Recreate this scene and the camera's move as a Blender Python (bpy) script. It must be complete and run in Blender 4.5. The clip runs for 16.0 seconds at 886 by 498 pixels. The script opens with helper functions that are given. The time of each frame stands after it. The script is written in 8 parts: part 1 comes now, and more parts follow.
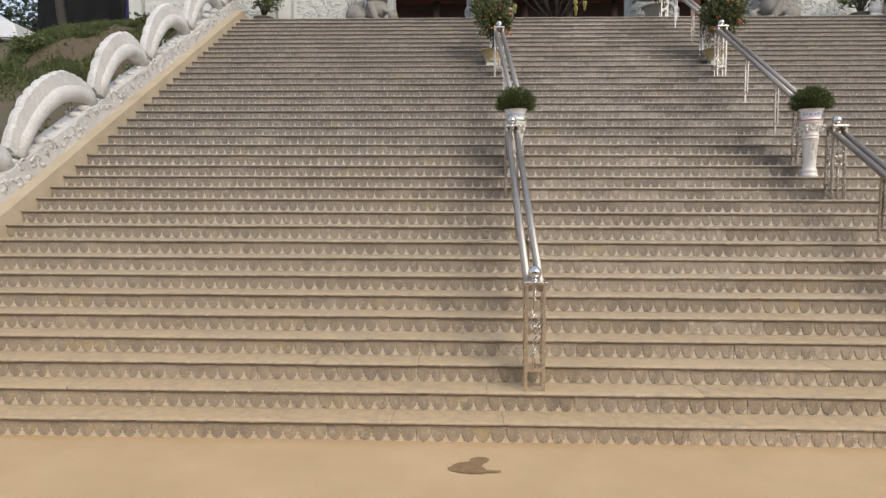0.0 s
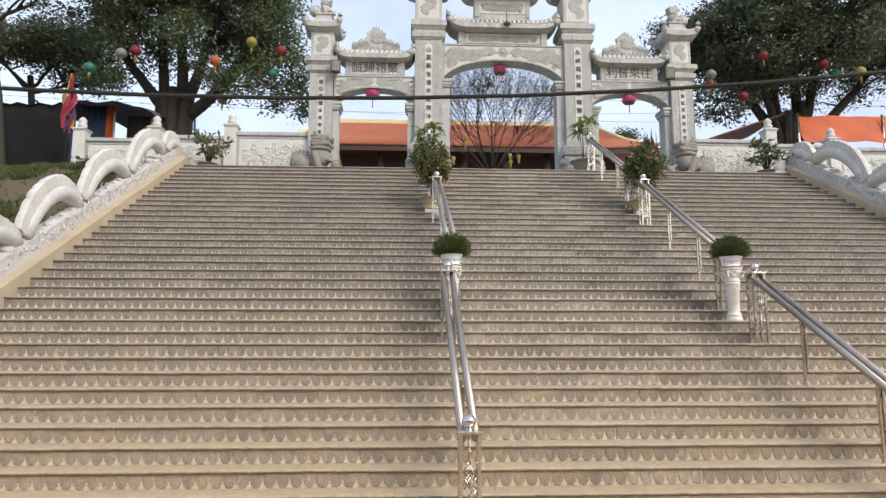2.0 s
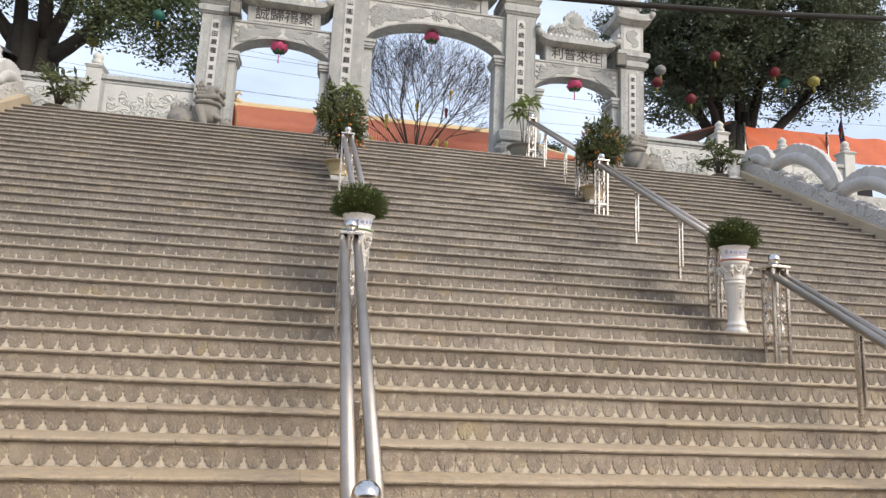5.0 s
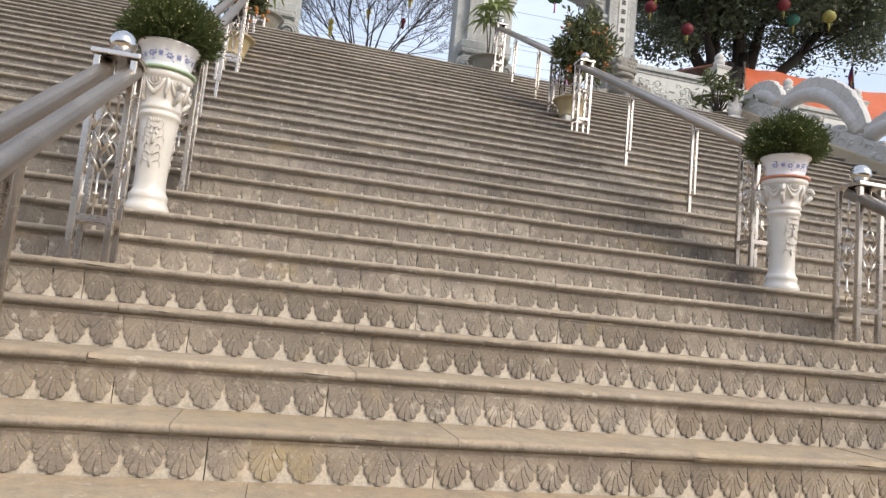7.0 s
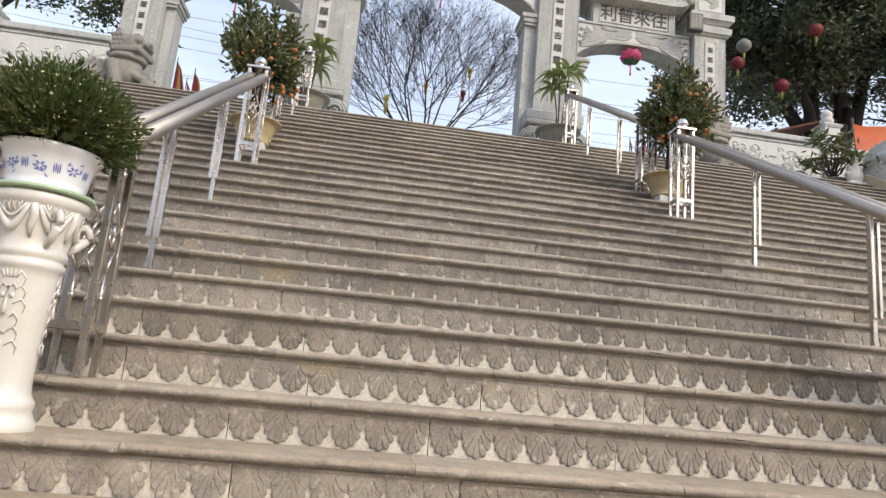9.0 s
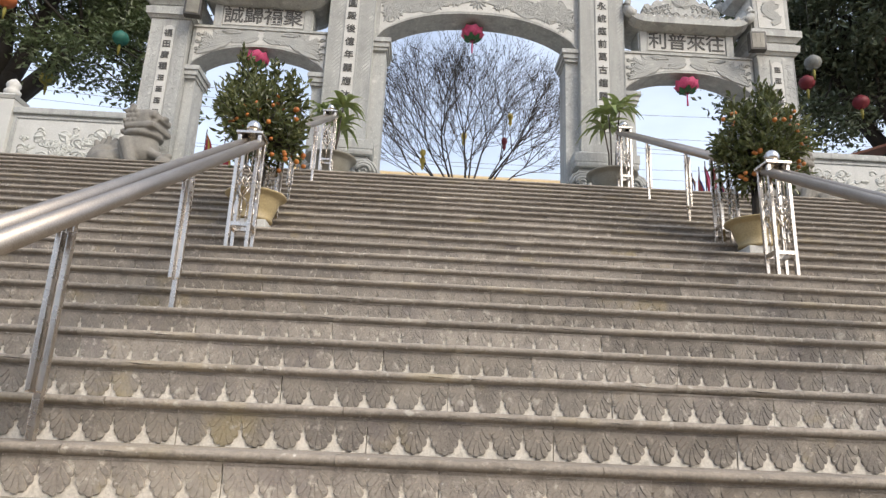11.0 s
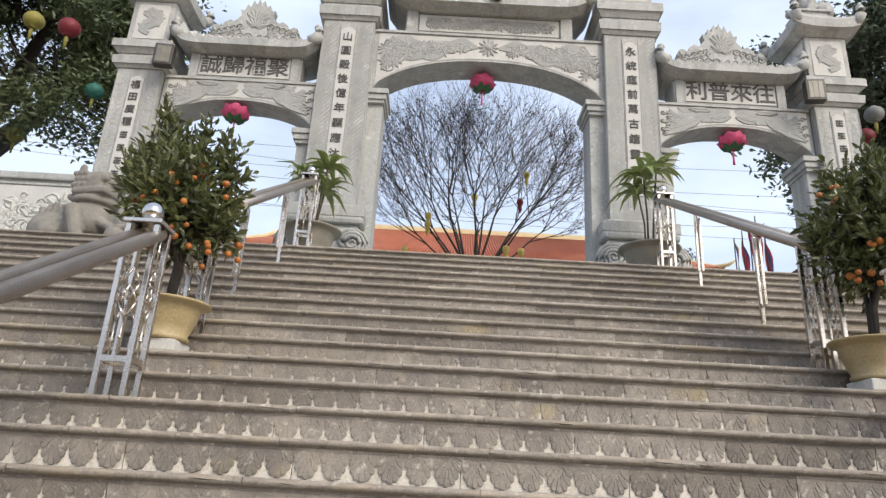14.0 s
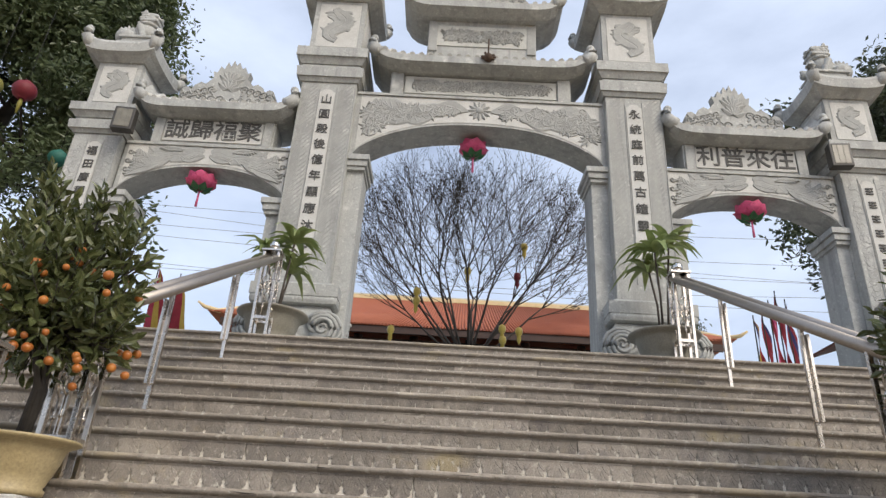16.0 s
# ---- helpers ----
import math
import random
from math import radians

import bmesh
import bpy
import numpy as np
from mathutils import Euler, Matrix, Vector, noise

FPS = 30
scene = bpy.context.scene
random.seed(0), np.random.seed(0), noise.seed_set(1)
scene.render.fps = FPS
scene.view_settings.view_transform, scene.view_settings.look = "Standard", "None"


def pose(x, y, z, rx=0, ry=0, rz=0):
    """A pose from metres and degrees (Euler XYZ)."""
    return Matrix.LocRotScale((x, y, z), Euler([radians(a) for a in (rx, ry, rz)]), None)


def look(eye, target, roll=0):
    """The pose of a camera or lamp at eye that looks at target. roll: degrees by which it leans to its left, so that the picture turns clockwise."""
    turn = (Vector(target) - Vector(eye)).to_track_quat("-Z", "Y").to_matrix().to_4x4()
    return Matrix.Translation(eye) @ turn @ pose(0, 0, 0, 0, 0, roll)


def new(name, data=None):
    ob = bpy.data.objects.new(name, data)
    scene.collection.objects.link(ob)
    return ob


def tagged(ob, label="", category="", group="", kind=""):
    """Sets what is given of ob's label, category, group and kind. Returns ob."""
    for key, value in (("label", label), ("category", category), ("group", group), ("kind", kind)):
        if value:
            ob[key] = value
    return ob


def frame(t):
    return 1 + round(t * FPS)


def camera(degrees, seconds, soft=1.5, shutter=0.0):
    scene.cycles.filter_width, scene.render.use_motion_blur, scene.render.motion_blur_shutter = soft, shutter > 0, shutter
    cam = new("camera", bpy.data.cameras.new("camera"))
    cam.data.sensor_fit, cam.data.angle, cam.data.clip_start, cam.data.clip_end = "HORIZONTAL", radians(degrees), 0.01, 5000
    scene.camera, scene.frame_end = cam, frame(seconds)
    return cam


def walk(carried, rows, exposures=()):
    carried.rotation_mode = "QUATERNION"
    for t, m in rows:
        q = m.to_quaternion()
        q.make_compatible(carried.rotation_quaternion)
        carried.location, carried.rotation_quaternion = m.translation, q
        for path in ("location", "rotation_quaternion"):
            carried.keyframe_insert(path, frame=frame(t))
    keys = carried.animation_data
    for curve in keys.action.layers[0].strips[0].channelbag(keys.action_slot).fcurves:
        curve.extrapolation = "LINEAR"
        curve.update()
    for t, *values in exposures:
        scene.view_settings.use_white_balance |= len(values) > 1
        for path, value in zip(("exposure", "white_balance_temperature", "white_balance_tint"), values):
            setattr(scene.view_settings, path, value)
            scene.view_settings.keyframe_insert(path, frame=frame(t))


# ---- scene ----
cam = camera(67.31, 16.0, soft=1.4)
walk(cam, [
    (0.0, pose(-0.954, -4.856, 1.761, 86.337, -0.183, 1.895)),
    (0.5, pose(-0.960, -4.876, 1.750, 91.510, 0.007, -0.495)),
    (1.0, pose(-0.952, -4.892, 1.756, 94.680, -0.351, -0.467)),
    (1.5, pose(-0.936, -4.881, 1.770, 96.482, -0.367, -1.477)),
    (2.0, pose(-0.863, -4.788, 1.789, 98.521, -0.010, -2.914)),
    (2.5, pose(-0.820, -4.591, 1.800, 100.734, -1.049, -3.049)),
    (3.0, pose(-0.793, -4.153, 1.796, 103.145, -1.603, -3.260)),
    (3.5, pose(-0.711, -3.648, 1.751, 105.494, -1.847, -5.115)),
    (4.0, pose(-0.713, -3.125, 1.757, 105.229, -2.877, -5.362)),
    (4.5, pose(-0.721, -2.660, 1.730, 104.925, -2.803, -7.572)),
    (5.0, pose(-0.625, -2.105, 1.711, 99.936, -2.508, -10.929)),
    (7.5, pose(0.499, 0.671, 1.775, 96.376, -5.560, -14.270)),
    (8.0, pose(0.563, 1.037, 2.018, 98.025, -5.056, -13.946)),
    (8.5, pose(0.645, 1.314, 2.209, 100.151, -4.924, -12.453)),
    (9.0, pose(0.674, 1.576, 2.387, 101.589, -5.109, -8.003)),
    (9.5, pose(0.766, 1.791, 2.534, 103.447, -4.673, -6.465)),
    (10.0, pose(0.808, 2.052, 2.638, 104.450, -3.800, -3.909)),
    (12.5, pose(1.098, 3.281, 3.332, 106.110, -1.900, -2.102)),
    (13.0, pose(1.125, 3.522, 3.495, 106.519, -2.671, -2.342)),
    (13.5, pose(1.093, 3.713, 3.611, 107.354, -2.821, -1.011)),
    (14.0, pose(1.124, 3.911, 3.730, 109.526, -3.060, -0.897)),
    (14.5, pose(1.153, 4.135, 3.868, 110.355, -3.745, 0.064)),
    (15.0, pose(1.183, 4.318, 4.017, 111.399, -3.493, -0.065)),
    (15.5, pose(1.272, 4.529, 4.142, 113.982, -3.218, -1.232)),
    (16.0, pose(1.319, 4.762, 4.258, 115.193, -3.117, -0.609)),
], exposures=((0.0, 0.13), (2.5, 0.38), (13.0, 0.36), (14.5, 0.28), (16.0, 0.11)))

# ---- world and sun ----
SUN_DIR = Vector((-0.50, 0.62, -0.62)).normalized()
world = bpy.data.worlds.new("sky")
scene.world = world
world.use_nodes = True
wn, wl = world.node_tree.nodes, world.node_tree.links
wn.clear()
sky = wn.new("ShaderNodeTexSky")
sky.sky_type = "NISHITA"
sky.sun_disc = False
sky.sun_elevation = math.asin(-SUN_DIR.z)
sky.sun_rotation = math.atan2(-SUN_DIR.x, -SUN_DIR.y)
sky.dust_density = 4.0
sky.air_density = 1.0
wco = wn.new("ShaderNodeTexCoord")
wmap = wn.new("ShaderNodeMapping")
wmap.inputs["Scale"].default_value = (1.0, 1.0, 2.6)
wcl = wn.new("ShaderNodeTexNoise")
wcl.inputs["Scale"].default_value = 2.6
wcl.inputs["Detail"].default_value = 7.0
wcl.inputs["Roughness"].default_value = 0.55
wrp = wn.new("ShaderNodeValToRGB")
wrp.color_ramp.elements[0].position = 0.25
wrp.color_ramp.elements[0].color = (0.34, 0.34, 0.34, 1)
wrp.color_ramp.elements[1].position = 0.78
wrp.color_ramp.elements[1].color = (0.85, 0.85, 0.85, 1)
wmx = wn.new("ShaderNodeMix")
wmx.data_type = "RGBA"
wmx.inputs["B"].default_value = (6.25, 7.0, 8.55, 1)
wbg = wn.new("ShaderNodeBackground")
wbg.inputs["Strength"].default_value = 0.147
wout = wn.new("ShaderNodeOutputWorld")
wl.new(wco.outputs["Generated"], wmap.inputs["Vector"])
wl.new(wmap.outputs["Vector"], wcl.inputs["Vector"])
wl.new(wcl.outputs["Fac"], wrp.inputs["Fac"])
wl.new(wrp.outputs["Color"], wmx.inputs["Factor"])
wl.new(sky.outputs["Color"], wmx.inputs["A"])
wl.new(wmx.outputs["Result"], wbg.inputs["Color"])
wl.new(wbg.outputs["Background"], wout.inputs["Surface"])

sun_data = bpy.data.lights.new("sun", "SUN")
sun_data.energy = 2.15
sun_data.angle = radians(32)
sun_data.color = (1.0, 0.90, 0.76)
sun_ob = new("sun", sun_data)
sun_ob.matrix_world = look((30, -30, 50), Vector((30, -30, 50)) + SUN_DIR)


# ---- materials ----
def surface(name, base, other, scale=3.0, stain=None, stain_scale=0.8, stain_amount=0.5, rough=0.75, bump=0.3, grain=60.0,
            metal=0.0, vary=0.0, dust=0.0, translucent=0.0, coat=0.0, patches=(), streak=None):
    """A worn surface: two tones in coarse noise, fine grain, stains (on kumquat leaves, painted highlights), relief;
    dust lies on what faces up, thickest near the ground.
    """
    m = bpy.data.materials.new(name)
    m.use_nodes = True
    n, l = m.node_tree.nodes, m.node_tree.links
    b = n["Principled BSDF"]
    geo = n.new("ShaderNodeNewGeometry")
    pos = geo.outputs["Position"]
    coarse = n.new("ShaderNodeTexNoise")
    coarse.noise_dimensions = "4D"
    coarse.inputs["Scale"].default_value = scale
    coarse.inputs["Detail"].default_value = 6
    coarse.inputs["Roughness"].default_value = 0.65
    l.new(pos, coarse.inputs["Vector"])
    info = n.new("ShaderNodeObjectInfo")
    if vary:
        mul = n.new("ShaderNodeMath")
        mul.operation = "MULTIPLY"
        mul.inputs[1].default_value = 9.0
        l.new(info.outputs["Random"], mul.inputs[0])
        l.new(mul.outputs[0], coarse.inputs["W"])
    ramp = n.new("ShaderNodeValToRGB")
    ramp.color_ramp.elements[0].position, ramp.color_ramp.elements[1].position = 0.33, 0.67
    ramp.color_ramp.elements[0].color, ramp.color_ramp.elements[1].color = (*base, 1), (*other, 1)
    l.new(coarse.outputs["Fac"], ramp.inputs["Fac"])
    col = ramp.outputs["Color"]
    fine = n.new("ShaderNodeTexNoise")
    fine.inputs["Scale"].default_value = grain
    fine.inputs["Detail"].default_value = 4
    l.new(pos, fine.inputs["Vector"])

    def mix(a, fac, colour, kind="MIX"):
        x = n.new("ShaderNodeMix")
        x.data_type = "RGBA"
        x.blend_type = kind
        l.new(a, x.inputs["A"])
        if isinstance(fac, float):
            x.inputs["Factor"].default_value = fac
        else:
            l.new(fac, x.inputs["Factor"])
        if isinstance(colour, tuple):
            x.inputs["B"].default_value = (*colour, 1)
        else:
            l.new(colour, x.inputs["B"])
        return x.outputs["Result"]

    def maths(op, a, c):
        x = n.new("ShaderNodeMath")
        x.operation = op
        x.use_clamp = True
        for i, v in enumerate((a, c)):
            if isinstance(v, (int, float)):
                x.inputs[i].default_value = v
            else:
                l.new(v, x.inputs[i])
        return x.outputs[0]

    grey = n.new("ShaderNodeValToRGB")
    grey.color_ramp.elements[0].position, grey.color_ramp.elements[1].position = 0.25, 0.75
    grey.color_ramp.elements[0].color, grey.color_ramp.elements[1].color = (0.58, 0.58, 0.58, 1), (1.0, 1.0, 1.0, 1)
    l.new(fine.outputs["Fac"], grey.inputs["Fac"])
    col = mix(col, 0.8 if rough > 0.45 else 0.12, grey.outputs["Color"], "MULTIPLY")
    if stain:
        sn = n.new("ShaderNodeTexNoise")
        sn.inputs["Scale"].default_value = stain_scale
        sn.inputs["Detail"].default_value = 8
        sn.inputs["Roughness"].default_value = 0.7
        sn.inputs["Distortion"].default_value = 0.6
        l.new(pos, sn.inputs["Vector"])
        sr = n.new("ShaderNodeMapRange")
        sr.inputs["From Min"].default_value, sr.inputs["From Max"].default_value = 0.52, 0.68
        sr.inputs["To Max"].default_value = stain_amount
        l.new(sn.outputs["Fac"], sr.inputs["Value"])
        col = mix(col, sr.outputs["Result"], stain)
    for k, (tint, size, low, amount) in enumerate(patches):
        pn = n.new("ShaderNodeTexNoise")
        pn.noise_dimensions = "4D"
        pn.inputs["W"].default_value = 3.7 * (k + 1)
        pn.inputs["Scale"].default_value = size
        pn.inputs["Detail"].default_value = 5
        pn.inputs["Roughness"].default_value = 0.6
        l.new(pos, pn.inputs["Vector"])
        pr = n.new("ShaderNodeMapRange")
        pr.inputs["From Min"].default_value, pr.inputs["From Max"].default_value = low, low + 0.10
        pr.inputs["To Max"].default_value = amount
        l.new(pn.outputs["Fac"], pr.inputs["Value"])
        col = mix(col, pr.outputs["Result"], tint)
    if streak:
        tint, amount = streak
        mp = n.new("ShaderNodeMapping")
        mp.inputs["Scale"].default_value = (7.0, 7.0, 0.55)
        l.new(pos, mp.inputs["Vector"])
        kn = n.new("ShaderNodeTexNoise")
        kn.inputs["Scale"].default_value = 1.0
        kn.inputs["Detail"].default_value = 6
        kn.inputs["Roughness"].default_value = 0.62
        kn.inputs["Distortion"].default_value = 0.4
        l.new(mp.outputs["Vector"], kn.inputs["Vector"])
        kr = n.new("ShaderNodeMapRange")
        kr.inputs["From Min"].default_value, kr.inputs["From Max"].default_value = 0.50, 0.66
        kr.inputs["To Max"].default_value = amount
        l.new(kn.outputs["Fac"], kr.inputs["Value"])
        col = mix(col, kr.outputs["Result"], tint)
    if vary:
        vr = n.new("ShaderNodeMapRange")
        vr.inputs["To Min"].default_value, vr.inputs["To Max"].default_value = 1.0 - vary, 1.0
        l.new(info.outputs["Random"], vr.inputs["Value"])
        vc = n.new("ShaderNodeCombineColor")
        for i in range(3):
            l.new(vr.outputs["Result"], vc.inputs[i])
        col = mix(col, 1.0, vc.outputs["Color"], "MULTIPLY")
    if dust:
        sep = n.new("ShaderNodeSeparateXYZ")
        l.new(pos, sep.inputs[0])
        nsep = n.new("ShaderNodeSeparateXYZ")
        l.new(geo.outputs["Normal"], nsep.inputs[0])
        high = n.new("ShaderNodeMapRange")
        high.inputs["From Min"].default_value, high.inputs["From Max"].default_value = 0.10, 3.0
        high.inputs["To Min"].default_value, high.inputs["To Max"].default_value = 1.0, 0.16
        l.new(sep.outputs["Z"], high.inputs["Value"])
        up = n.new("ShaderNodeMapRange")
        up.inputs["From Min"].default_value, up.inputs["From Max"].default_value = -0.2, 0.9
        up.inputs["To Min"].default_value = 0.12
        l.new(nsep.outputs["Z"], up.inputs["Value"])
        patch = n.new("ShaderNodeMapRange")
        patch.inputs["From Min"].default_value, patch.inputs["From Max"].default_value = 0.3, 0.6
        patch.inputs["To Min"].default_value = 0.5
        l.new(coarse.outputs["Fac"], patch.inputs["Value"])
        f = maths("MULTIPLY", maths("MULTIPLY", high.outputs["Result"], up.outputs["Result"]), patch.outputs["Result"])
        f = maths("MULTIPLY", f, dust)
        col = mix(col, f, (0.50, 0.355, 0.188))
    l.new(col, b.inputs["Base Color"])
    b.inputs["Metallic"].default_value = metal
    rr = n.new("ShaderNodeMapRange")
    rr.inputs["To Min"].default_value, rr.inputs["To Max"].default_value = max(rough - 0.12, 0.03), min(rough + 0.12, 1)
    l.new(coarse.outputs["Fac"], rr.inputs["Value"])
    l.new(rr.outputs["Result"], b.inputs["Roughness"])
    if coat:
        b.inputs["Coat Weight"].default_value = coat
        b.inputs["Coat Roughness"].default_value = 0.15
    if translucent:
        b.inputs["Transmission Weight"].default_value = 0.0
        tr = n.new("ShaderNodeBsdfTranslucent")
        l.new(col, tr.inputs["Color"])
        ms = n.new("ShaderNodeMixShader")
        ms.inputs[0].default_value = translucent
        l.new(b.outputs[0], ms.inputs[1])
        l.new(tr.outputs[0], ms.inputs[2])
        l.new(ms.outputs[0], n["Material Output"].inputs["Surface"])
    if bump:
        bp = n.new("ShaderNodeBump")
        bp.inputs["Strength"].default_value = bump
        bp.inputs["Distance"].default_value = 0.01
        add = maths("ADD", fine.outputs["Fac"], coarse.outputs["Fac"])
        l.new(add, bp.inputs["Height"])
        l.new(bp.outputs["Normal"], b.inputs["Normal"])
    return m


M_TREAD = surface("step_stone", (0.285, 0.257, 0.224), (0.40, 0.362, 0.312), 14.0, (0.19, 0.172, 0.148), 9.0, 0.6, 0.8, 0.5, 90, vary=0.28, dust=0.86,
                  patches=(((0.165, 0.148, 0.13), 17.0, 0.57, 0.65), ((0.58, 0.545, 0.48), 24.0, 0.59, 0.7), ((0.40, 0.34, 0.22), 2.2, 0.57, 0.45), ((0.17, 0.152, 0.13), 45.0, 0.60, 0.6), ((0.21, 0.195, 0.17), 0.8, 0.54, 0.42), ((0.47, 0.43, 0.37), 1.7, 0.58, 0.35), ((0.78, 0.75, 0.69), 34.0, 0.645, 0.85)))
M_PETAL = surface("petal_stone", (0.272, 0.250, 0.228), (0.425, 0.390, 0.345), 7.0, (0.17, 0.155, 0.14), 3.4, 0.7, 0.85, 0.5, 120, vary=0.42, dust=1.25,
                  patches=(((0.175, 0.160, 0.165), 4.5, 0.55, 0.65), ((0.19, 0.18, 0.17), 0.8, 0.53, 0.48), ((0.50, 0.455, 0.39), 1.7, 0.57, 0.45), ((0.42, 0.35, 0.19), 2.4, 0.585, 0.6), ((0.60, 0.56, 0.49), 24.0, 0.57, 0.75), ((0.155, 0.143, 0.135), 11.0, 0.60, 0.6), ((0.78, 0.75, 0.69), 40.0, 0.635, 0.85)))
M_CHALK = surface("chalky_ground", (0.69, 0.652, 0.58), (0.84, 0.805, 0.735), 11.0, (0.38, 0.35, 0.30), 5.0, 0.65, 0.9, 0.4, 120, dust=2.4,
                  patches=(((0.34, 0.315, 0.27), 26.0, 0.57, 0.7),))
M_GROUND = surface("dusty_ground", (0.50, 0.345, 0.18), (0.58, 0.41, 0.23), 1.4, (0.45, 0.30, 0.155), 0.5, 0.6, 0.92, 0.15, 160)
M_WET = surface("wet_ground", (0.215, 0.130, 0.060), (0.30, 0.19, 0.092), 14.0, rough=0.95, bump=0.1)
M_STONE = surface("green_grey_stone", (0.365, 0.378, 0.364), (0.505, 0.513, 0.494), 1.6, (0.28, 0.29, 0.27), 1.0, 0.5, 0.7, 0.25, 90, patches=(((0.25, 0.258, 0.245), 3.0, 0.57, 0.6), ((0.62, 0.622, 0.59), 4.5, 0.60, 0.55), ((0.25, 0.256, 0.24), 14.0, 0.56, 0.6), ((0.62, 0.62, 0.595), 24.0, 0.58, 0.65)),
                  streak=((0.22, 0.225, 0.22), 0.62))
M_CARVED = surface("carved_stone", (0.325, 0.335, 0.322), (0.425, 0.432, 0.415), 5.0, (0.28, 0.288, 0.27), 2.5, 0.4, 0.75, 0.3, 110, patches=(((0.52, 0.52, 0.49), 14.0, 0.60, 0.45),))
M_PALE = surface("pale_stone_field", (0.55, 0.552, 0.525), (0.66, 0.66, 0.63), 3.0, (0.45, 0.45, 0.42), 1.8, 0.35, 0.8, 0.2, 110, streak=((0.42, 0.42, 0.40), 0.35))
M_PALECARVED = surface("pale_carved_stone", (0.50, 0.51, 0.475), (0.60, 0.605, 0.57), 5.0, (0.36, 0.365, 0.335), 2.5, 0.4, 0.75, 0.3, 110)
M_INK = surface("dark_letters", (0.075, 0.075, 0.072), (0.125, 0.125, 0.12), 8.0, rough=0.7, bump=0.1)
M_WHITESTONE = surface("white_carved_stone", (0.53, 0.52, 0.50), (0.66, 0.65, 0.63), 3.5, (0.40, 0.39, 0.365), 1.6, 0.6, 0.75, 0.5, 60, patches=(((0.36, 0.35, 0.33), 9.0, 0.58, 0.5), ((0.74, 0.73, 0.70), 14.0, 0.60, 0.5)))
M_LION = surface("lion_stone", (0.21, 0.20, 0.175), (0.29, 0.275, 0.245), 6.0, (0.16, 0.152, 0.135), 3.0, 0.5, 0.8, 0.4, 90)
M_PLASTER = surface("tan_plaster", (0.43, 0.355, 0.245), (0.54, 0.455, 0.33), 1.6, (0.40, 0.33, 0.22), 1.0, 0.5, 0.85, 0.25, 100)
M_BROWNWALL = surface("brown_plaster", (0.15, 0.12, 0.09), (0.21, 0.17, 0.13), 0.8, (0.11, 0.09, 0.07), 0.5, 0.5, 0.9, 0.2, 60)
M_STEEL = surface("brushed_steel", (0.60, 0.555, 0.50), (0.70, 0.655, 0.60), 6.0, (0.42, 0.39, 0.35), 5.0, 0.35, 0.27, 0.02, 200, metal=1.0)
M_TUBE = surface("dull_steel_tube", (0.42, 0.375, 0.325), (0.50, 0.45, 0.40), 6.0, (0.34, 0.30, 0.26), 5.0, 0.4, 0.47, 0.03, 200, metal=1.0)
M_BALL = surface("polished_steel", (0.56, 0.55, 0.53), (0.64, 0.63, 0.61), 6.0, rough=0.16, bump=0.0, metal=1.0)
M_CERAMIC = surface("white_ceramic", (0.60, 0.575, 0.53), (0.67, 0.645, 0.60), 3.0, (0.55, 0.51, 0.44), 2.0, 0.4, 0.35, 0.08, 70, coat=0.3)
M_PORCELAIN = surface("porcelain", (0.75, 0.765, 0.80), (0.77, 0.785, 0.815), 4.0, rough=0.22, bump=0.02, coat=0.5)
M_BLUE = surface("cobalt_glaze", (0.15, 0.18, 0.46), (0.24, 0.28, 0.56), 20.0, rough=0.25, bump=0.0)
M_GREENBAND = surface("green_glaze", (0.34, 0.46, 0.29), (0.40, 0.52, 0.35), 8.0, rough=0.3, bump=0.0)
M_REDBAND = surface("salmon_glaze", (0.62, 0.28, 0.20), (0.68, 0.34, 0.25), 8.0, rough=0.3, bump=0.0)
M_POT = surface("yellow_clay_pot", (0.40, 0.315, 0.16), (0.48, 0.39, 0.22), 4.0, (0.30, 0.22, 0.10), 3.0, 0.5, 0.5, 0.15, 80)
M_DARKPOT = surface("grey_clay_pot", (0.20, 0.19, 0.15), (0.28, 0.265, 0.22), 5.0, (0.14, 0.13, 0.10), 3.0, 0.5, 0.6, 0.2, 80)
M_SOIL = surface("soil", (0.05, 0.038, 0.026), (0.09, 0.07, 0.05), 20.0, rough=0.95, bump=0.6)
M_BARK = surface("bark", (0.026, 0.022, 0.018), (0.050, 0.043, 0.035), 6.0, (0.018, 0.015, 0.012), 3.0, 0.5, 0.9, 0.7, 40)
M_TWIG = surface("bare_twig", (0.048, 0.040, 0.033), (0.085, 0.070, 0.058), 6.0, rough=0.9, bump=0.3)
M_DRYLEAF = surface("dry_leaf", (0.055, 0.052, 0.045), (0.095, 0.086, 0.066), 9.0, rough=0.8, bump=0.0)
M_LEAF = surface("tree_leaf", (0.062, 0.086, 0.040), (0.115, 0.150, 0.066), 1.2, (0.15, 0.185, 0.085), 5.0, 0.5, 0.42, 0.0, 30, translucent=0.28)
M_DARKLEAF = surface("shade_leaf", (0.058, 0.078, 0.046), (0.104, 0.132, 0.075), 1.2, (0.14, 0.16, 0.09), 5.0, 0.5, 0.42, 0.0, 30, translucent=0.25)
# the brighter second tone and pale stain paint highlights onto these glossy leaves
M_KUMLEAF = surface("kumquat_leaf", (0.046, 0.060, 0.022), (0.140, 0.160, 0.062), 14.0, (0.30, 0.30, 0.13), 11.0, 0.6, 0.26, 0.0, 30, translucent=0.25)
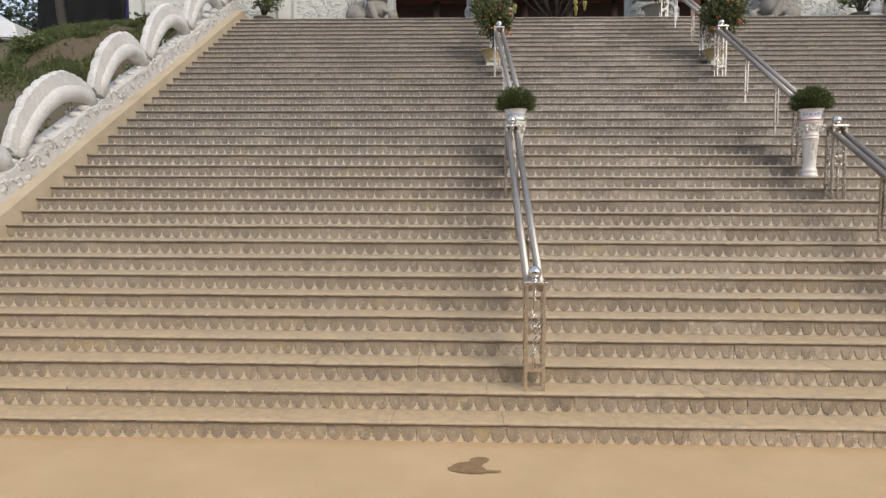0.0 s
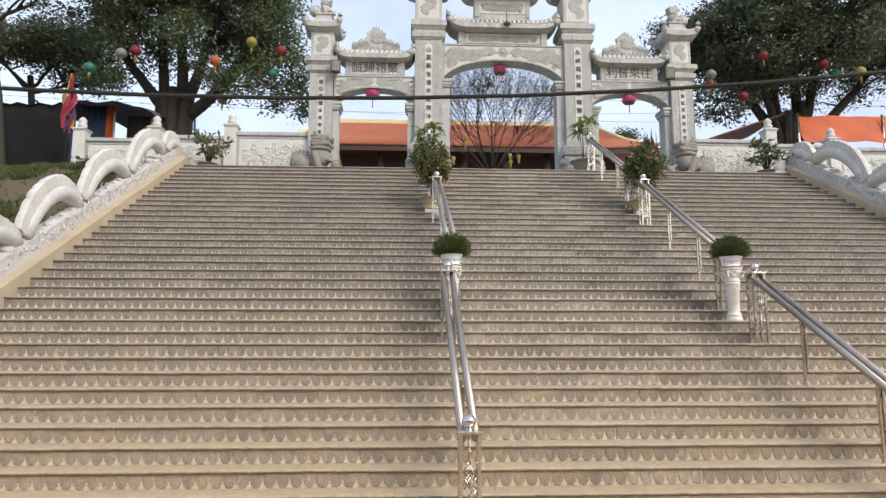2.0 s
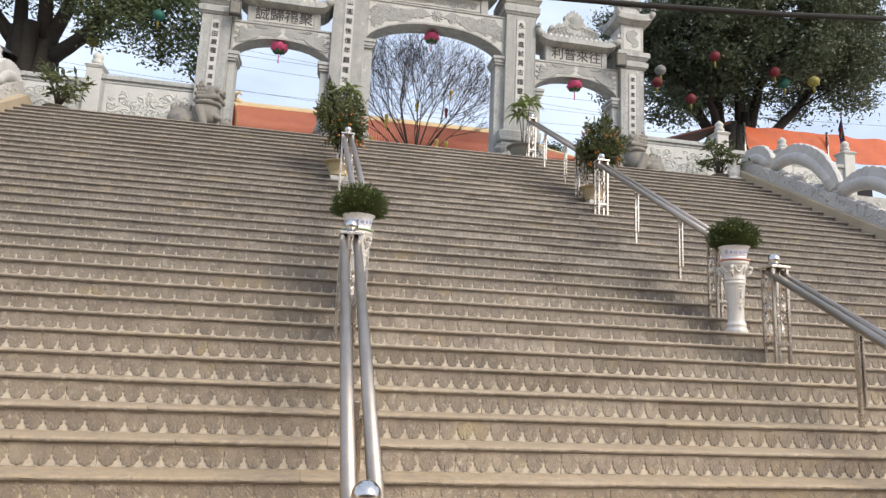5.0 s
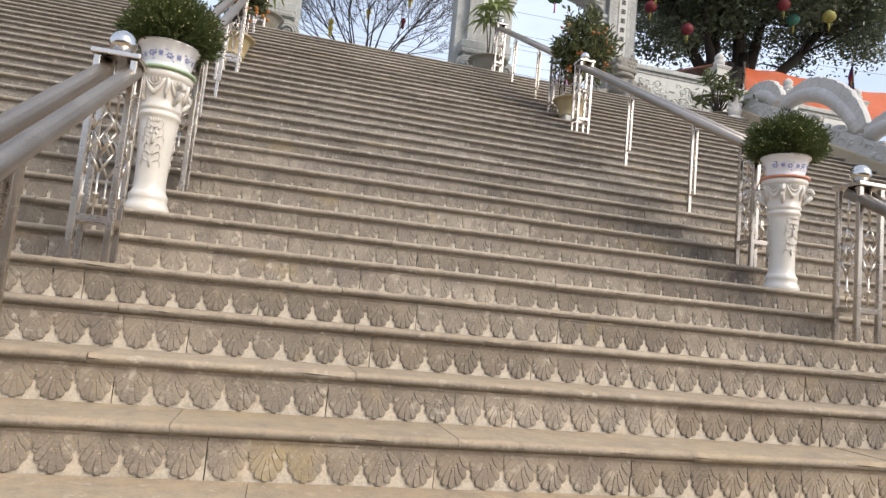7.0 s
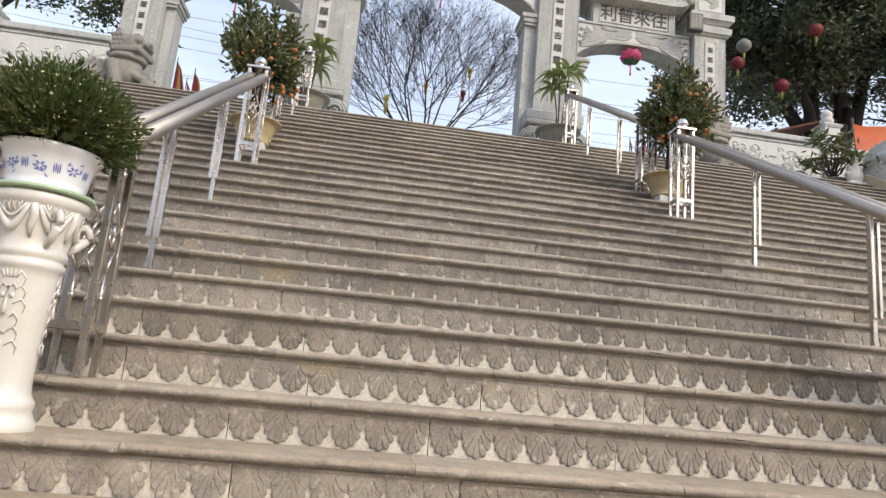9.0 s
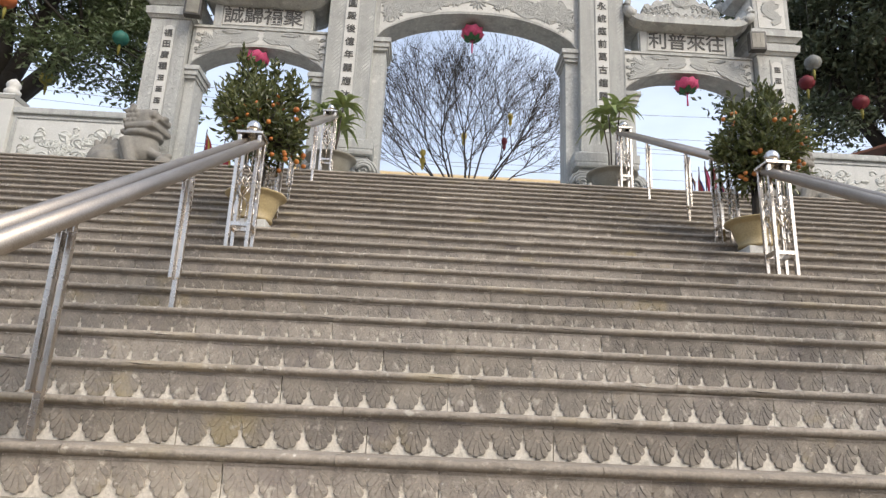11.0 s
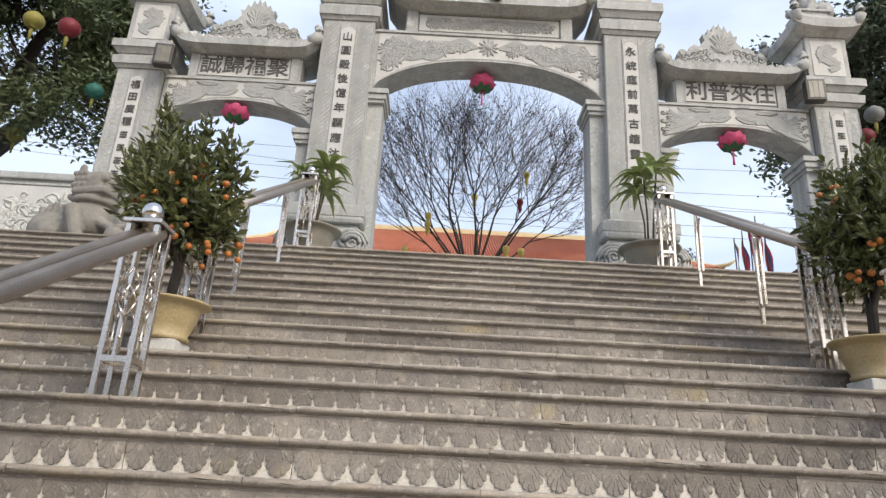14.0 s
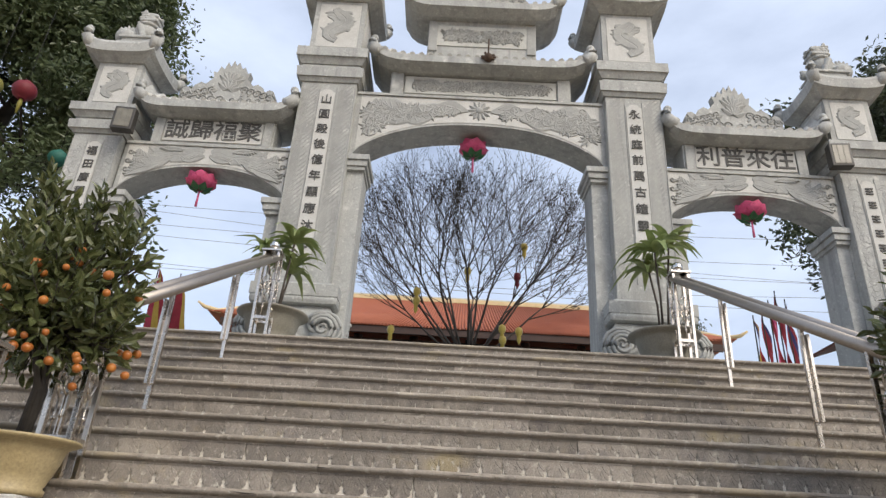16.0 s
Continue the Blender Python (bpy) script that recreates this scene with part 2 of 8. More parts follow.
M_BUSHLEAF = surface("bush_leaf", (0.060, 0.094, 0.028), (0.120, 0.155, 0.046), 9.0, (0.17, 0.15, 0.055), 14.0, 0.5, 0.55, 0.0, 30, translucent=0.25)
M_PALMLEAF = surface("strap_leaf", (0.13, 0.19, 0.06), (0.32, 0.38, 0.15), 5.0, (0.30, 0.30, 0.12), 5.0, 0.4, 0.4, 0.0, 30, translucent=0.3)
M_GRASS = surface("grass", (0.075, 0.11, 0.035), (0.15, 0.18, 0.065), 2.0, (0.17, 0.13, 0.07), 1.2, 0.7, 0.8, 0.0, 30, translucent=0.2)
M_EARTH = surface("bank_earth", (0.085, 0.066, 0.042), (0.135, 0.098, 0.062), 2.5, (0.06, 0.08, 0.03), 1.5, 0.8, 0.95, 0.6, 60)
M_FRUIT = surface("kumquat_skin", (0.30, 0.082, 0.014), (0.47, 0.18, 0.03), 22.0, rough=0.4, bump=0.05)
M_BUD = surface("yellow_bud", (0.55, 0.54, 0.26), (0.66, 0.65, 0.38), 30.0, rough=0.7, bump=0.0)
M_ROOF = surface("red_roof_tile", (0.36, 0.105, 0.050), (0.45, 0.145, 0.075), 1.6, (0.26, 0.08, 0.05), 1.2, 0.5, 0.65, 0.2, 60)
M_RUST = surface("rusty_sheet", (0.10, 0.035, 0.022), (0.17, 0.060, 0.035), 3.0, (0.07, 0.03, 0.02), 2.0, 0.6, 0.8, 0.2, 60)
M_RIDGE = surface("yellow_ridge", (0.66, 0.50, 0.26), (0.74, 0.60, 0.36), 2.5, (0.5, 0.34, 0.18), 1.5, 0.5, 0.7, 0.1, 60)
M_TIMBER = surface("dark_timber", (0.034, 0.018, 0.014), (0.060, 0.030, 0.021), 3.0, rough=0.7, bump=0.2)
M_CLOTHBLUE = surface("blue_tarp", (0.018, 0.028, 0.06), (0.035, 0.05, 0.10), 2.0, rough=0.7, bump=0.2)
M_TARPGREY = surface("faded_tarp", (0.10, 0.115, 0.15), (0.17, 0.185, 0.22), 2.0, rough=0.7, bump=0.2)
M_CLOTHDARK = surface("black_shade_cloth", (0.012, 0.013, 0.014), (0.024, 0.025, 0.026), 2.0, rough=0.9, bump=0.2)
M_ORANGE = surface("orange_tarp", (0.62, 0.105, 0.022), (0.72, 0.15, 0.04), 1.5, rough=0.6, bump=0.3, translucent=0.2)
M_FLAGRED = surface("red_cloth", (0.26, 0.02, 0.035), (0.34, 0.032, 0.05), 6.0, rough=0.8, bump=0.1, translucent=0.2)
M_FLAGBRIGHT = surface("bright_red_cloth", (0.34, 0.03, 0.06), (0.44, 0.055, 0.10), 6.0, rough=0.8, bump=0.1, translucent=0.2)
M_FLAGYEL = surface("yellow_cloth", (0.44, 0.30, 0.05), (0.52, 0.37, 0.08), 6.0, rough=0.8, bump=0.1, translucent=0.2)
M_FLAGBLUE = surface("blue_cloth", (0.035, 0.032, 0.13), (0.055, 0.05, 0.18), 6.0, rough=0.8, bump=0.1, translucent=0.2)
M_FLAGGREEN = surface("green_cloth", (0.04, 0.20, 0.07), (0.06, 0.28, 0.10), 6.0, rough=0.8, bump=0.1, translucent=0.2)
M_PINK = surface("pink_silk", (0.74, 0.09, 0.25), (0.84, 0.18, 0.35), 6.0, rough=0.6, bump=0.1, translucent=0.3)
M_SEPAL = surface("green_silk", (0.03, 0.12, 0.045), (0.06, 0.18, 0.07), 6.0, rough=0.6, bump=0.1)
M_LRED = surface("red_lantern", (0.15, 0.010, 0.018), (0.21, 0.016, 0.028), 6.0, rough=0.6, bump=0.1, translucent=0.1)
M_LORANGE = surface("orange_lantern", (0.36, 0.09, 0.025), (0.44, 0.13, 0.04), 6.0, rough=0.6, bump=0.1, translucent=0.1)
M_GOLDPAPER = surface("gold_paper", (0.45, 0.33, 0.06), (0.58, 0.45, 0.10), 6.0, rough=0.4, bump=0.1)
M_LYELLOW = surface("yellow_lantern", (0.22, 0.20, 0.035), (0.30, 0.27, 0.05), 6.0, rough=0.6, bump=0.1, translucent=0.1)
M_LWHITE = surface("white_lantern", (0.19, 0.20, 0.19), (0.25, 0.26, 0.25), 6.0, rough=0.6, bump=0.1, translucent=0.1)
M_LTEAL = surface("teal_lantern", (0.020, 0.14, 0.105), (0.035, 0.19, 0.14), 6.0, rough=0.6, bump=0.1, translucent=0.1)
M_CABLE = surface("black_cable", (0.012, 0.012, 0.012), (0.024, 0.024, 0.023), 6.0, rough=0.88, bump=0.05)
M_WIRE = surface("grey_wire", (0.22, 0.23, 0.25), (0.28, 0.29, 0.31), 6.0, rough=0.6, bump=0.0)
M_LAMPGREY = surface("floodlight_metal", (0.035, 0.032, 0.028), (0.06, 0.055, 0.048), 6.0, rough=0.5, bump=0.1)
M_LAMPGLASS = surface("floodlight_glass", (0.14, 0.132, 0.105), (0.22, 0.208, 0.17), 6.0, rough=0.2, bump=0.0)
M_BLACKIRON = surface("rusted_iron", (0.05, 0.035, 0.025), (0.10, 0.06, 0.04), 12.0, rough=0.9, bump=0.4)
M_CARWHITE = surface("white_car_paint", (0.62, 0.64, 0.66), (0.68, 0.70, 0.72), 2.0, rough=0.3, bump=0.0, coat=0.6)
M_CARGLASS = surface("car_glass", (0.03, 0.035, 0.04), (0.05, 0.055, 0.06), 2.0, rough=0.08, bump=0.0)
M_RUBBER = surface("rubber", (0.02, 0.02, 0.02), (0.035, 0.035, 0.035), 6.0, rough=0.9, bump=0.1)


# ---- mesh helpers ----
def box(bm, c, s, bevel=0.0, mi=0):
    r = bmesh.ops.create_cube(bm, size=1.0, matrix=Matrix.Translation(c) @ Matrix.Diagonal((*s, 1)))
    vs = r["verts"]
    fs = {f for v in vs for f in v.link_faces}
    for f in fs:
        f.material_index = mi
    if bevel:
        es = list({e for v in vs for e in v.link_edges})
        bmesh.ops.bevel(bm, geom=es, offset=bevel, segments=2, affect="EDGES", profile=0.6, material=-1)


def rod(bm, a, b, ra, rb=None, seg=8, mi=0):
    a, b = Vector(a), Vector(b)
    rb = ra if rb is None else rb
    d = b - a
    m = Matrix.Translation((a + b) / 2) @ d.to_track_quat("Z", "Y").to_matrix().to_4x4()
    r = bmesh.ops.create_cone(bm, cap_ends=True, segments=seg, radius1=ra, radius2=rb, depth=d.length, matrix=m)
    for f in {f for v in r["verts"] for f in v.link_faces}:
        f.smooth = len(f.verts) == 4
        f.material_index = mi


def ball(bm, c, r, sub=2, mi=0, scale=(1, 1, 1), turn=None):
    m = Matrix.Translation(c) @ (turn or Matrix()) @ Matrix.Diagonal((*scale, 1))
    q = bmesh.ops.create_icosphere(bm, subdivisions=sub, radius=r, matrix=m)
    for f in {f for v in q["verts"] for f in v.link_faces}:
        f.smooth = True
        f.material_index = mi


def lathe(bm, profile, seg=24, c=(0, 0, 0), mi=0, smooth=True):
    rings = []
    for r, z in profile:
        rings.append([bm.verts.new((c[0] + r * math.cos(2 * math.pi * i / seg), c[1] + r * math.sin(2 * math.pi * i / seg), c[2] + z)) for i in range(seg)])
    for a, b in zip(rings, rings[1:]):
        for i in range(seg):
            f = bm.faces.new((a[i], a[(i + 1) % seg], b[(i + 1) % seg], b[i]))
            f.smooth = smooth
            f.material_index = mi
    for ring, flip in ((rings[0], True), (rings[-1], False)):
        f = bm.faces.new(ring[::-1] if flip else ring)
        f.material_index = mi


def prism(bm, outline, y0, y1, mi=0, axis="y"):
    """Extrudes a closed outline of (x, z) from y0 to y1, or of (y, z) along x."""
    def at(u, v, w):
        return (u, w, v) if axis == "y" else (w, u, v)
    a = [bm.verts.new(at(u, v, y0)) for u, v in outline]
    b = [bm.verts.new(at(u, v, y1)) for u, v in outline]
    k = len(a)
    fs = [bm.faces.new(a), bm.faces.new(b[::-1])]
    for i in range(k):
        fs.append(bm.faces.new((a[i], b[i], b[(i + 1) % k], a[(i + 1) % k])))
    for f in fs:
        f.material_index = mi
    return fs


def tube(bm, pts, radii, seg=6, mi=0):
    pts = [Vector(p) for p in pts]
    rings = []
    for i, p in enumerate(pts):
        d = (pts[min(i + 1, len(pts) - 1)] - pts[max(i - 1, 0)]).normalized()
        q = d.to_track_quat("Z", "Y")
        r = radii[i] if isinstance(radii, (list, tuple)) else radii
        rings.append([bm.verts.new(p + q @ Vector((r * math.cos(2 * math.pi * k / seg), r * math.sin(2 * math.pi * k / seg), 0))) for k in range(seg)])
    for a, b in zip(rings, rings[1:]):
        for k in range(seg):
            f = bm.faces.new((a[k], a[(k + 1) % seg], b[(k + 1) % seg], b[k]))
            f.smooth = True
            f.material_index = mi
    for ring in (rings[0][::-1], rings[-1]):
        bm.faces.new(ring).material_index = mi


def mesh_of(name, bm, mats, fix=True):
    if fix:
        bmesh.ops.recalc_face_normals(bm, faces=bm.faces)
    me = bpy.data.meshes.new(name)
    bm.to_mesh(me)
    bm.free()
    for m in mats if isinstance(mats, (list, tuple)) else (mats,):
        me.materials.append(m)
    return me


def part(name, bm, mats, parent, label="", fix=True):
    me = bm if isinstance(bm, bpy.types.Mesh) else mesh_of(name, bm, mats, fix)
    ob = new(name, me)
    ob.parent = parent
    if label:
        tagged(ob, label)
    return ob


def thing(name, at, label, category, group="", kind="", turn=0.0):
    ob = new(name)
    ob.empty_display_size = 0.1
    ob.matrix_world = pose(*at, 0, 0, turn)
    return tagged(ob, label, category, group, kind)


def single(name, bm, mats, label, category, group="", kind="", at=(0, 0, 0), turn=0.0):
    ob = new(name, mesh_of(name, bm, mats))
    ob.matrix_world = pose(*at, 0, 0, turn)
    return tagged(ob, label, category, group, kind)


def raw(name, verts, faces, mats, mi=None, smooth=False):
    me = bpy.data.meshes.new(name)
    me.from_pydata([tuple(v) for v in verts], [], [tuple(f) for f in faces])
    for m in mats if isinstance(mats, (list, tuple)) else (mats,):
        me.materials.append(m)
    if mi is not None:
        me.polygons.foreach_set("material_index", mi)
    if smooth:
        me.polygons.foreach_set("use_smooth", [True] * len(me.polygons))
    me.update()
    return me


def leaves_mesh(name, centres, size, mat, rng, droop=0.2, ratio=0.42, spread=0.5):
    """Folded, pointed leaves at the given centres, turned at random."""
    c = np.asarray(centres, float)
    k = len(c)
    d = rng.normal(size=(k, 3))
    d[:, 2] = d[:, 2] * spread - droop
    d /= np.linalg.norm(d, axis=1)[:, None]
    u = rng.normal(size=(k, 3))
    w = np.cross(d, u)
    w /= np.linalg.norm(w, axis=1)[:, None] + 1e-9
    nrm = np.cross(w, d)
    s = size * rng.uniform(0.6, 1.25, size=(k, 1))
    v = np.stack([c - d * s * 0.5, c + w * s * ratio * 0.5 + nrm * s * 0.10, c + d * s * 0.55, c - w * s * ratio * 0.5 + nrm * s * 0.10], axis=1).reshape(-1, 3)
    i = np.arange(k)[:, None] * 4
    f = np.concatenate([i + np.array([[0, 1, 2]]), i + np.array([[0, 2, 3]])])
    return raw(name, v, f, mat)


def spray_mesh(name, shoots, gap, size, mat, rng, ratio=0.42, lift=0.55, start=0.35):
    """Pointed, folded leaves set in turn along shoots (pairs of start and end points), leaning outwards along each shoot."""
    cs, ds = [], []
    for a, b in shoots:
        a, b = np.asarray(a, float), np.asarray(b, float)
        d = b - a
        ln = float(np.linalg.norm(d))
        d /= ln + 1e-9
        p = np.cross(d, rng.normal(size=3))
        p /= np.linalg.norm(p) + 1e-9
        q = np.cross(d, p)
        k = max(2, int(ln * (1 - start) / gap))
        for i in range(k + 1):
            ang = 2.4 * i + rng.uniform(-0.5, 0.5)
            side = p * math.cos(ang) + q * math.sin(ang)
            at = a + d * ln * (start + (1 - start) * i / k)
            dd = d * (lift + 0.4 * i / k) + side * (1.0 - 0.5 * i / k) + rng.normal(size=3) * 0.18
            dd /= np.linalg.norm(dd) + 1e-9
            cs.append(at + dd * size * 0.5)
            ds.append(dd)
    c, d = np.array(cs), np.array(ds)
    k = len(c)
    w = np.cross(d, rng.normal(size=(k, 3)))
    w /= np.linalg.norm(w, axis=1)[:, None] + 1e-9
    nrm = np.cross(w, d)
    s_ = size * rng.uniform(0.65, 1.2, size=(k, 1))
    v = np.stack([c - d * s_ * 0.5, c + w * s_ * ratio * 0.5 - d * s_ * 0.05 + nrm * s_ * 0.08, c + w * s_ * ratio * 0.36 + d * s_ * 0.26 + nrm * s_ * 0.05, c + d * s_ * 0.55 - nrm * s_ * 0.06,
                  c - w * s_ * ratio * 0.36 + d * s_ * 0.26 + nrm * s_ * 0.05, c - w * s_ * ratio * 0.5 - d * s_ * 0.05 + nrm * s_ * 0.08], axis=1).reshape(-1, 3)
    i = np.arange(k)[:, None] * 6
    f = np.concatenate([i + np.array([[0, 1, 2, 3]]), i + np.array([[0, 3, 4, 5]])])
    return raw(name, v, f, mat)


R, T, N = 0.155, 0.2781, 39
X0, X1 = -6.15, 8.42
TOP = N * R
LAND = (N - 1) * T


def step(n, off=0.0):
    """Height of step n and the depth of a point that lies off metres behind its edge."""
    return (n - 1) * T + off, n * R - 0.022 * math.exp(-((n - 14.5) / 2.0) ** 2)


# ---- ground, landing and bank ----
bm = bmesh.new()
g = 60
gx = [-1500, -300, -80, -40] + [-30 + i for i in range(61)] + [40, 80, 300, 1500]
gy = [-1500, -300, -80, -30, -20, -12, -8, -6, -5, -4, -3, -2, -1, 0.02]
vg = [[bm.verts.new((x, y, 0.004 * noise.noise((x * 0.7, y * 0.7, 0)) if y > -10 else 0.0)) for x in gx] for y in gy]
for j in range(len(gy) - 1):
    for i in range(len(gx) - 1):
        bm.faces.new((vg[j][i], vg[j][i + 1], vg[j + 1][i + 1], vg[j + 1][i]))
vb = [bm.verts.new((x, 1500, -0.5)) for x in gx]
for i in range(len(gx) - 1):
    bm.faces.new((vg[-1][i], vg[-1][i + 1], vb[i + 1], vb[i]))
single("ground", bm, M_GROUND, "tan dusty concrete forecourt before the steps", "ground", kind="structure")

bm = bmesh.new()
edge_ = [(-1.06, -0.485), (-1.03, -0.43), (-0.985, -0.385), (-0.915, -0.365), (-0.905, -0.305), (-0.86, -0.275), (-0.80, -0.285), (-0.775, -0.315), (-0.795, -0.36), (-0.825, -0.40), (-0.835, -0.445), (-0.80, -0.505), (-0.705, -0.515), (-0.705, -0.535), (-0.80, -0.555), (-0.89, -0.575), (-0.98, -0.555), (-1.045, -0.525)]
pts = []
for i in range(len(edge_)):
    p, q = Vector((*edge_[i], 0)), Vector((*edge_[(i + 1) % len(edge_)], 0))
    for k in range(4):
        r = p.lerp(q, k / 4)
        pts.append((r.x + 0.008 * noise.noise((r.x * 40, r.y * 40, 0.5)), r.y + 0.008 * noise.noise((r.x * 40, r.y * 40, 7.5))))
bm.faces.new([bm.verts.new((x, y, 0.006)) for x, y in pts])
single("wet_patch", bm, M_WET, "small dark wet patch on the dusty ground", "stain", kind="structure")

bm = bmesh.new()
box(bm, (7.0, LAND + T + 20.0, TOP - 1.02), (32.8, 40.0, 2.0))
single("landing", bm, M_STONE, "grey stone paved terrace at the head of the steps", "terrace", kind="structure")


# ---- stairs: core ----
stairs = thing("stairs", (0, 0, 0), "broad weathered stone stairway with carved lotus risers, dusty below", "stairs", kind="structure")
bm = bmesh.new()
prof = [(0.05, -0.3)]
for n in range(1, N + 1):
    y, z = step(n)
    prof += [(y + 0.05, z - R - 0.05), (y + 0.05, z - 0.05)]
prof += [(LAND + T + 0.2, TOP - 0.05), (LAND + T + 0.2, -0.3)]
prism(bm, prof, X0, X1, axis="x")
part("core", bm, M_PETAL, stairs)


# ---- parapets with the dragon ----
def skirt_line(y):
    return R + y * R / T


def dragon_parapet(name, xin, side, label):
    """A plastered string wall beside the steps with a white stone dragon that winds along its top; side -1 lies on the low-x side."""
    top = thing(name, (0, 0, 0), label, "parapet", group="dragon parapets", kind="structure")
    bm = bmesh.new()
    w = 0.62
    a, b = (xin - w, xin) if side < 0 else (xin, xin + w)
    prism(bm, [(-0.6, -0.2), (-0.6, skirt_line(-0.6) + 0.10), (-0.3, skirt_line(-0.3) + 0.12), (LAND + 0.25, skirt_line(LAND + 0.25) + 0.12), (LAND + 0.6, TOP + 0.12), (LAND + 0.6, -0.2)], a, b, axis="x")
    part("string_wall", bm, M_PLASTER, top, "tan plastered string wall")
    xm = xin + side * 0.30
    # carved cloud band
    bm = bmesh.new()
    up = 0.42
    lo, hi = -0.5, LAND + 0.55
    prism(bm, [(lo, skirt_line(lo) + 0.10), (lo, skirt_line(lo) + up), (hi - 0.2, skirt_line(hi - 0.2) + up - 0.05), (hi, TOP + 0.1)], xm - 0.13, xm + 0.13, axis="x")
    part("cloud_band", bm, M_WHITESTONE, top)
    rng = random.Random(5)
    bm = bmesh.new()
    y = lo + 0.15
    while y < hi - 0.35:
        zz = skirt_line(y) + rng.uniform(0.19, 0.36)
        r = rng.uniform(0.06, 0.115)
        a0, hand = rng.uniform(0, 6.28), rng.choice((-1, 1))
        for e in (-1, 1):
            tube(bm, [(xm + e * 0.128, y + r * (1 - k / 15) * math.cos(a0 + hand * k * 0.36), zz + r * (1 - k / 15) * math.sin(a0 + hand * k * 0.36)) for k in range(11)], [0.006 + 0.012 * math.sin(math.pi * (k + 0.5) / 11) for k in range(11)], 5)
            if rng.random() < 0.5:
                ball(bm, (xm + e * 0.125, y + rng.uniform(-0.05, 0.05), zz + rng.uniform(-0.05, 0.05)), 0.05, 1, scale=(0.35, 1.3, 0.8))
        y += rng.uniform(0.07, 0.11)
    part("scrolls", bm, M_WHITESTONE, top)
    bm = bmesh.new()
    y = lo + 0.1
    while y < hi - 0.4:
        ball(bm, (xm, y, skirt_line(y) + up - rng.uniform(0.03, 0.08)), rng.uniform(0.05, 0.10), 2, scale=(1.0, 1.9, 0.75))
        y += rng.uniform(0.12, 0.30)
    part("cloud_crown", bm, M_WHITESTONE, top)
    # body of the serpent: a row of arches climbing the slope
    starts = [-0.50, 1.30, 3.08, 4.95, 6.58, 8.33, 10.12, 11.22]
    for i in range(len(starts) - 1):
        y0, y1 = starts[i] + 0.05, starts[i + 1] - 0.12
        k = 15
        base0, base1 = skirt_line(y0) + 0.42, skirt_line(y1) + 0.40
        if i == len(starts) - 2:
            base1 = TOP + 0.30
        rise = 0.50 if i < len(starts) - 2 else 0.28
        mid = []
        for j in range(k):
            u = j / (k - 1)
            yy = y0 + (y1 - y0) * u
            zz = base0 + (base1 - base0) * u + rise * math.sin(math.pi * u) ** 0.7 * (1.0 - 0.25 * u)
            mid.append((xm, yy, zz))
        bm = bmesh.new()
        tube(bm, mid, [0.140 - 0.045 * abs(j / (k - 1) - 0.45) for j in range(k)], 14)
        body = part("body_arch", bm, M_WHITESTONE, top)
        bm = bmesh.new()
        m2 = 109
        strip = []
        for j in range(m2):
            u = j / (m2 - 1) * (k - 1)
            e = min(int(u), k - 2)
            p = Vector(mid[e]).lerp(Vector(mid[e + 1]), u - e)
            d = (Vector(mid[min(e + 2, k - 1)]) - Vector(mid[max(e - 1, 0)])).normalized()
            out = Vector((0, -d.z, d.y))
            v_ = j / (m2 - 1)
            bump_ = abs(math.sin(math.pi * v_ * 12.0))
            env = min(1.0, 0.50 + 2.2 * v_) * (1.0 if v_ < 0.62 else max(0.10, 1.0 - 2.4 * (v_ - 0.62)))
            reach = 0.135 + 0.165 * env * (0.86 + 0.14 * bump_ ** 0.6)
            lean = d * 0.05 * env
            th_ = 0.052 + 0.006 * bump_ ** 0.5
            strip.append([bm.verts.new(p + out * 0.05 + Vector((e * (th_ + 0.03), 0, 0))) for e in (-1, 1)] + [bm.verts.new(p + out * reach * 0.95 + lean + Vector((e * th_, 0, 0))) for e in (1, -1)] + [bm.verts.new(p + out * reach + lean)])
        for a, b in zip(strip, strip[1:]):
            for i0, i1 in ((1, 2), (2, 4), (4, 3), (3, 0), (0, 1)):
                bm.faces.new((a[i0], a[i1], b[i1], b[i0]))
        for e in (strip[0], strip[-1]):
            bm.faces.new((e[0], e[1], e[2], e[4], e[3]))
        part("crest", bm, M_WHITESTONE, body)
    return top


dragon_parapet("parapet_west", X0, -1, "white stone dragon winding along a tan plastered string wall")
dragon_parapet("parapet_east", X1, 1, "white stone dragon winding along a tan plastered string wall")


# ---- gate ----
CX, GY = 1.58, 11.84
gate = thing("gate", (0, 0, 0), "grey carved stone temple gate with three arches and tiered roofs", "gate", kind="structure")


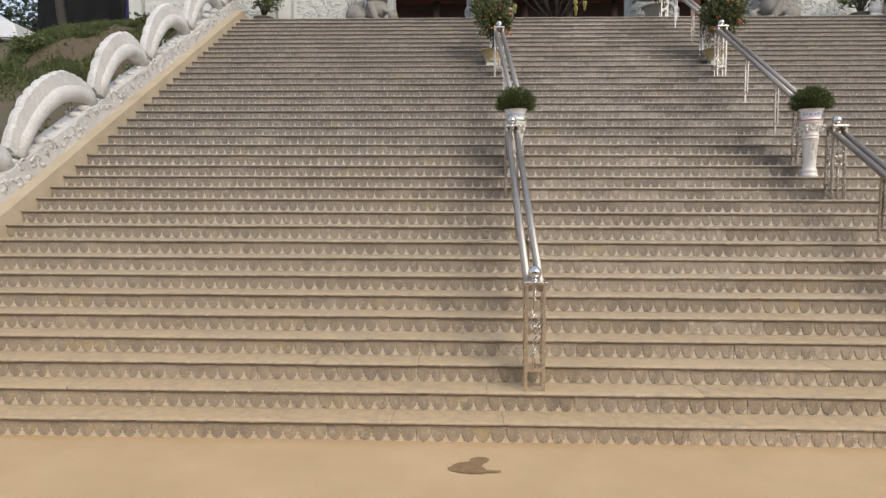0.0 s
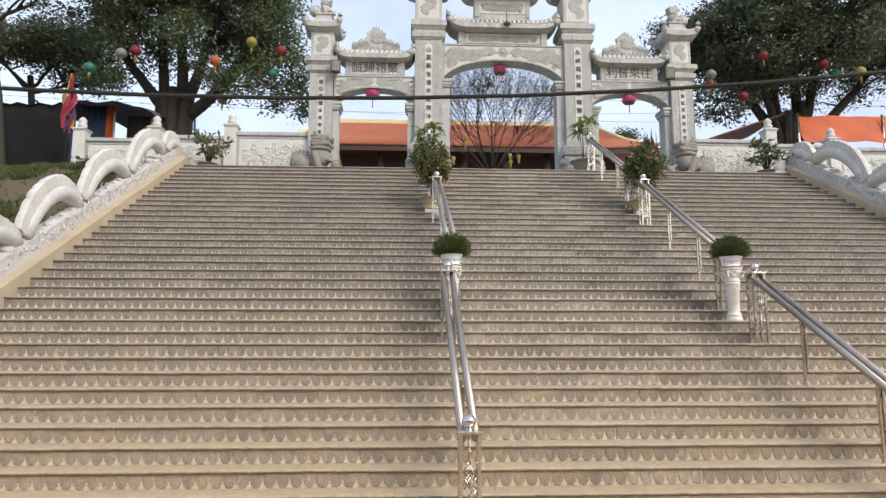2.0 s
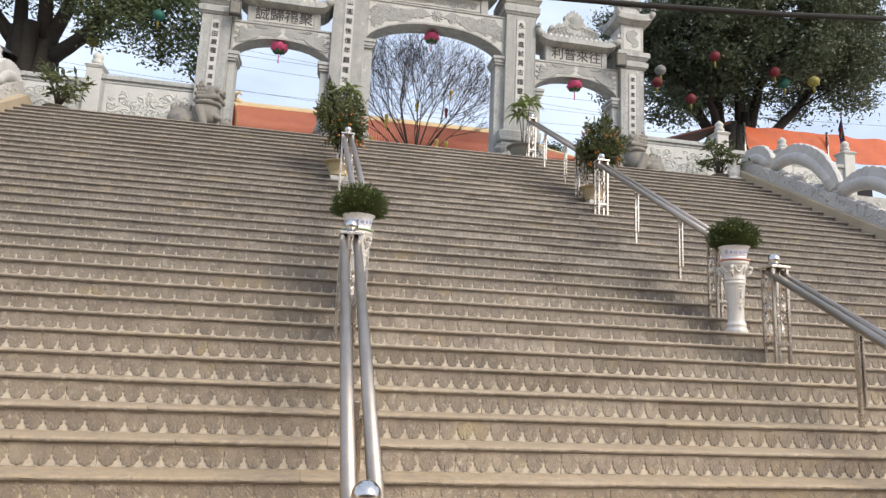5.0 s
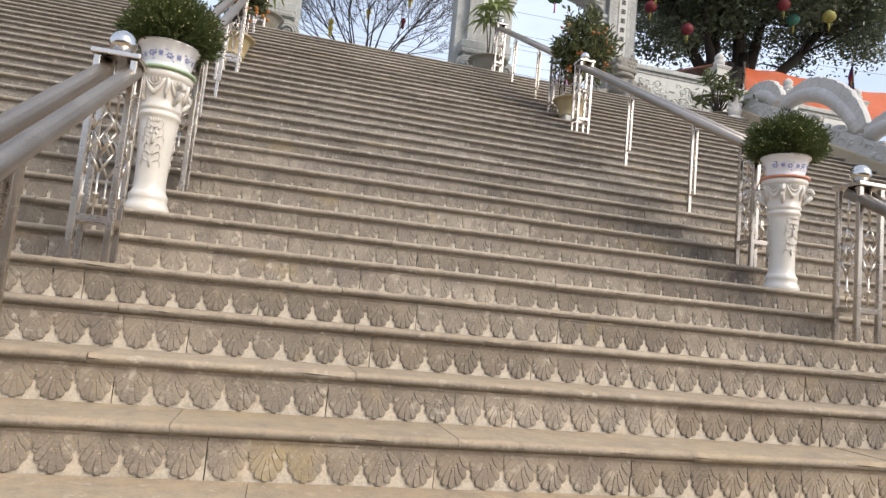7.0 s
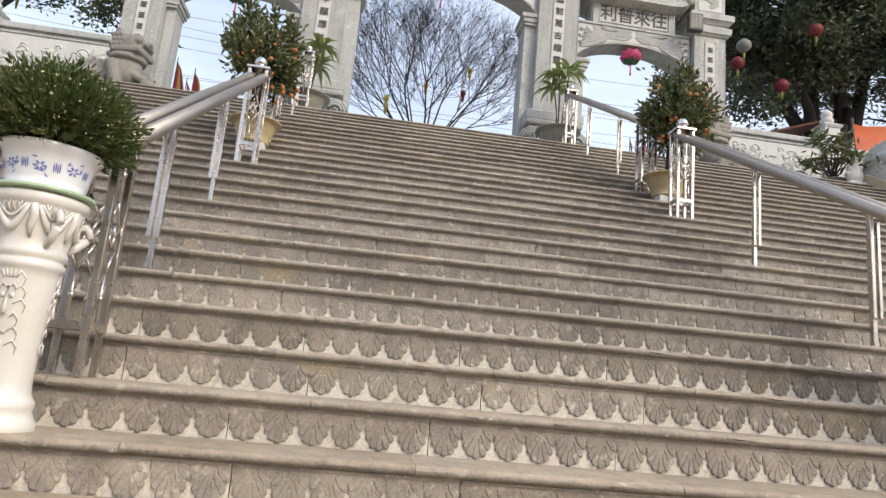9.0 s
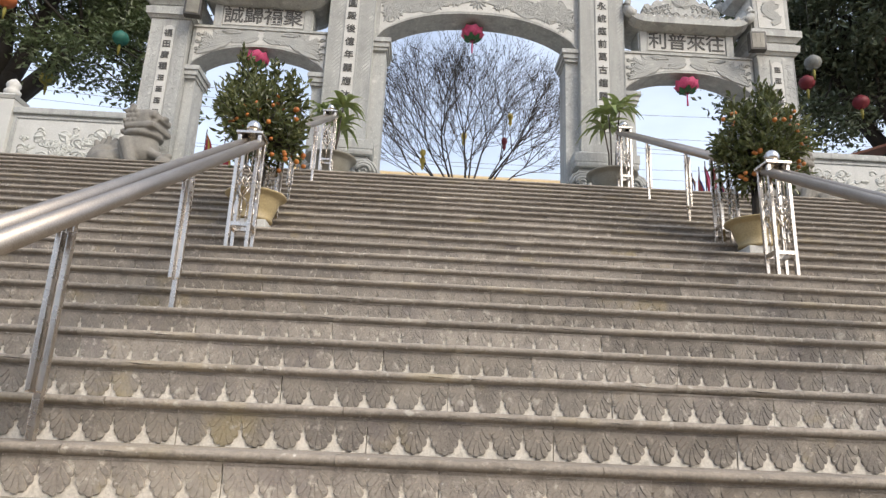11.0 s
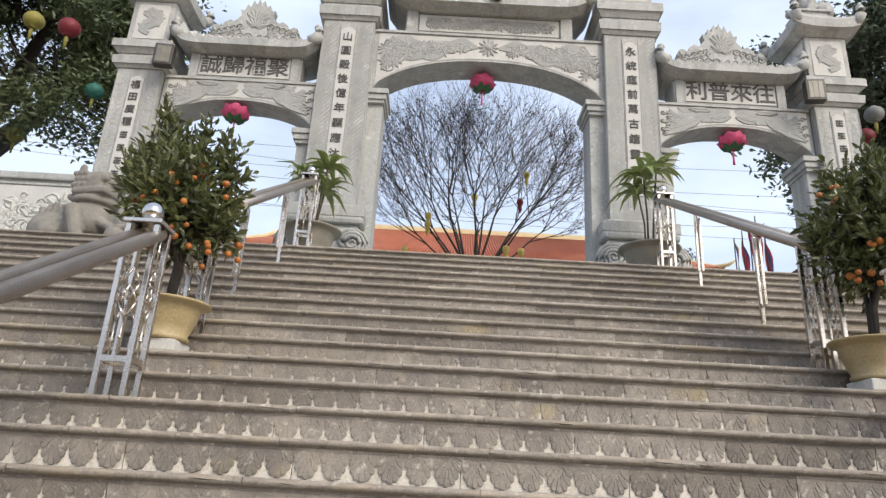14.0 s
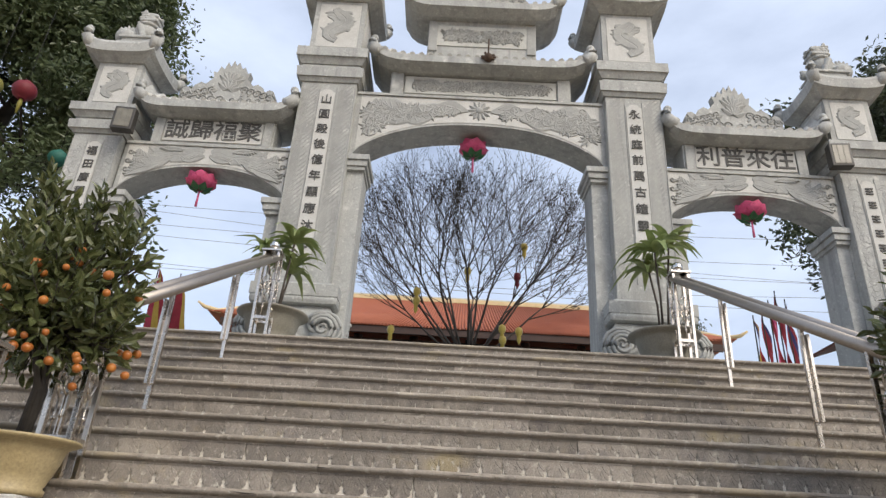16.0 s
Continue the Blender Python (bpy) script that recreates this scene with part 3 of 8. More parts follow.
def arch_slab(name, x0, x1, spring, apex, top, y0, y1, mats):
    """A lintel slab with a flat basket arch cut from its lower edge."""
    bm = bmesh.new()
    k = 28
    arc = []
    for i in range(k + 1):
        u = -1 + 2 * i / k
        arc.append(((x0 + x1) / 2 + u * (x1 - x0) / 2, spring + (apex - spring) * (1 - abs(u) ** 2.3) ** 0.72))
    fr = [[bm.verts.new((x, y, z)) for x, z in arc] for y in (y0, y1)]
    tp = [[bm.verts.new((x, y, top)) for x, z in arc] for y in (y0, y1)]
    for i in range(k):
        bm.faces.new((fr[0][i], fr[0][i + 1], tp[0][i + 1], tp[0][i]))
        bm.faces.new((fr[1][i], tp[1][i], tp[1][i + 1], fr[1][i + 1]))
        bm.faces.new((fr[0][i], fr[1][i], fr[1][i + 1], fr[0][i + 1]))
        bm.faces.new((tp[0][i], tp[0][i + 1], tp[1][i + 1], tp[1][i]))
    for i in (0, k):
        bm.faces.new((fr[0][i], tp[0][i], tp[1][i], fr[1][i]))
    return part(name, bm, mats, gate), arc


def leaf_relief(bm, x, z, ang, ln, wd, y, lift=0.012):
    """One raised carved leaf lying on a face that looks to -y."""
    c, s = math.cos(ang), math.sin(ang)
    def at(u, v, h):
        return bm.verts.new((x + u * c - v * s, y - h, z + u * s + v * c))
    out = [(0, 0), (0.25, 0.5), (0.6, 0.42), (1, 0.0), (0.6, -0.42), (0.25, -0.5)]
    ring = [at(u * ln, v * wd, -0.004) for u, v in out]
    spine = [at(u * ln, 0, lift) for u in (0.08, 0.45, 0.85)]
    for a, b, m in ((0, 1, 0), (1, 2, 1), (2, 3, 2), (3, 4, 2), (4, 5, 1), (5, 0, 0)):
        bm.faces.new((ring[a], ring[b], spine[m]))
    bm.faces.new((ring[1], spine[1], spine[0]))
    bm.faces.new((ring[2], spine[2], spine[1]))
    bm.faces.new((ring[4], spine[1], spine[2]))
    bm.faces.new((ring[5], spine[0], spine[1]))


def scroll_relief(bm, x, z, r, turns, hand, y, th=0.02):
    pts = []
    k = int(10 * turns)
    for i in range(k + 1):
        a = hand * i / k * turns * 2 * math.pi
        q = r * (1 - 0.85 * i / k)
        pts.append((x + q * math.cos(a), y, z + q * math.sin(a)))
    tube(bm, pts, [th * (1 - 0.4 * i / k) for i in range(k + 1)], 5)


def carving(bm, inside, x0, x1, z0, z1, y, rng, size=0.16, count=80):
    """Foliage scrolls and leaves wherever inside(x, z) allows."""
    for _ in range(count):
        x, z = rng.uniform(x0, x1), rng.uniform(z0, z1)
        r = size * rng.uniform(0.35, 0.75)
        if not all(inside(x + dx * r, z + dz * r) for dx, dz in ((1, 0), (-1, 0), (0, 1), (0, -1))):
            continue
        if rng.random() < 0.45:
            scroll_relief(bm, x, z, r * 0.8, rng.uniform(1.0, 1.6), rng.choice((-1, 1)), y, 0.010)
        a = rng.uniform(0, 6.28)
        for j in range(rng.randint(2, 4)):
            leaf_relief(bm, x, z, a + (j - 1) * 0.6, r * rng.uniform(0.8, 1.15), r * 0.45, y)


def ribbon_relief(bm, pts, halves, y, lift=0.012):
    """A flat raised band along a curved line, with sloped edges; points are (x, z)."""
    rows = []
    k = len(pts)
    for i, (px, pz) in enumerate(pts):
        ax, az = pts[max(i - 1, 0)]
        bx, bz = pts[min(i + 1, k - 1)]
        d = math.hypot(bx - ax, bz - az) + 1e-9
        nx, nz = -(bz - az) / d, (bx - ax) / d
        h = halves[i]
        rows.append([bm.verts.new((px + nx * h * q, y - e, pz + nz * h * q)) for q, e in ((1, 0), (0.8, lift), (0.08, lift), (0.0, lift * 0.7), (-0.08, lift), (-0.8, lift), (-1, 0))])
    for p, q in zip(rows, rows[1:]):
        for e in range(6):
            bm.faces.new((p[e], p[e + 1], q[e + 1], q[e]))


def bend(ctrl, k=16):
    """Points along a smooth line through the given ones."""
    out = []
    m = len(ctrl) - 1
    for i in range(k + 1):
        t = i / k * m
        j = min(int(t), m - 1)
        f = t - j
        p0, p1, p2, p3 = (ctrl[max(j - 1, 0)], ctrl[j], ctrl[j + 1], ctrl[min(j + 2, m)])
        out.append(tuple(0.5 * (2 * b + (c - a) * f + (2 * a - 5 * b + 4 * c - d) * f * f + (3 * b - a - 3 * c + d) * f ** 3) for a, b, c, d in zip(p0, p1, p2, p3)))
    return out


def text_mesh(name, body, size, depth):
    cu = bpy.data.curves.new(name, "FONT")
    cu.body = body
    cu.size = size
    cu.extrude = depth
    cu.offset = size * 0.006
    cu.align_x, cu.align_y = "CENTER", "CENTER"
    ob = bpy.data.objects.new(name, cu)
    scene.collection.objects.link(ob)
    dg = bpy.context.evaluated_depsgraph_get()
    me = bpy.data.meshes.new_from_object(ob.evaluated_get(dg))
    bpy.data.objects.remove(ob)
    me.materials.clear()
    me.materials.append(M_INK)
    return me


def letter(parent, char, x, y, z, size):
    ob = part("letter", text_mesh("letter", char, size, 0.012), M_INK, parent)
    ob.matrix_basis = pose(x, y, z, 90, 0, 0)
    return ob


def bars(parent, x, y, z, size):
    bm = bmesh.new()
    for k in (-0.32, 0, 0.32):
        box(bm, (x, y, z + k * size), (size * 0.8, 0.016, size * 0.14))
    box(bm, (x, y - 0.002, z), (size * 0.13, 0.014, size * 0.8))
    part("letter_bars", bm, M_INK, parent)


def band_stack(bm, cx, cy, half, levels):
    """Square mouldings: (height from, height to, projection below, projection above)."""
    for z0, z1, p0, p1 in levels:
        a, b = half + p0, half + p1
        v = [bm.verts.new((cx + sx * q, cy + sy * q, z)) for z, q in ((z0, a), (z1, b)) for sx, sy in ((-1, -1), (1, -1), (1, 1), (-1, 1))]
        bm.faces.new(v[3::-1])
        bm.faces.new(v[4:])
        for i in range(4):
            bm.faces.new((v[i], v[(i + 1) % 4], v[4 + (i + 1) % 4], v[4 + i]))


def hip_cap(bm, cx, cy, half, over, z0, h, lift):
    """A hipped stone cap with upturned corners and curled ends."""
    k = 9
    rings = []
    for zz, q, up in ((z0, half + 0.015, 0), (z0 + 0.05, half + over * 0.55, lift * 0.3), (z0 + 0.075, half + over * 0.92, lift * 0.7), (z0 + 0.20, half + over, lift), (z0 + 0.24, half + over * 0.92, lift), (z0 + 0.27, half + over * 0.55, lift * 0.35), (z0 + h * 0.66, half * 0.95, 0), (z0 + h * 0.85, half * 0.76, 0), (z0 + h, half * 0.74, 0)):
        ring = []
        for sx, sy in ((0, -1), (1, 0), (0, 1), (-1, 0)):
            for i in range(k - 1):
                u = -1 + 2 * i / (k - 1)
                x, y = (u, -1) if sy == -1 else (1, u) if sx == 1 else (-u, 1) if sy == 1 else (-1, -u)
                ring.append(bm.verts.new((cx + x * q, cy + y * q, zz + up * abs(u) ** 3.5)))
        rings.append(ring)
    for a, b in zip(rings, rings[1:]):
        m = len(a)
        for i in range(m):
            bm.faces.new((a[i], a[(i + 1) % m], b[(i + 1) % m], b[i]))
    bm.faces.new(rings[0][::-1])
    bm.faces.new(rings[-1])
    for sx in (-1, 1):
        for sy in (-1, 1):
            q = half + over
            tube(bm, [(cx + sx * q * a, cy + sy * q * a, z0 + 0.10 + lift * 0.7 + b) for a, b in ((0.86, 0.0), (0.94, 0.07), (0.99, 0.14), (1.005, 0.21), (0.985, 0.26))], [0.055, 0.075, 0.078, 0.066, 0.045], 8)
            ball(bm, (cx + sx * q * 0.985, cy + sy * q * 0.985, z0 + 0.355 + lift * 0.7), 0.052, 2)


def merged(name, bm, mat, voxel):
    """Fuses overlapping lumps into one carved piece."""
    me = mesh_of(name, bm, mat)
    ob = bpy.data.objects.new(name, me)
    scene.collection.objects.link(ob)
    md = ob.modifiers.new("fuse", "REMESH")
    md.mode = "VOXEL"
    md.voxel_size = voxel
    md.use_smooth_shade = True
    dg = bpy.context.evaluated_depsgraph_get()
    out = bpy.data.meshes.new_from_object(ob.evaluated_get(dg))
    bpy.data.objects.remove(ob)
    return out


def column(name, x, half, heights, words, tablet_half, ped):
    """heights: corbel foot, corbel head, panel head, cap height."""
    c0, c1, p1, ch = heights
    col = part(name, *column_shaft(x, half, c0), gate)
    cy = GY - 0.10 + half
    fy = cy - half
    bm = bmesh.new()
    h = c1 - c0
    band_stack(bm, x, cy, half, [(c0, c0 + h * 0.10, 0.02, 0.05), (c0 + h * 0.10, c0 + h * 0.36, 0.07, 0.08), (c0 + h * 0.36, c0 + h * 0.50, 0.05, 0.02),
                                 (c0 + h * 0.50, c0 + h * 0.66, 0.04, 0.09), (c0 + h * 0.66, c0 + h * 0.92, 0.11, 0.11), (c0 + h * 0.92, c1, 0.06, 0.03)])
    part("corbel", bm, M_STONE, col)
    bm = bmesh.new()
    box(bm, (x, cy, (c1 + p1) / 2), (2 * half - 0.02, 2 * half - 0.02, p1 - c1))
    part("panel_block", bm, M_STONE, col)
    q = half - 0.01
    bm = bmesh.new()
    zc, hh, ww = (c1 + p1) / 2, (p1 - c1) / 2 - 0.06, half - 0.08
    for s in ((0, -1), (1, 0), (-1, 0)):
        if s[1]:
            box(bm, (x, cy - q - 0.002, zc), (2 * ww, 0.012, 2 * hh))
        else:
            box(bm, (x + s[0] * (q + 0.002), cy, zc), (0.012, 2 * ww, 2 * hh))
    part("panel_field", bm, M_PALE, col)
    rng = random.Random(int(abs(x) * 100))
    bm = bmesh.new()
    hand = 1 if x > CX else -1
    wave = [(x + hand * ww * (0.50 * math.sin(0.62 * i) * (1 - 0.04 * i)), cy - q - 0.006, zc + hh * (-0.72 + 0.125 * i)) for i in range(13)]
    ribbon_relief(bm, [(p[0], p[2]) for p in wave], [ww * (0.10 + 0.36 * math.sin(math.pi * (i + 1) / 14)) for i in range(13)], cy - q - 0.007, 0.013)
    for e, (a0, b0), (a1, b1) in ((1, (0.0, -0.1), (0.62, 0.45)), (-1, (0.05, 0.1), (-0.60, 0.60)), (1, (-0.05, -0.3), (0.58, -0.45)), (-1, (0.0, -0.2), (-0.60, -0.25))):
        arm = bend(((a0, b0), ((a0 + a1) / 2 - 0.12 * e, (b0 + b1) / 2 + 0.16), (a1, b1)), 10)
        ribbon_relief(bm, [(x + hand * u * ww, zc + w * hh) for u, w in arm], [ww * (0.04 + 0.17 * math.sin(math.pi * (k + 0.6) / 11.6)) for k in range(11)], cy - q - 0.007, 0.010 + 0.001 * abs(b1))
    for i in range(1, 12, 2):
        for e in (-1, 1):
            leaf_relief(bm, wave[i][0], wave[i][2], math.pi / 2 + e * (0.7 + 0.1 * i), ww * rng.uniform(0.50, 0.72), ww * 0.36, cy - q - 0.006, 0.012)
    part("panel_carving", bm, M_CARVED, col)
    bm = bmesh.new()
    hip_cap(bm, x, cy, half, half * 0.56, p1, ch, half * 0.30)
    part("hip_cap", bm, M_STONE, col)
    # light tablet with letters
    z1, z0 = c0 - 0.12, max(ped + 0.35, c0 - 2.75)
    bm = bmesh.new()
    th = tablet_half
    out = [(x - th, z0), (x + th, z0), (x + th, z1 - th * 0.45), (x + th * 0.72, z1 - th * 0.42), (x + th * 0.55, z1 - th * 0.12), (x + th * 0.25, z1), (x - th * 0.25, z1), (x - th * 0.55, z1 - th * 0.12), (x - th * 0.72, z1 - th * 0.42), (x - th, z1 - th * 0.45)]
    prism(bm, out, fy - 0.014, fy + 0.01)
    tab = part("tablet", bm, M_PALE, col)
    n = len(words)
    gap = (z1 - th * 0.7 - z0) / n
    for i, ch_ in enumerate(words):
        zz = z1 - th * 0.9 - gap * (i + 0.35)
        if ch_ == "|":
            bars(tab, x, fy - 0.02, zz, min(gap * 0.66, th * 1.25))
        else:
            letter(tab, ch_, x, fy - 0.015, zz, min(gap * 0.76, th * 1.5))
    # carved side borders
    bm = bmesh.new()
    for s in (-1, 1):
        xb = x + s * (th + half) / 2
        wb = (half - th) / 2 - 0.02
        rb = random.Random(int(abs(x) * 37) + s)
        zz = max(ped + 0.25, c0 - 2.8)
        while zz < c0 - 0.20 and half > 0.33:
            prism(bm, [(xb - wb * 0.85, zz), (xb - wb * 0.85, zz + 0.020), (xb + wb * 0.85, zz + 0.020 + wb * 1.9), (xb + wb * 0.85, zz + wb * 1.9)], fy - 0.0045, fy + 0.004)
            prism(bm, [(xb - wb * 0.85, zz + 0.035), (xb - wb * 0.85, zz + 0.050), (xb - wb * 0.05, zz + 0.050 + wb * 0.9), (xb - wb * 0.05, zz + 0.035 + wb * 0.9)], fy - 0.0045, fy + 0.004)
            zz += 0.068
        while zz < c0 - 0.2:
            scroll_relief(bm, xb + rb.uniform(-0.2, 0.2) * wb, zz, wb * rb.uniform(0.6, 0.85), 1.1, rb.choice((-1, 1)), fy + 0.001, 0.0045)
            leaf_relief(bm, xb, zz + 0.03, rb.uniform(0, 6.28), wb * 1.2, wb * 0.7, fy + 0.002, 0.005)
            zz += wb * 0.9
        for e in (-1, 1):
            box(bm, (xb + e * (wb + 0.008), fy - 0.004, (ped + 0.2 + c0 - 0.08) / 2), (0.010, 0.012, c0 - 0.28 - ped))
    part("border_carving", bm, M_CARVED, col)
    if ped > TOP + 0.3:
        pedestal(col, x, cy, half, ped)
    return col, cy


def column_shaft(x, half, c0):
    bm = bmesh.new()
    box(bm, (x, GY - 0.10 + half, (TOP - 0.03 + c0) / 2), (2 * half, 2 * half, c0 - TOP + 0.03), 0.012)
    return bm, M_STONE


def pedestal(col, x, cy, half, ped):
    """A waisted plinth with scroll brackets and lotus mouldings."""
    bm = bmesh.new()
    h = ped - TOP
    band_stack(bm, x, cy, half, [(TOP - 0.02, TOP + h * 0.12, 0.16, 0.16), (TOP + h * 0.12, TOP + h * 0.5, 0.10, 0.14), (TOP + h * 0.5, TOP + h * 0.72, 0.14, 0.04),
                                 (TOP + h * 0.72, TOP + h * 0.80, 0.05, 0.09), (TOP + h * 0.80, TOP + h * 0.94, 0.13, 0.13), (TOP + h * 0.94, ped, 0.10, 0.03)])
    part("plinth", bm, M_STONE, col)
    bm = bmesh.new()
    box(bm, (x, cy, TOP + h * 0.76), (2 * half + 0.26, 2 * half + 0.26, h * 0.11), 0.045)
    part("cushion", bm, M_STONE, col)
    for s in (-1, 1):
        bm = bmesh.new()
        px_, py_ = x + s * (half + 0.02), cy - half - 0.03
        ball(bm, (px_, py_, TOP + h * 0.36), 0.19, 3, scale=(1.0, 0.8, 1.25))
        for k_ in range(3):
            tube(bm, [(px_ + s * 0.20 * math.cos(a_) * (1 - 0.22 * k_), py_ - 0.12 - 0.02 * k_, TOP + h * 0.40 + 0.20 * math.sin(a_) * (1 - 0.22 * k_)) for a_ in [0.5 * q_ - 1.2 for q_ in range(9)]], 0.022, 6)
        scroll_relief(bm, px_, TOP + h * 0.42, 0.10, 1.5, s, py_ - 0.15, 0.024)
        part("volute", bm, M_CARVED, col)
    bm = bmesh.new()
    for s in (-1, 1):
        for fy in (cy - half - 0.15,):
            scroll_relief(bm, x + s * (half - 0.03), TOP + h * 0.46, 0.15, 1.6, s, fy, 0.035)
            scroll_relief(bm, x + s * (half + 0.12), TOP + h * 0.30, 0.10, 1.3, -s, fy, 0.028)
            for j in range(5):
                leaf_relief(bm, x + s * 0.05 * j, TOP + h * 0.2, math.pi / 2 + s * (0.25 * j - 0.3), 0.2, 0.09, fy, 0.03)
    for k in range(6):
        scroll_relief(bm, x + half + 0.15, TOP + h * (0.2 + 0.1 * k), 0.05, 1.0, 1, cy - half + 0.12 * k, 0.02)
    part("plinth_carving", bm, M_CARVED, col)


def gate_roof(name, x, half, depth, z, h, lift, cy, parent):
    """A tiled gate roof with upswept ends: ridge in the middle, eaves to front and back."""
    bm = bmesh.new()
    k = 25
    sec = [(-depth, 0.0), (-depth, 0.105), (-depth * 0.45, h * 0.58), (-0.05, h), (0.05, h), (depth * 0.45, h * 0.58), (depth, 0.105), (depth, 0.0), (depth * 0.6, -0.05), (-depth * 0.6, -0.05)]
    rings = []
    for i in range(k):
        u = -1 + 2 * i / (k - 1)
        up = lift * abs(u) ** 9
        s = 1.0 - 0.10 * abs(u) ** 6
        rings.append([bm.verts.new((x + u * half, cy + a * s, z + b + up)) for a, b in sec])
    for a, b in zip(rings, rings[1:]):
        m = len(a)
        for i in range(m):
            bm.faces.new((a[i], a[(i + 1) % m], b[(i + 1) % m], b[i]))
    bm.faces.new(rings[0][::-1])
    bm.faces.new(rings[-1])
    roof = part(name, bm, M_STONE, parent)
    bm = bmesh.new()
    m = int(half * 2 / 0.135)
    for i in range(m):
        u = -0.86 + 1.72 * i / (m - 1)
        up = lift * abs(u) ** 9
        for s in (-1, 1):
            tube(bm, [(x + u * half, cy + s * (depth - 0.012), z + 0.108 + up), (x + u * half, cy + s * depth * 0.45, z + h * 0.58 + 0.010 + up), (x + u * half + 0.05, cy + s * 0.05, z + h + 0.004 + up)], 0.040, 7)
    part("roof_rolls", bm, M_PALE, roof, "pale rounded stone tile rolls")
    for s in (-1, 1):
        bm = bmesh.new()
        pts = [(x + s * (half - 0.16 + 0.13 * math.sin(a * 1.1)), cy - depth * 0.9 + 0.02, z + lift * 0.55 + 0.02 + 0.15 * (1 - math.cos(a)) ) for a in (0, 0.4, 0.8, 1.2, 1.6, 2.0)]
        tube(bm, pts, [0.07, 0.082, 0.084, 0.078, 0.066, 0.045], 8)
        ball(bm, pts[-1], 0.054, 2)
        part("roof_end_curl", bm, M_STONE, roof)
    return roof


def crest(x, half, z, h, cy, parent):
    """A cloud-shaped crest that steps up to a crown of lotus petals."""
    side = [(1.0, 0.0), (1.0, 0.28), (0.95, 0.37), (0.86, 0.39), (0.78, 0.34), (0.72, 0.43), (0.60, 0.50), (0.50, 0.46), (0.42, 0.54), (0.36, 0.60), (0.40, 0.74), (0.31, 0.72), (0.26, 0.86), (0.18, 0.80), (0.12, 0.96), (0.05, 0.86)]
    out = side + [(0.0, 1.0)] + [(-u, v) for u, v in reversed(side)]
    bm = bmesh.new()
    prism(bm, [(x + u * half, z + v * h) for u, v in out], cy - 0.06, cy + 0.06)
    ob = part("crest", bm, M_STONE, parent)
    bm = bmesh.new()
    for k in range(7):
        a = math.pi * (k + 0.8) / 8.6
        leaf_relief(bm, x, z + h * 0.50, a, h * 0.27, h * 0.13, cy - 0.064, 0.014)
        leaf_relief(bm, x, z + h * 0.34, a, h * 0.25, h * 0.13, cy - 0.066, 0.016)
    for e in (-1, 1):
        for j in range(5):
            scroll_relief(bm, x + e * half * (0.34 + 0.14 * j), z + h * (0.36 - 0.035 * j), h * 0.085, 1.4, e, cy - 0.062, 0.015)
            scroll_relief(bm, x + e * half * (0.14 + 0.18 * j), z + h * 0.15, h * 0.075, 1.2, -e, cy - 0.062, 0.013)
            leaf_relief(bm, x + e * half * (0.28 + 0.15 * j), z + h * 0.22, math.pi / 2 - e * 0.6, h * 0.14, h * 0.07, cy - 0.062, 0.015)
    part("crest_carving", bm, M_CARVED, ob)


# central arch
HALF, HALF2 = 0.36, 0.30
lintel, arc = arch_slab("lintel", CX - 1.62, CX + 1.62, 8.80, 9.36, 9.79, GY, GY + 0.46, M_STONE)


def arc_inside(cx, w, spring, apex, top):
    def test(a, b):
        u = abs(a - cx) / w
        if u >= 0.985 or b > top - 0.05:
            return False
        return b > spring + (apex - spring) * (1 - u ** 2.3) ** 0.72 + 0.05
    return test


PLUMES = (((0.05, 0.62, 0.10), (0.13, 0.74, 0.20), (0.24, 0.52, 0.25), (0.36, 0.50, 0.27), (0.48, 0.60, 0.24), (0.60, 0.70, 0.16), (0.72, 0.74, 0.05)),
          ((0.03, 0.46, 0.03), (0.10, 0.36, 0.10), (0.20, 0.22, 0.10), (0.30, 0.20, 0.03)),
          ((0.42, 0.46, 0.06), (0.54, 0.38, 0.15), (0.66, 0.42, 0.12), (0.78, 0.60, 0.09), (0.86, 0.82, 0.02)),
          ((0.44, 0.30, 0.05), (0.56, 0.20, 0.14), (0.70, 0.24, 0.12), (0.80, 0.36, 0.09), (0.88, 0.52, 0.02)),
          ((0.52, 0.12, 0.03), (0.66, 0.08, 0.10), (0.80, 0.13, 0.10), (0.92, 0.10, 0.01)),
          ((0.30, 0.76, 0.02), (0.38, 0.86, 0.08), (0.48, 0.88, 0.07), (0.58, 0.93, 0.01)))


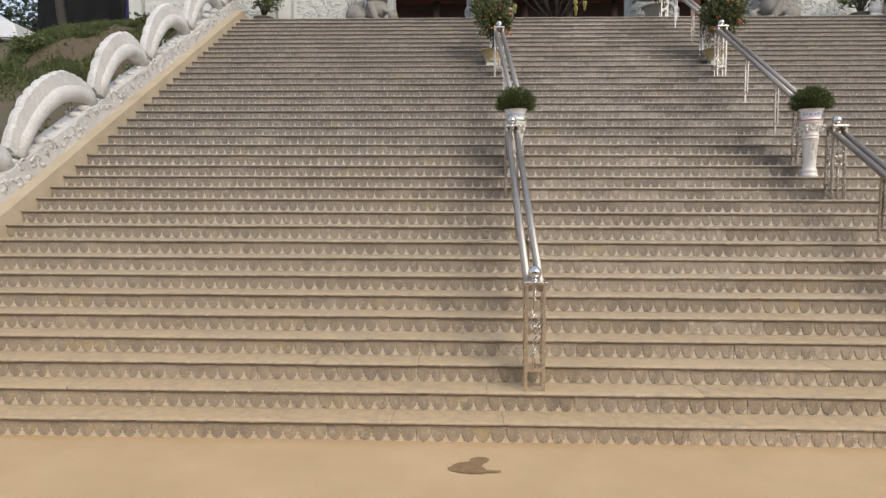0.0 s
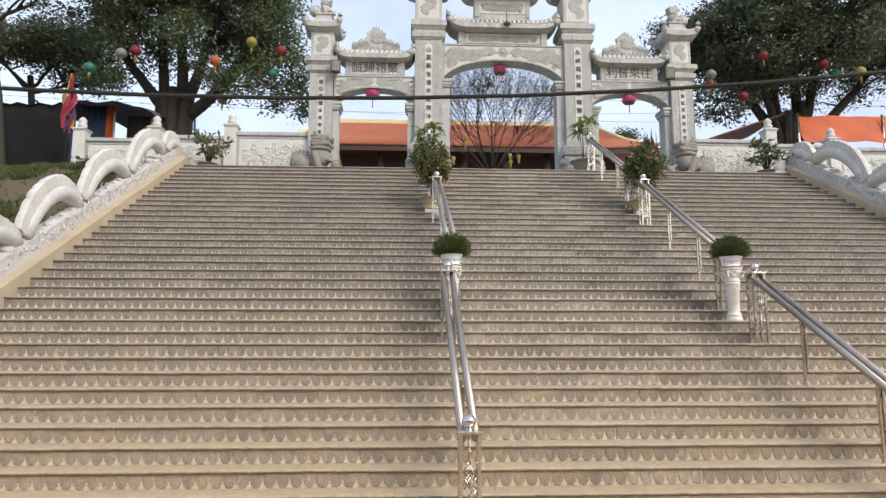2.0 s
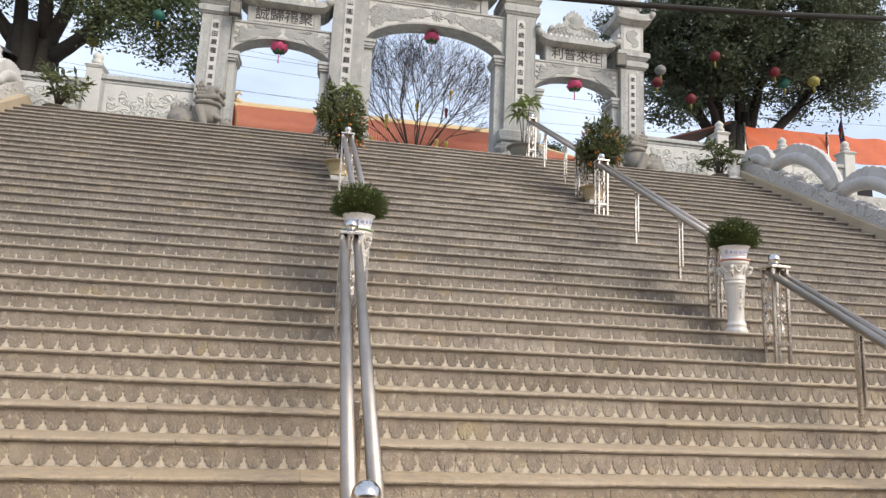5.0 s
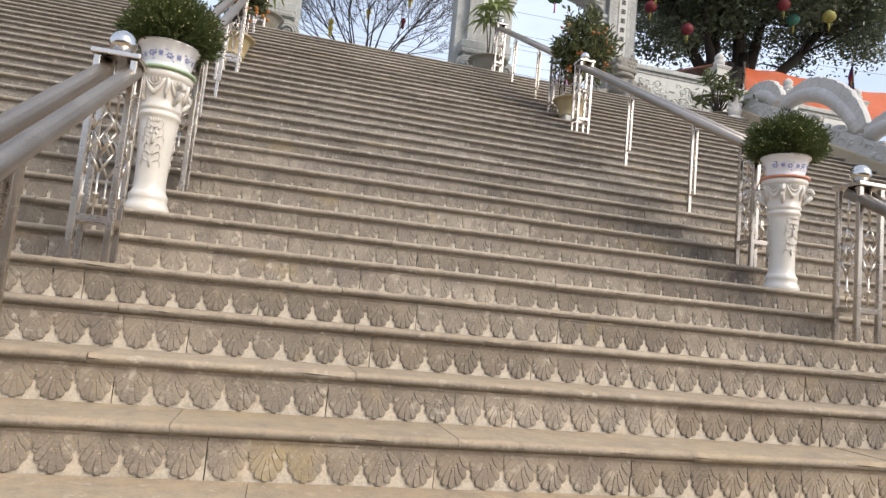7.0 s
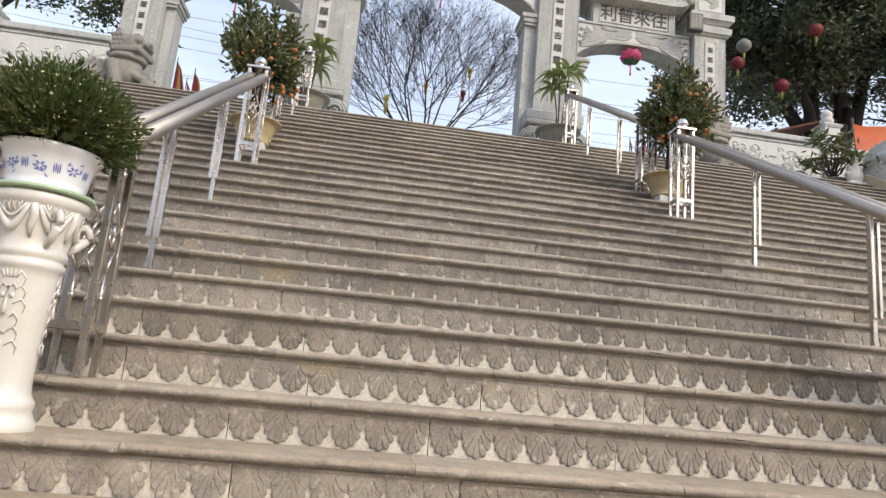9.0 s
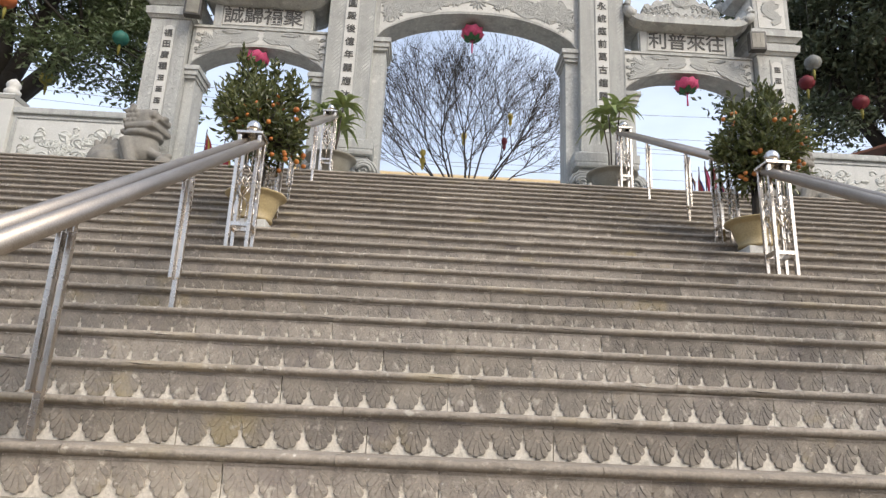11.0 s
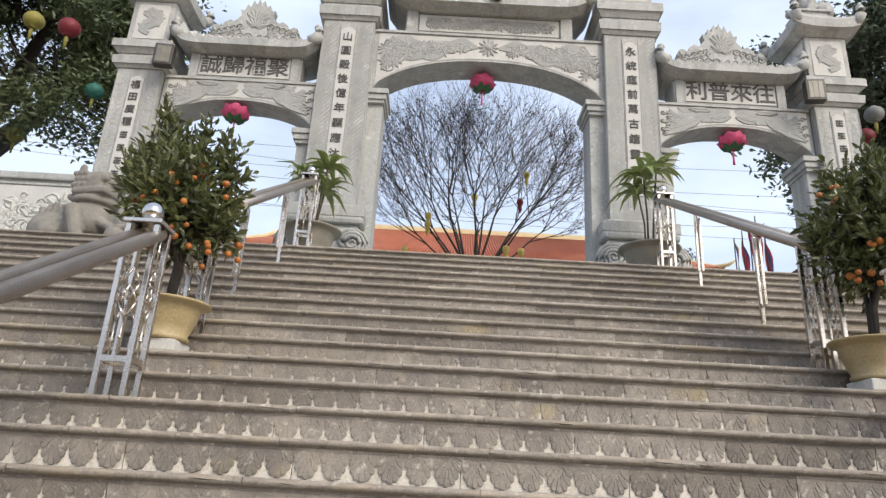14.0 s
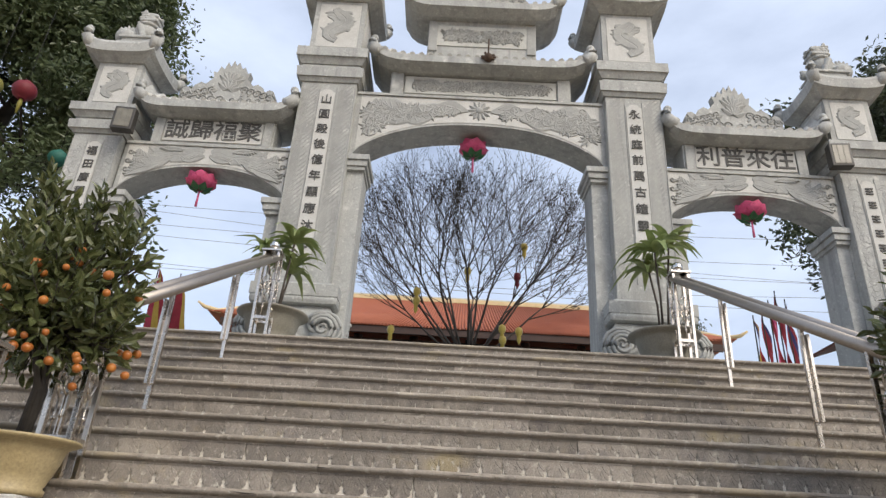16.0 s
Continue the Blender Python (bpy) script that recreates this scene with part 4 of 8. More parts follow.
def lintel_trim(x, w, spring, apex, top, parent, seed):
    """Pale sunk field and raised foliage on the face over an arch."""
    bm = bmesh.new()
    k = 32
    lo, hi = [], []
    for i in range(k + 1):
        u = -0.97 + 1.94 * i / k
        lo.append((x + u * w, spring + (apex - spring) * (1 - abs(u) ** 2.3) ** 0.72 + 0.035))
        hi.append((x + u * w, top - 0.04))
    for y in (GY - 0.006,):
        a = [bm.verts.new((p, y, q)) for p, q in lo]
        b = [bm.verts.new((p, y, q)) for p, q in hi]
        a2 = [bm.verts.new((p, y + 0.02, q)) for p, q in lo]
        b2 = [bm.verts.new((p, y + 0.02, q)) for p, q in hi]
        for i in range(k):
            bm.faces.new((a[i], a[i + 1], b[i + 1], b[i]))
            bm.faces.new((a[i], a2[i], a2[i + 1], a[i + 1]))
            bm.faces.new((b[i], b[i + 1], b2[i + 1], b2[i]))
    part("carved_field", bm, M_PALE, parent)
    rng = random.Random(seed)
    bm = bmesh.new()
    inside = arc_inside(x, w, spring, apex, top)

    def gap_at(u):
        zz = spring + (apex - spring) * (1 - u ** 2.3) ** 0.72
        return zz + 0.05, top - 0.05

    for s in (-1, 1):
        if seed != 11:
            # a plumed bird with its wing spread into the spandrel
            for m_, line in enumerate(PLUMES):
                pts, hw = [], []
                for u, v_, q in bend(line, 18):
                    z0, z1 = gap_at(min(max(u, 0.0), 0.96))
                    pts.append((x + s * u * w, z0 + (z1 - z0) * v_))
                    hw.append(max(0.006, min(q * 1.25 * (z1 - z0) ** 0.6, 0.11)))
                ribbon_relief(bm, pts, hw, GY - 0.007, 0.008 + 0.0022 * m_)
                for i in range(2, 18, 2):
                    ax, az = pts[i]
                    way = math.atan2(pts[i + 1][1] - pts[i - 1][1], pts[i + 1][0] - pts[i - 1][0])
                    for e_ in (-1, 1):
                        ln = hw[i] * 1.25 + 0.028
                        ang = way + e_ * 0.75
                        if inside(ax + ln * math.cos(ang), az + ln * math.sin(ang)):
                            leaf_relief(bm, ax, az, ang, ln, ln * 0.62, GY - 0.0075 - 0.0004 * i, 0.007 + 0.0022 * m_)
            for u, v_ in ((0.92, 0.80), (0.93, 0.56), (0.93, 0.32)):
                z0, z1 = gap_at(u)
                scroll_relief(bm, x + s * u * w, z0 + (z1 - z0) * v_, 0.040, 1.2, s, GY - 0.010, 0.014)
            continue
        # a plumed beast: one flat scalloped body that widens into the spandrel
        lo_, hi_ = [], []
        k2 = 44
        for i in range(k2 + 1):
            u = 0.09 + 0.85 * i / k2
            z0, z1 = gap_at(u)
            g_ = z1 - z0
            t_ = i / k2
            mid_ = (z0 + z1) / 2 + 0.13 * g_ * math.sin(t_ * 9.5)
            hw = g_ * (0.27 + 0.15 * min(1.0, 0.3 + 1.6 * t_)) * (0.70 + 0.30 * abs(math.sin(t_ * 11)))
            hw *= min(1.0, 0.25 + 6 * t_) * min(1.0, 0.3 + 7 * (1 - t_))
            lo_.append((x + s * u * w, mid_ - hw))
            hi_.append((x + s * u * w, mid_ + hw))
        y0_ = GY - 0.007
        for (a, b), (c, d) in zip(zip(lo_, hi_), zip(lo_[1:], hi_[1:])):
            m0, m1 = ((a[1] + b[1]) / 2, (c[1] + d[1]) / 2)
            va = [bm.verts.new(p) for p in ((a[0], y0_, a[1]), (a[0], y0_ - 0.010, a[1] * 0.85 + m0 * 0.15), (a[0], y0_ - 0.010, b[1] * 0.85 + m0 * 0.15), (a[0], y0_, b[1]))]
            vb_ = [bm.verts.new(p) for p in ((c[0], y0_, c[1]), (c[0], y0_ - 0.010, c[1] * 0.85 + m1 * 0.15), (c[0], y0_ - 0.010, d[1] * 0.85 + m1 * 0.15), (c[0], y0_, d[1]))]
            for e in range(3):
                bm.faces.new((va[e], va[e + 1], vb_[e + 1], vb_[e]))
        # curls along the body
        for i in range(9):
            u = 0.20 + 0.68 * i / 8
            z0, z1 = gap_at(u)
            g_ = z1 - z0
            e_ = 1 if i % 2 else -1
            r_ = min(0.10, 0.26 * g_)
            scroll_relief(bm, x + s * u * w, (z0 + z1) / 2 + e_ * 0.12 * g_, r_, 1.15, s * e_, GY - 0.012, 0.012)
            for q_ in (-0.6, 0.2, 1.0):
                ang = (math.pi if s < 0 else 0.0) + s * (e_ * 0.7 + q_)
                cx_, cz_ = x + s * u * w, (z0 + z1) / 2 - e_ * 0.10 * g_
                ln = min(0.16, 0.40 * g_)
                if inside(cx_ + ln * math.cos(ang), cz_ + ln * math.sin(ang)):
                    leaf_relief(bm, cx_, cz_, ang, ln, ln * 0.62, GY - 0.011, 0.012)
        # curled clouds at the outer end
        for i in range(7):
            u = rng.uniform(0.80, 0.95)
            z0, z1 = gap_at(u)
            cz_ = rng.uniform(z0 + 0.05, z1 - 0.05) if z1 - z0 > 0.12 else (z0 + z1) / 2
            scroll_relief(bm, x + s * u * w, cz_, rng.uniform(0.045, 0.075), 1.2, s * rng.choice((-1, 1)), GY - 0.010, 0.015)
    if seed == 11:
        carving(bm, inside, x - w, x + w, spring, top, GY - 0.010, rng, 0.27, 900)
    if seed == 11:
        zc_ = (apex + top) / 2 + 0.01
        rc_ = (top - apex) / 2 - 0.05
        for i in range(12):
            leaf_relief(bm, x, zc_, 2 * math.pi * i / 12, rc_, rc_ * 0.5, GY - 0.008, 0.018)
        ball(bm, (x, GY - 0.014, zc_), rc_ * 0.34, 2, scale=(1, 0.5, 1))
    part("foliage_carving", bm, M_CARVED, parent)
    bm = bmesh.new()
    box(bm, (x, GY - 0.015, top - 0.018), (2 * w, 0.03, 0.036))
    part("lintel_moulding", bm, M_STONE, parent)


lintel_trim(CX, 1.60, 8.80, 9.36, 9.79, lintel, 11)


def pier(x0, x1, top, parent_name="pier"):
    bm = bmesh.new()
    box(bm, ((x0 + x1) / 2, GY + 0.25, (TOP - 0.03 + top) / 2), (x1 - x0, 0.42, top - TOP + 0.03), 0.008)
    ob = part(parent_name, bm, M_STONE, gate)
    bm = bmesh.new()
    for z0, z1, p in ((top - 0.20, top - 0.15, 0.02), (top - 0.15, top - 0.07, 0.045), (top - 0.07, top + 0.004, 0.07)):
        box(bm, ((x0 + x1) / 2, GY + 0.24, (z0 + z1) / 2), (x1 - x0 + 2 * p, 0.46 + 2 * p, z1 - z0), 0.006)
    part("impost", bm, M_STONE, ob)


for s in (-1, 1):
    xs = sorted((CX + s * 1.42, CX + s * 1.64))
    pier(xs[0], xs[1], 8.80)
for s in (-1, 1):
    for a, b in ((2.34, 2.52), (4.31, 4.46)):
        xs = sorted((CX + s * a, CX + s * b))
        pier(xs[0], xs[1], 8.12)

colA, cyA = column("column", CX - 1.98, HALF, (9.85, 10.40, 11.28, 0.72), "山圓殿後億年顯應沐|", 0.10, 7.02)
colB, cyB = column("column", CX + 1.98, HALF, (9.85, 10.40, 11.28, 0.72), "永統庭前萬古鐘靈||", 0.10, 7.02)
column("column", CX - 4.76, HALF2, (8.87, 9.31, 10.00, 0.46), "福田廣種|||||||", 0.088, TOP + 0.2)
column("column", CX + 4.76, HALF2, (8.87, 9.31, 10.00, 0.46), "|||||||||||", 0.088, TOP + 0.2)

# tiers over the central arch
bm = bmesh.new()
box(bm, (CX, GY + 0.22, 9.97), (2.40, 0.40, 0.38), 0.006)
tier = part("tier", bm, M_STONE, gate)
bm = bmesh.new()
box(bm, (CX, GY + 0.012, 9.965), (2.0, 0.03, 0.27))
part("tier_field", bm, M_PALECARVED, tier)
rng = random.Random(3)
bm = bmesh.new()
carving(bm, lambda a, b: abs(a - CX) < 0.98 and abs(b - 9.965) < 0.125, CX - 1, CX + 1, 9.84, 10.09, GY - 0.004, rng, 0.17, 900)
part("tier_carving", bm, M_CARVED, tier)
bm = bmesh.new()
for s in (-1, 1):
    box(bm, (CX + s * 1.10, GY + 0.005, 9.965), (0.16, 0.06, 0.36), 0.006)
part("tier_stiles", bm, M_STONE, tier)
gate_roof("roof", CX, 1.50, 0.46, 10.17, 0.42, 0.30, GY + 0.22, gate)
bm = bmesh.new()
box(bm, (CX, GY + 0.22, 10.86), (1.50, 0.34, 0.70), 0.006)
tier2 = part("tier", bm, M_STONE, gate)
bm = bmesh.new()
box(bm, (CX, GY + 0.045, 10.88), (1.24, 0.02, 0.36))
part("tier_field", bm, M_PALECARVED, tier2)
bm = bmesh.new()
carving(bm, lambda a, b: abs(a - CX) < 0.6 and abs(b - 10.88) < 0.16, CX - 0.6, CX + 0.6, 10.72, 11.04, GY + 0.03, rng, 0.17, 420)
for s in (-1, 1):
    box(bm, (CX + s * 0.68, GY + 0.04, 10.85), (0.12, 0.03, 0.5), 0.005)
part("tier_carving", bm, M_CARVED, tier2)
gate_roof("roof", CX, 1.12, 0.42, 11.20, 0.36, 0.28, GY + 0.22, gate)
crest(CX, 0.62, 11.52, 0.74, GY + 0.22, gate)

# side arches
for s, words in ((-1, "誠歸福聚"), (1, "利普來往")):
    xm = CX + s * 3.38
    lin, _ = arch_slab("side_lintel", xm - 1.06, xm + 1.06, 8.12, 8.53, 8.85, GY, GY + 0.42, M_STONE)
    lintel_trim(xm, 1.04, 8.12, 8.53, 8.85, lin, 20 + s)
    bm = bmesh.new()
    box(bm, (xm, GY + 0.20, 9.06), (1.56, 0.36, 0.42), 0.006)
    plq = part("plaque", bm, M_STONE, gate)
    bm = bmesh.new()
    box(bm, (xm, GY + 0.015, 9.06), (1.26, 0.02, 0.31))
    part("plaque_field", bm, M_PALE, plq)
    for i, ch_ in enumerate(words):
        letter(plq, ch_, xm - 0.465 + 0.31 * i, GY + 0.006, 9.06, 0.315)
    for e in (-1, 1):
        bm = bmesh.new()
        box(bm, (xm + e * 0.70, GY + 0.012, 9.06), (0.12, 0.05, 0.40), 0.006)
        part("plaque_stile", bm, M_STONE, plq)
    gate_roof("side_roof", xm, 1.04, 0.42, 9.27, 0.34, 0.26, GY + 0.20, gate)
    crest(xm, 0.64, 9.56, 0.78, GY + 0.20, gate)


# statues on the caps
def phoenix(x, cy, z):
    bm = bmesh.new()
    box(bm, (0, 0, 0.05), (0.40, 0.40, 0.12), 0.01)
    lathe(bm, [(0.17, 0.08), (0.18, 0.12), (0.12, 0.17), (0.13, 0.22)], 16)
    for i in range(4):
        a = i * math.pi / 2 + math.pi / 4
        c, s = math.cos(a), math.sin(a)
        for j in range(13):
            u = j / 12
            r = 0.05 + 0.13 * math.sin(u * 1.9) ** 0.9
            ball(bm, (c * r, s * r, 0.20 + 0.78 * u), 0.125 * (0.55 + 0.75 * math.sin(math.pi * (0.12 + 0.72 * u))) * (1 - 0.45 * u * u), 1)
        b = a + math.pi / 4
        ball(bm, (math.cos(b) * 0.16, math.sin(b) * 0.16, 0.34), 0.10, 2, scale=(0.9, 0.9, 1.4))
        ball(bm, (math.cos(b) * 0.20, math.sin(b) * 0.20, 0.50), 0.05, 1, scale=(1, 1, 1.5))
    ob = new("phoenix_statue", merged("phoenix_statue", bm, M_STONE, 0.025))
    ob.matrix_world = pose(x, cy, z) @ Matrix.Scale(1.3, 4)
    return tagged(ob, "carved grey stone phoenix finial on a column cap", "statue", "column finials")


def guardian(name, mat):
    """A crouching lion looking to +x, just under one metre high: square head, collar, haunch with a flame tail."""
    bm = bmesh.new()
    ball(bm, (-0.50, 0, 0.22), 0.23, 3, scale=(1.0, 1.0, 1.1))
    for j in range(5):
        rod(bm, (-0.48 + 0.06 * (j - 2), 0.0, 0.36), (-0.48 + 0.10 * (j - 2), 0.02 * (j % 2), 0.62 - 0.03 * abs(j - 2)), 0.075, 0.03, 7)
    for e in (-1, 1):
        ball(bm, (-0.36, e * 0.19, 0.16), 0.17, 2, scale=(1.15, 0.6, 0.95))
        ball(bm, (-0.20, e * 0.23, 0.05), 0.07, 1, scale=(1.9, 0.8, 0.8))
        rod(bm, (-0.06, e * 0.20, 0.46), (0.10, e * 0.22, 0.05), 0.105, 0.075, 10)
        ball(bm, (0.15, e * 0.22, 0.05), 0.075, 1, scale=(1.5, 0.9, 0.8))
        rod(bm, (-0.16, e * 0.17, 0.40), (-0.02, e * 0.21, 0.10), 0.05, 0.03, 7)
    ball(bm, (-0.16, 0, 0.24), 0.23, 2, scale=(1.3, 0.85, 0.80))
    ball(bm, (0.04, 0, 0.36), 0.25, 3, scale=(1.05, 0.95, 1.1))
    lathe(bm, [(0.19, 0.52), (0.24, 0.53), (0.26, 0.56), (0.25, 0.60), (0.20, 0.62)], 20, (0.06, 0, 0))
    box(bm, (0.06, 0, 0.79), (0.40, 0.44, 0.30), 0.09)
    box(bm, (0.10, 0, 0.675), (0.46, 0.46, 0.085), 0.03)
    box(bm, (0.12, 0, 0.84), (0.40, 0.42, 0.10), 0.035)
    box(bm, (0.28, 0, 0.80), (0.16, 0.28, 0.07), 0.03)
    box(bm, (0.20, 0, 0.735), (0.22, 0.34, 0.05), 0.01)
    ball(bm, (0.35, 0, 0.845), 0.055, 1, scale=(0.8, 1.5, 0.8))
    for e in (-1, 1):
        ball(bm, (0.25, e * 0.12, 0.90), 0.06, 1, scale=(0.9, 1.1, 0.8))
        ball(bm, (-0.04, e * 0.20, 0.96), 0.06, 1, scale=(1, 0.6, 1.2))
        for j in range(4):
            for k in range(3):
                ball(bm, (-0.12 + 0.07 * k + 0.035 * (j % 2), e * 0.205, 0.90 - 0.075 * j), 0.04, 1)
    for j in range(5):
        for k in (-1, 0, 1):
            ball(bm, (-0.13 - 0.008 * j, (k + 0.5 * (j % 2) - 0.25) * 0.12, 0.91 - 0.075 * j), 0.05, 1)
    ball(bm, (0.46, -0.06, 0.12), 0.12, 2)
    ball(bm, (0.50, -0.06, 0.24), 0.06, 1, scale=(1.4, 1, 0.8))
    rod(bm, (0.16, -0.1, 0.34), (0.42, -0.06, 0.22), 0.07, 0.06, 8)
    return merged(name, bm, mat, 0.016)


phoenix(CX - 1.98, cyA, 11.97)
phoenix(CX + 1.98, cyB, 11.97)
small = guardian("beast", M_STONE)
for s in (-1, 1):
    ob = new("beast_statue", small)
    ob.matrix_world = pose(CX + s * 4.76, GY - 0.10 + HALF2, 10.58, 0, 0, 0 if s < 0 else 180) @ Matrix.Scale(0.54, 4)
    tagged(ob, "small grey stone guardian beast on a column cap", "statue", "column finials")
    bm = bmesh.new()
    box(bm, (CX + s * 4.76, GY - 0.10 + HALF2, 10.50), (0.40, 0.34, 0.16), 0.01)
    box(bm, (CX + s * 4.76, GY - 0.10 + HALF2, 10.57), (0.48, 0.40, 0.04), 0.01)
    part("finial_base", bm, M_STONE, gate)
big = guardian("lion", M_LION)
for s, x in ((-1, -3.13), (1, 6.20)):
    ob = new("lion_statue", big)
    ob.matrix_world = pose(x, 11.30, TOP + 0.06, 0, 0, -12 if s < 0 else 192) @ Matrix.Diagonal((1.0, 1.0, 0.97, 1))
    tagged(ob, "dark weathered stone guardian lion beside the gate", "statue", "guardian lions")
    bm = bmesh.new()
    box(bm, (-0.05, 0, 0.03), (1.45, 0.62, 0.08), 0.01)
    single("lion_plinth", bm, M_LION, "low grey stone plinth under the lion", "plinth", "guardian lions", at=(x - s * 0.0, 11.30, TOP), turn=-12 if s < 0 else 192)


# floodlights under the side roofs, and a rusted hook over the central arch
for s in (-1, 1):
    fl = thing("floodlight", (CX + s * 4.37, GY - 0.30, 8.96), "square dark-framed floodlight fixed beside the plaque", "lamp", "gate floodlights", turn=-s * 6)
    bm = bmesh.new()
    box(bm, (0, 0, 0), (0.25, 0.12, 0.32), 0.012)
    part("housing", bm, M_LAMPGREY, fl)
    bm = bmesh.new()
    box(bm, (0, -0.061, 0), (0.185, 0.008, 0.255), 0.003)
    for e in (-1, 1):
        box(bm, (e * 0.035, -0.066, 0), (0.008, 0.006, 0.25))
    part("glass", bm, M_LAMPGLASS, fl)
    bm = bmesh.new()
    rod(bm, (0, 0.04, 0), (0, 0.32, 0.03), 0.018)
    part("bracket", bm, M_LAMPGREY, fl)
hk = thing("old_lamp", (CX + 0.08, GY - 0.26, 10.26), "rusted dark lamp bracket under the central roof", "lamp")
bm = bmesh.new()
rng = random.Random(9)
for k in range(9):
    a = k * 0.7
    rod(bm, (0, 0, 0), (0.10 * math.cos(a), -0.04 * rng.random(), 0.07 * math.sin(a)), 0.03, 0.014, 5)
ball(bm, (0, 0, 0), 0.07, 1)
part("rosette", bm, M_BLACKIRON, hk)
bm = bmesh.new()
rod(bm, (0, 0.03, 0), (0, 0.02, 0.33), 0.012, seg=5)
part("rod", bm, M_BLACKIRON, hk)


# lotus lanterns in the arches
def lotus_lantern(x, y, z, top, label="pink silk lotus lantern with green sepals and a tassel"):
    th = thing("lotus_lantern", (x, y, z), label, "lantern", "lotus lanterns in the arches")
    bm = bmesh.new()
    for ring, (cnt, tilt, ln, rad) in enumerate(((6, 0.30, 0.23, 0.03), (7, 0.70, 0.22, 0.05), (7, 1.15, 0.17, 0.06))):
        for i in range(cnt):
            a = 2 * math.pi * (i + 0.5 * ring) / cnt
            o = Vector((math.cos(a), math.sin(a), 0))
            side = Vector((-math.sin(a), math.cos(a), 0))
            rows = []
            for j in range(5):
                u = j / 4
                out = o * (rad + ln * u * math.sin(tilt) * (1.15 - 0.35 * u)) + Vector((0, 0, -0.06 + ln * u * (0.4 + 0.6 * math.cos(tilt))))
                wd = 0.098 * math.sqrt(max(0.0, 1 - (2 * u - 1.1) ** 2 * 0.80)) * (0.35 if u > 0.95 else 1.0)
                rows.append((bm.verts.new(out - side * wd), bm.verts.new(out + o * 0.02), bm.verts.new(out + side * wd)))
            for p, q in zip(rows, rows[1:]):
                for e in (0, 1):
                    f = bm.faces.new((p[e], p[e + 1], q[e + 1], q[e]))
                    f.smooth = True
    part("petals", bm, M_PINK, th, fix=False)
    for i in range(7):
        bm = bmesh.new()
        a = 2 * math.pi * i / 7
        o = Vector((math.cos(a), math.sin(a), 0))
        side = Vector((-math.sin(a), math.cos(a), 0))
        v = [bm.verts.new(o * 0.02 + Vector((0, 0, -0.09))), bm.verts.new(o * 0.11 + side * 0.055 + Vector((0, 0, -0.065))), bm.verts.new(o * 0.17 + Vector((0, 0, -0.015))), bm.verts.new(o * 0.11 - side * 0.055 + Vector((0, 0, -0.065)))]
        bm.faces.new(v)
        part("sepal", bm, M_SEPAL, th, fix=False)
    bm = bmesh.new()
    rod(bm, (0, 0, -0.30), (0, 0, -0.08), 0.016, 0.010, 6)
    part("tassel", bm, M_PINK, th)
    bm = bmesh.new()
    rod(bm, (0, 0, 0.0), (0, 0, top - z), 0.004, seg=4)
    part("string", bm, M_CABLE, th)


lotus_lantern(CX - 0.05, GY + 0.34, 9.17, 9.37)
lotus_lantern(CX - 3.44, GY + 0.14, 8.345, 8.54)
lotus_lantern(CX + 3.40, GY + 0.14, 8.33, 8.54)


# ---- terrace walls ----
def bud_post(x, y, h=1.36, w=0.30):
    th = thing("wall_post", (x, y, TOP), "pale stone wall post with a lotus bud finial", "post", "terrace wall posts", "structure")
    bm = bmesh.new()
    box(bm, (0, 0, h / 2 - 0.01), (w, w, h), 0.012)
    part("shaft", bm, M_PALE, th)
    bm = bmesh.new()
    band_stack(bm, 0, 0, w / 2, [(h - 0.01, h + 0.04, 0.01, 0.04), (h + 0.04, h + 0.09, 0.04, -0.03)])
    part("cap", bm, M_PALE, th)
    bm = bmesh.new()
    lathe(bm, [(0.06, h + 0.08), (0.11, h + 0.12), (0.12, h + 0.17), (0.08, h + 0.22), (0.10, h + 0.25), (0.10, h + 0.30), (0.05, h + 0.36), (0.005, h + 0.39)], 12)
    part("bud", bm, M_PALE, th)


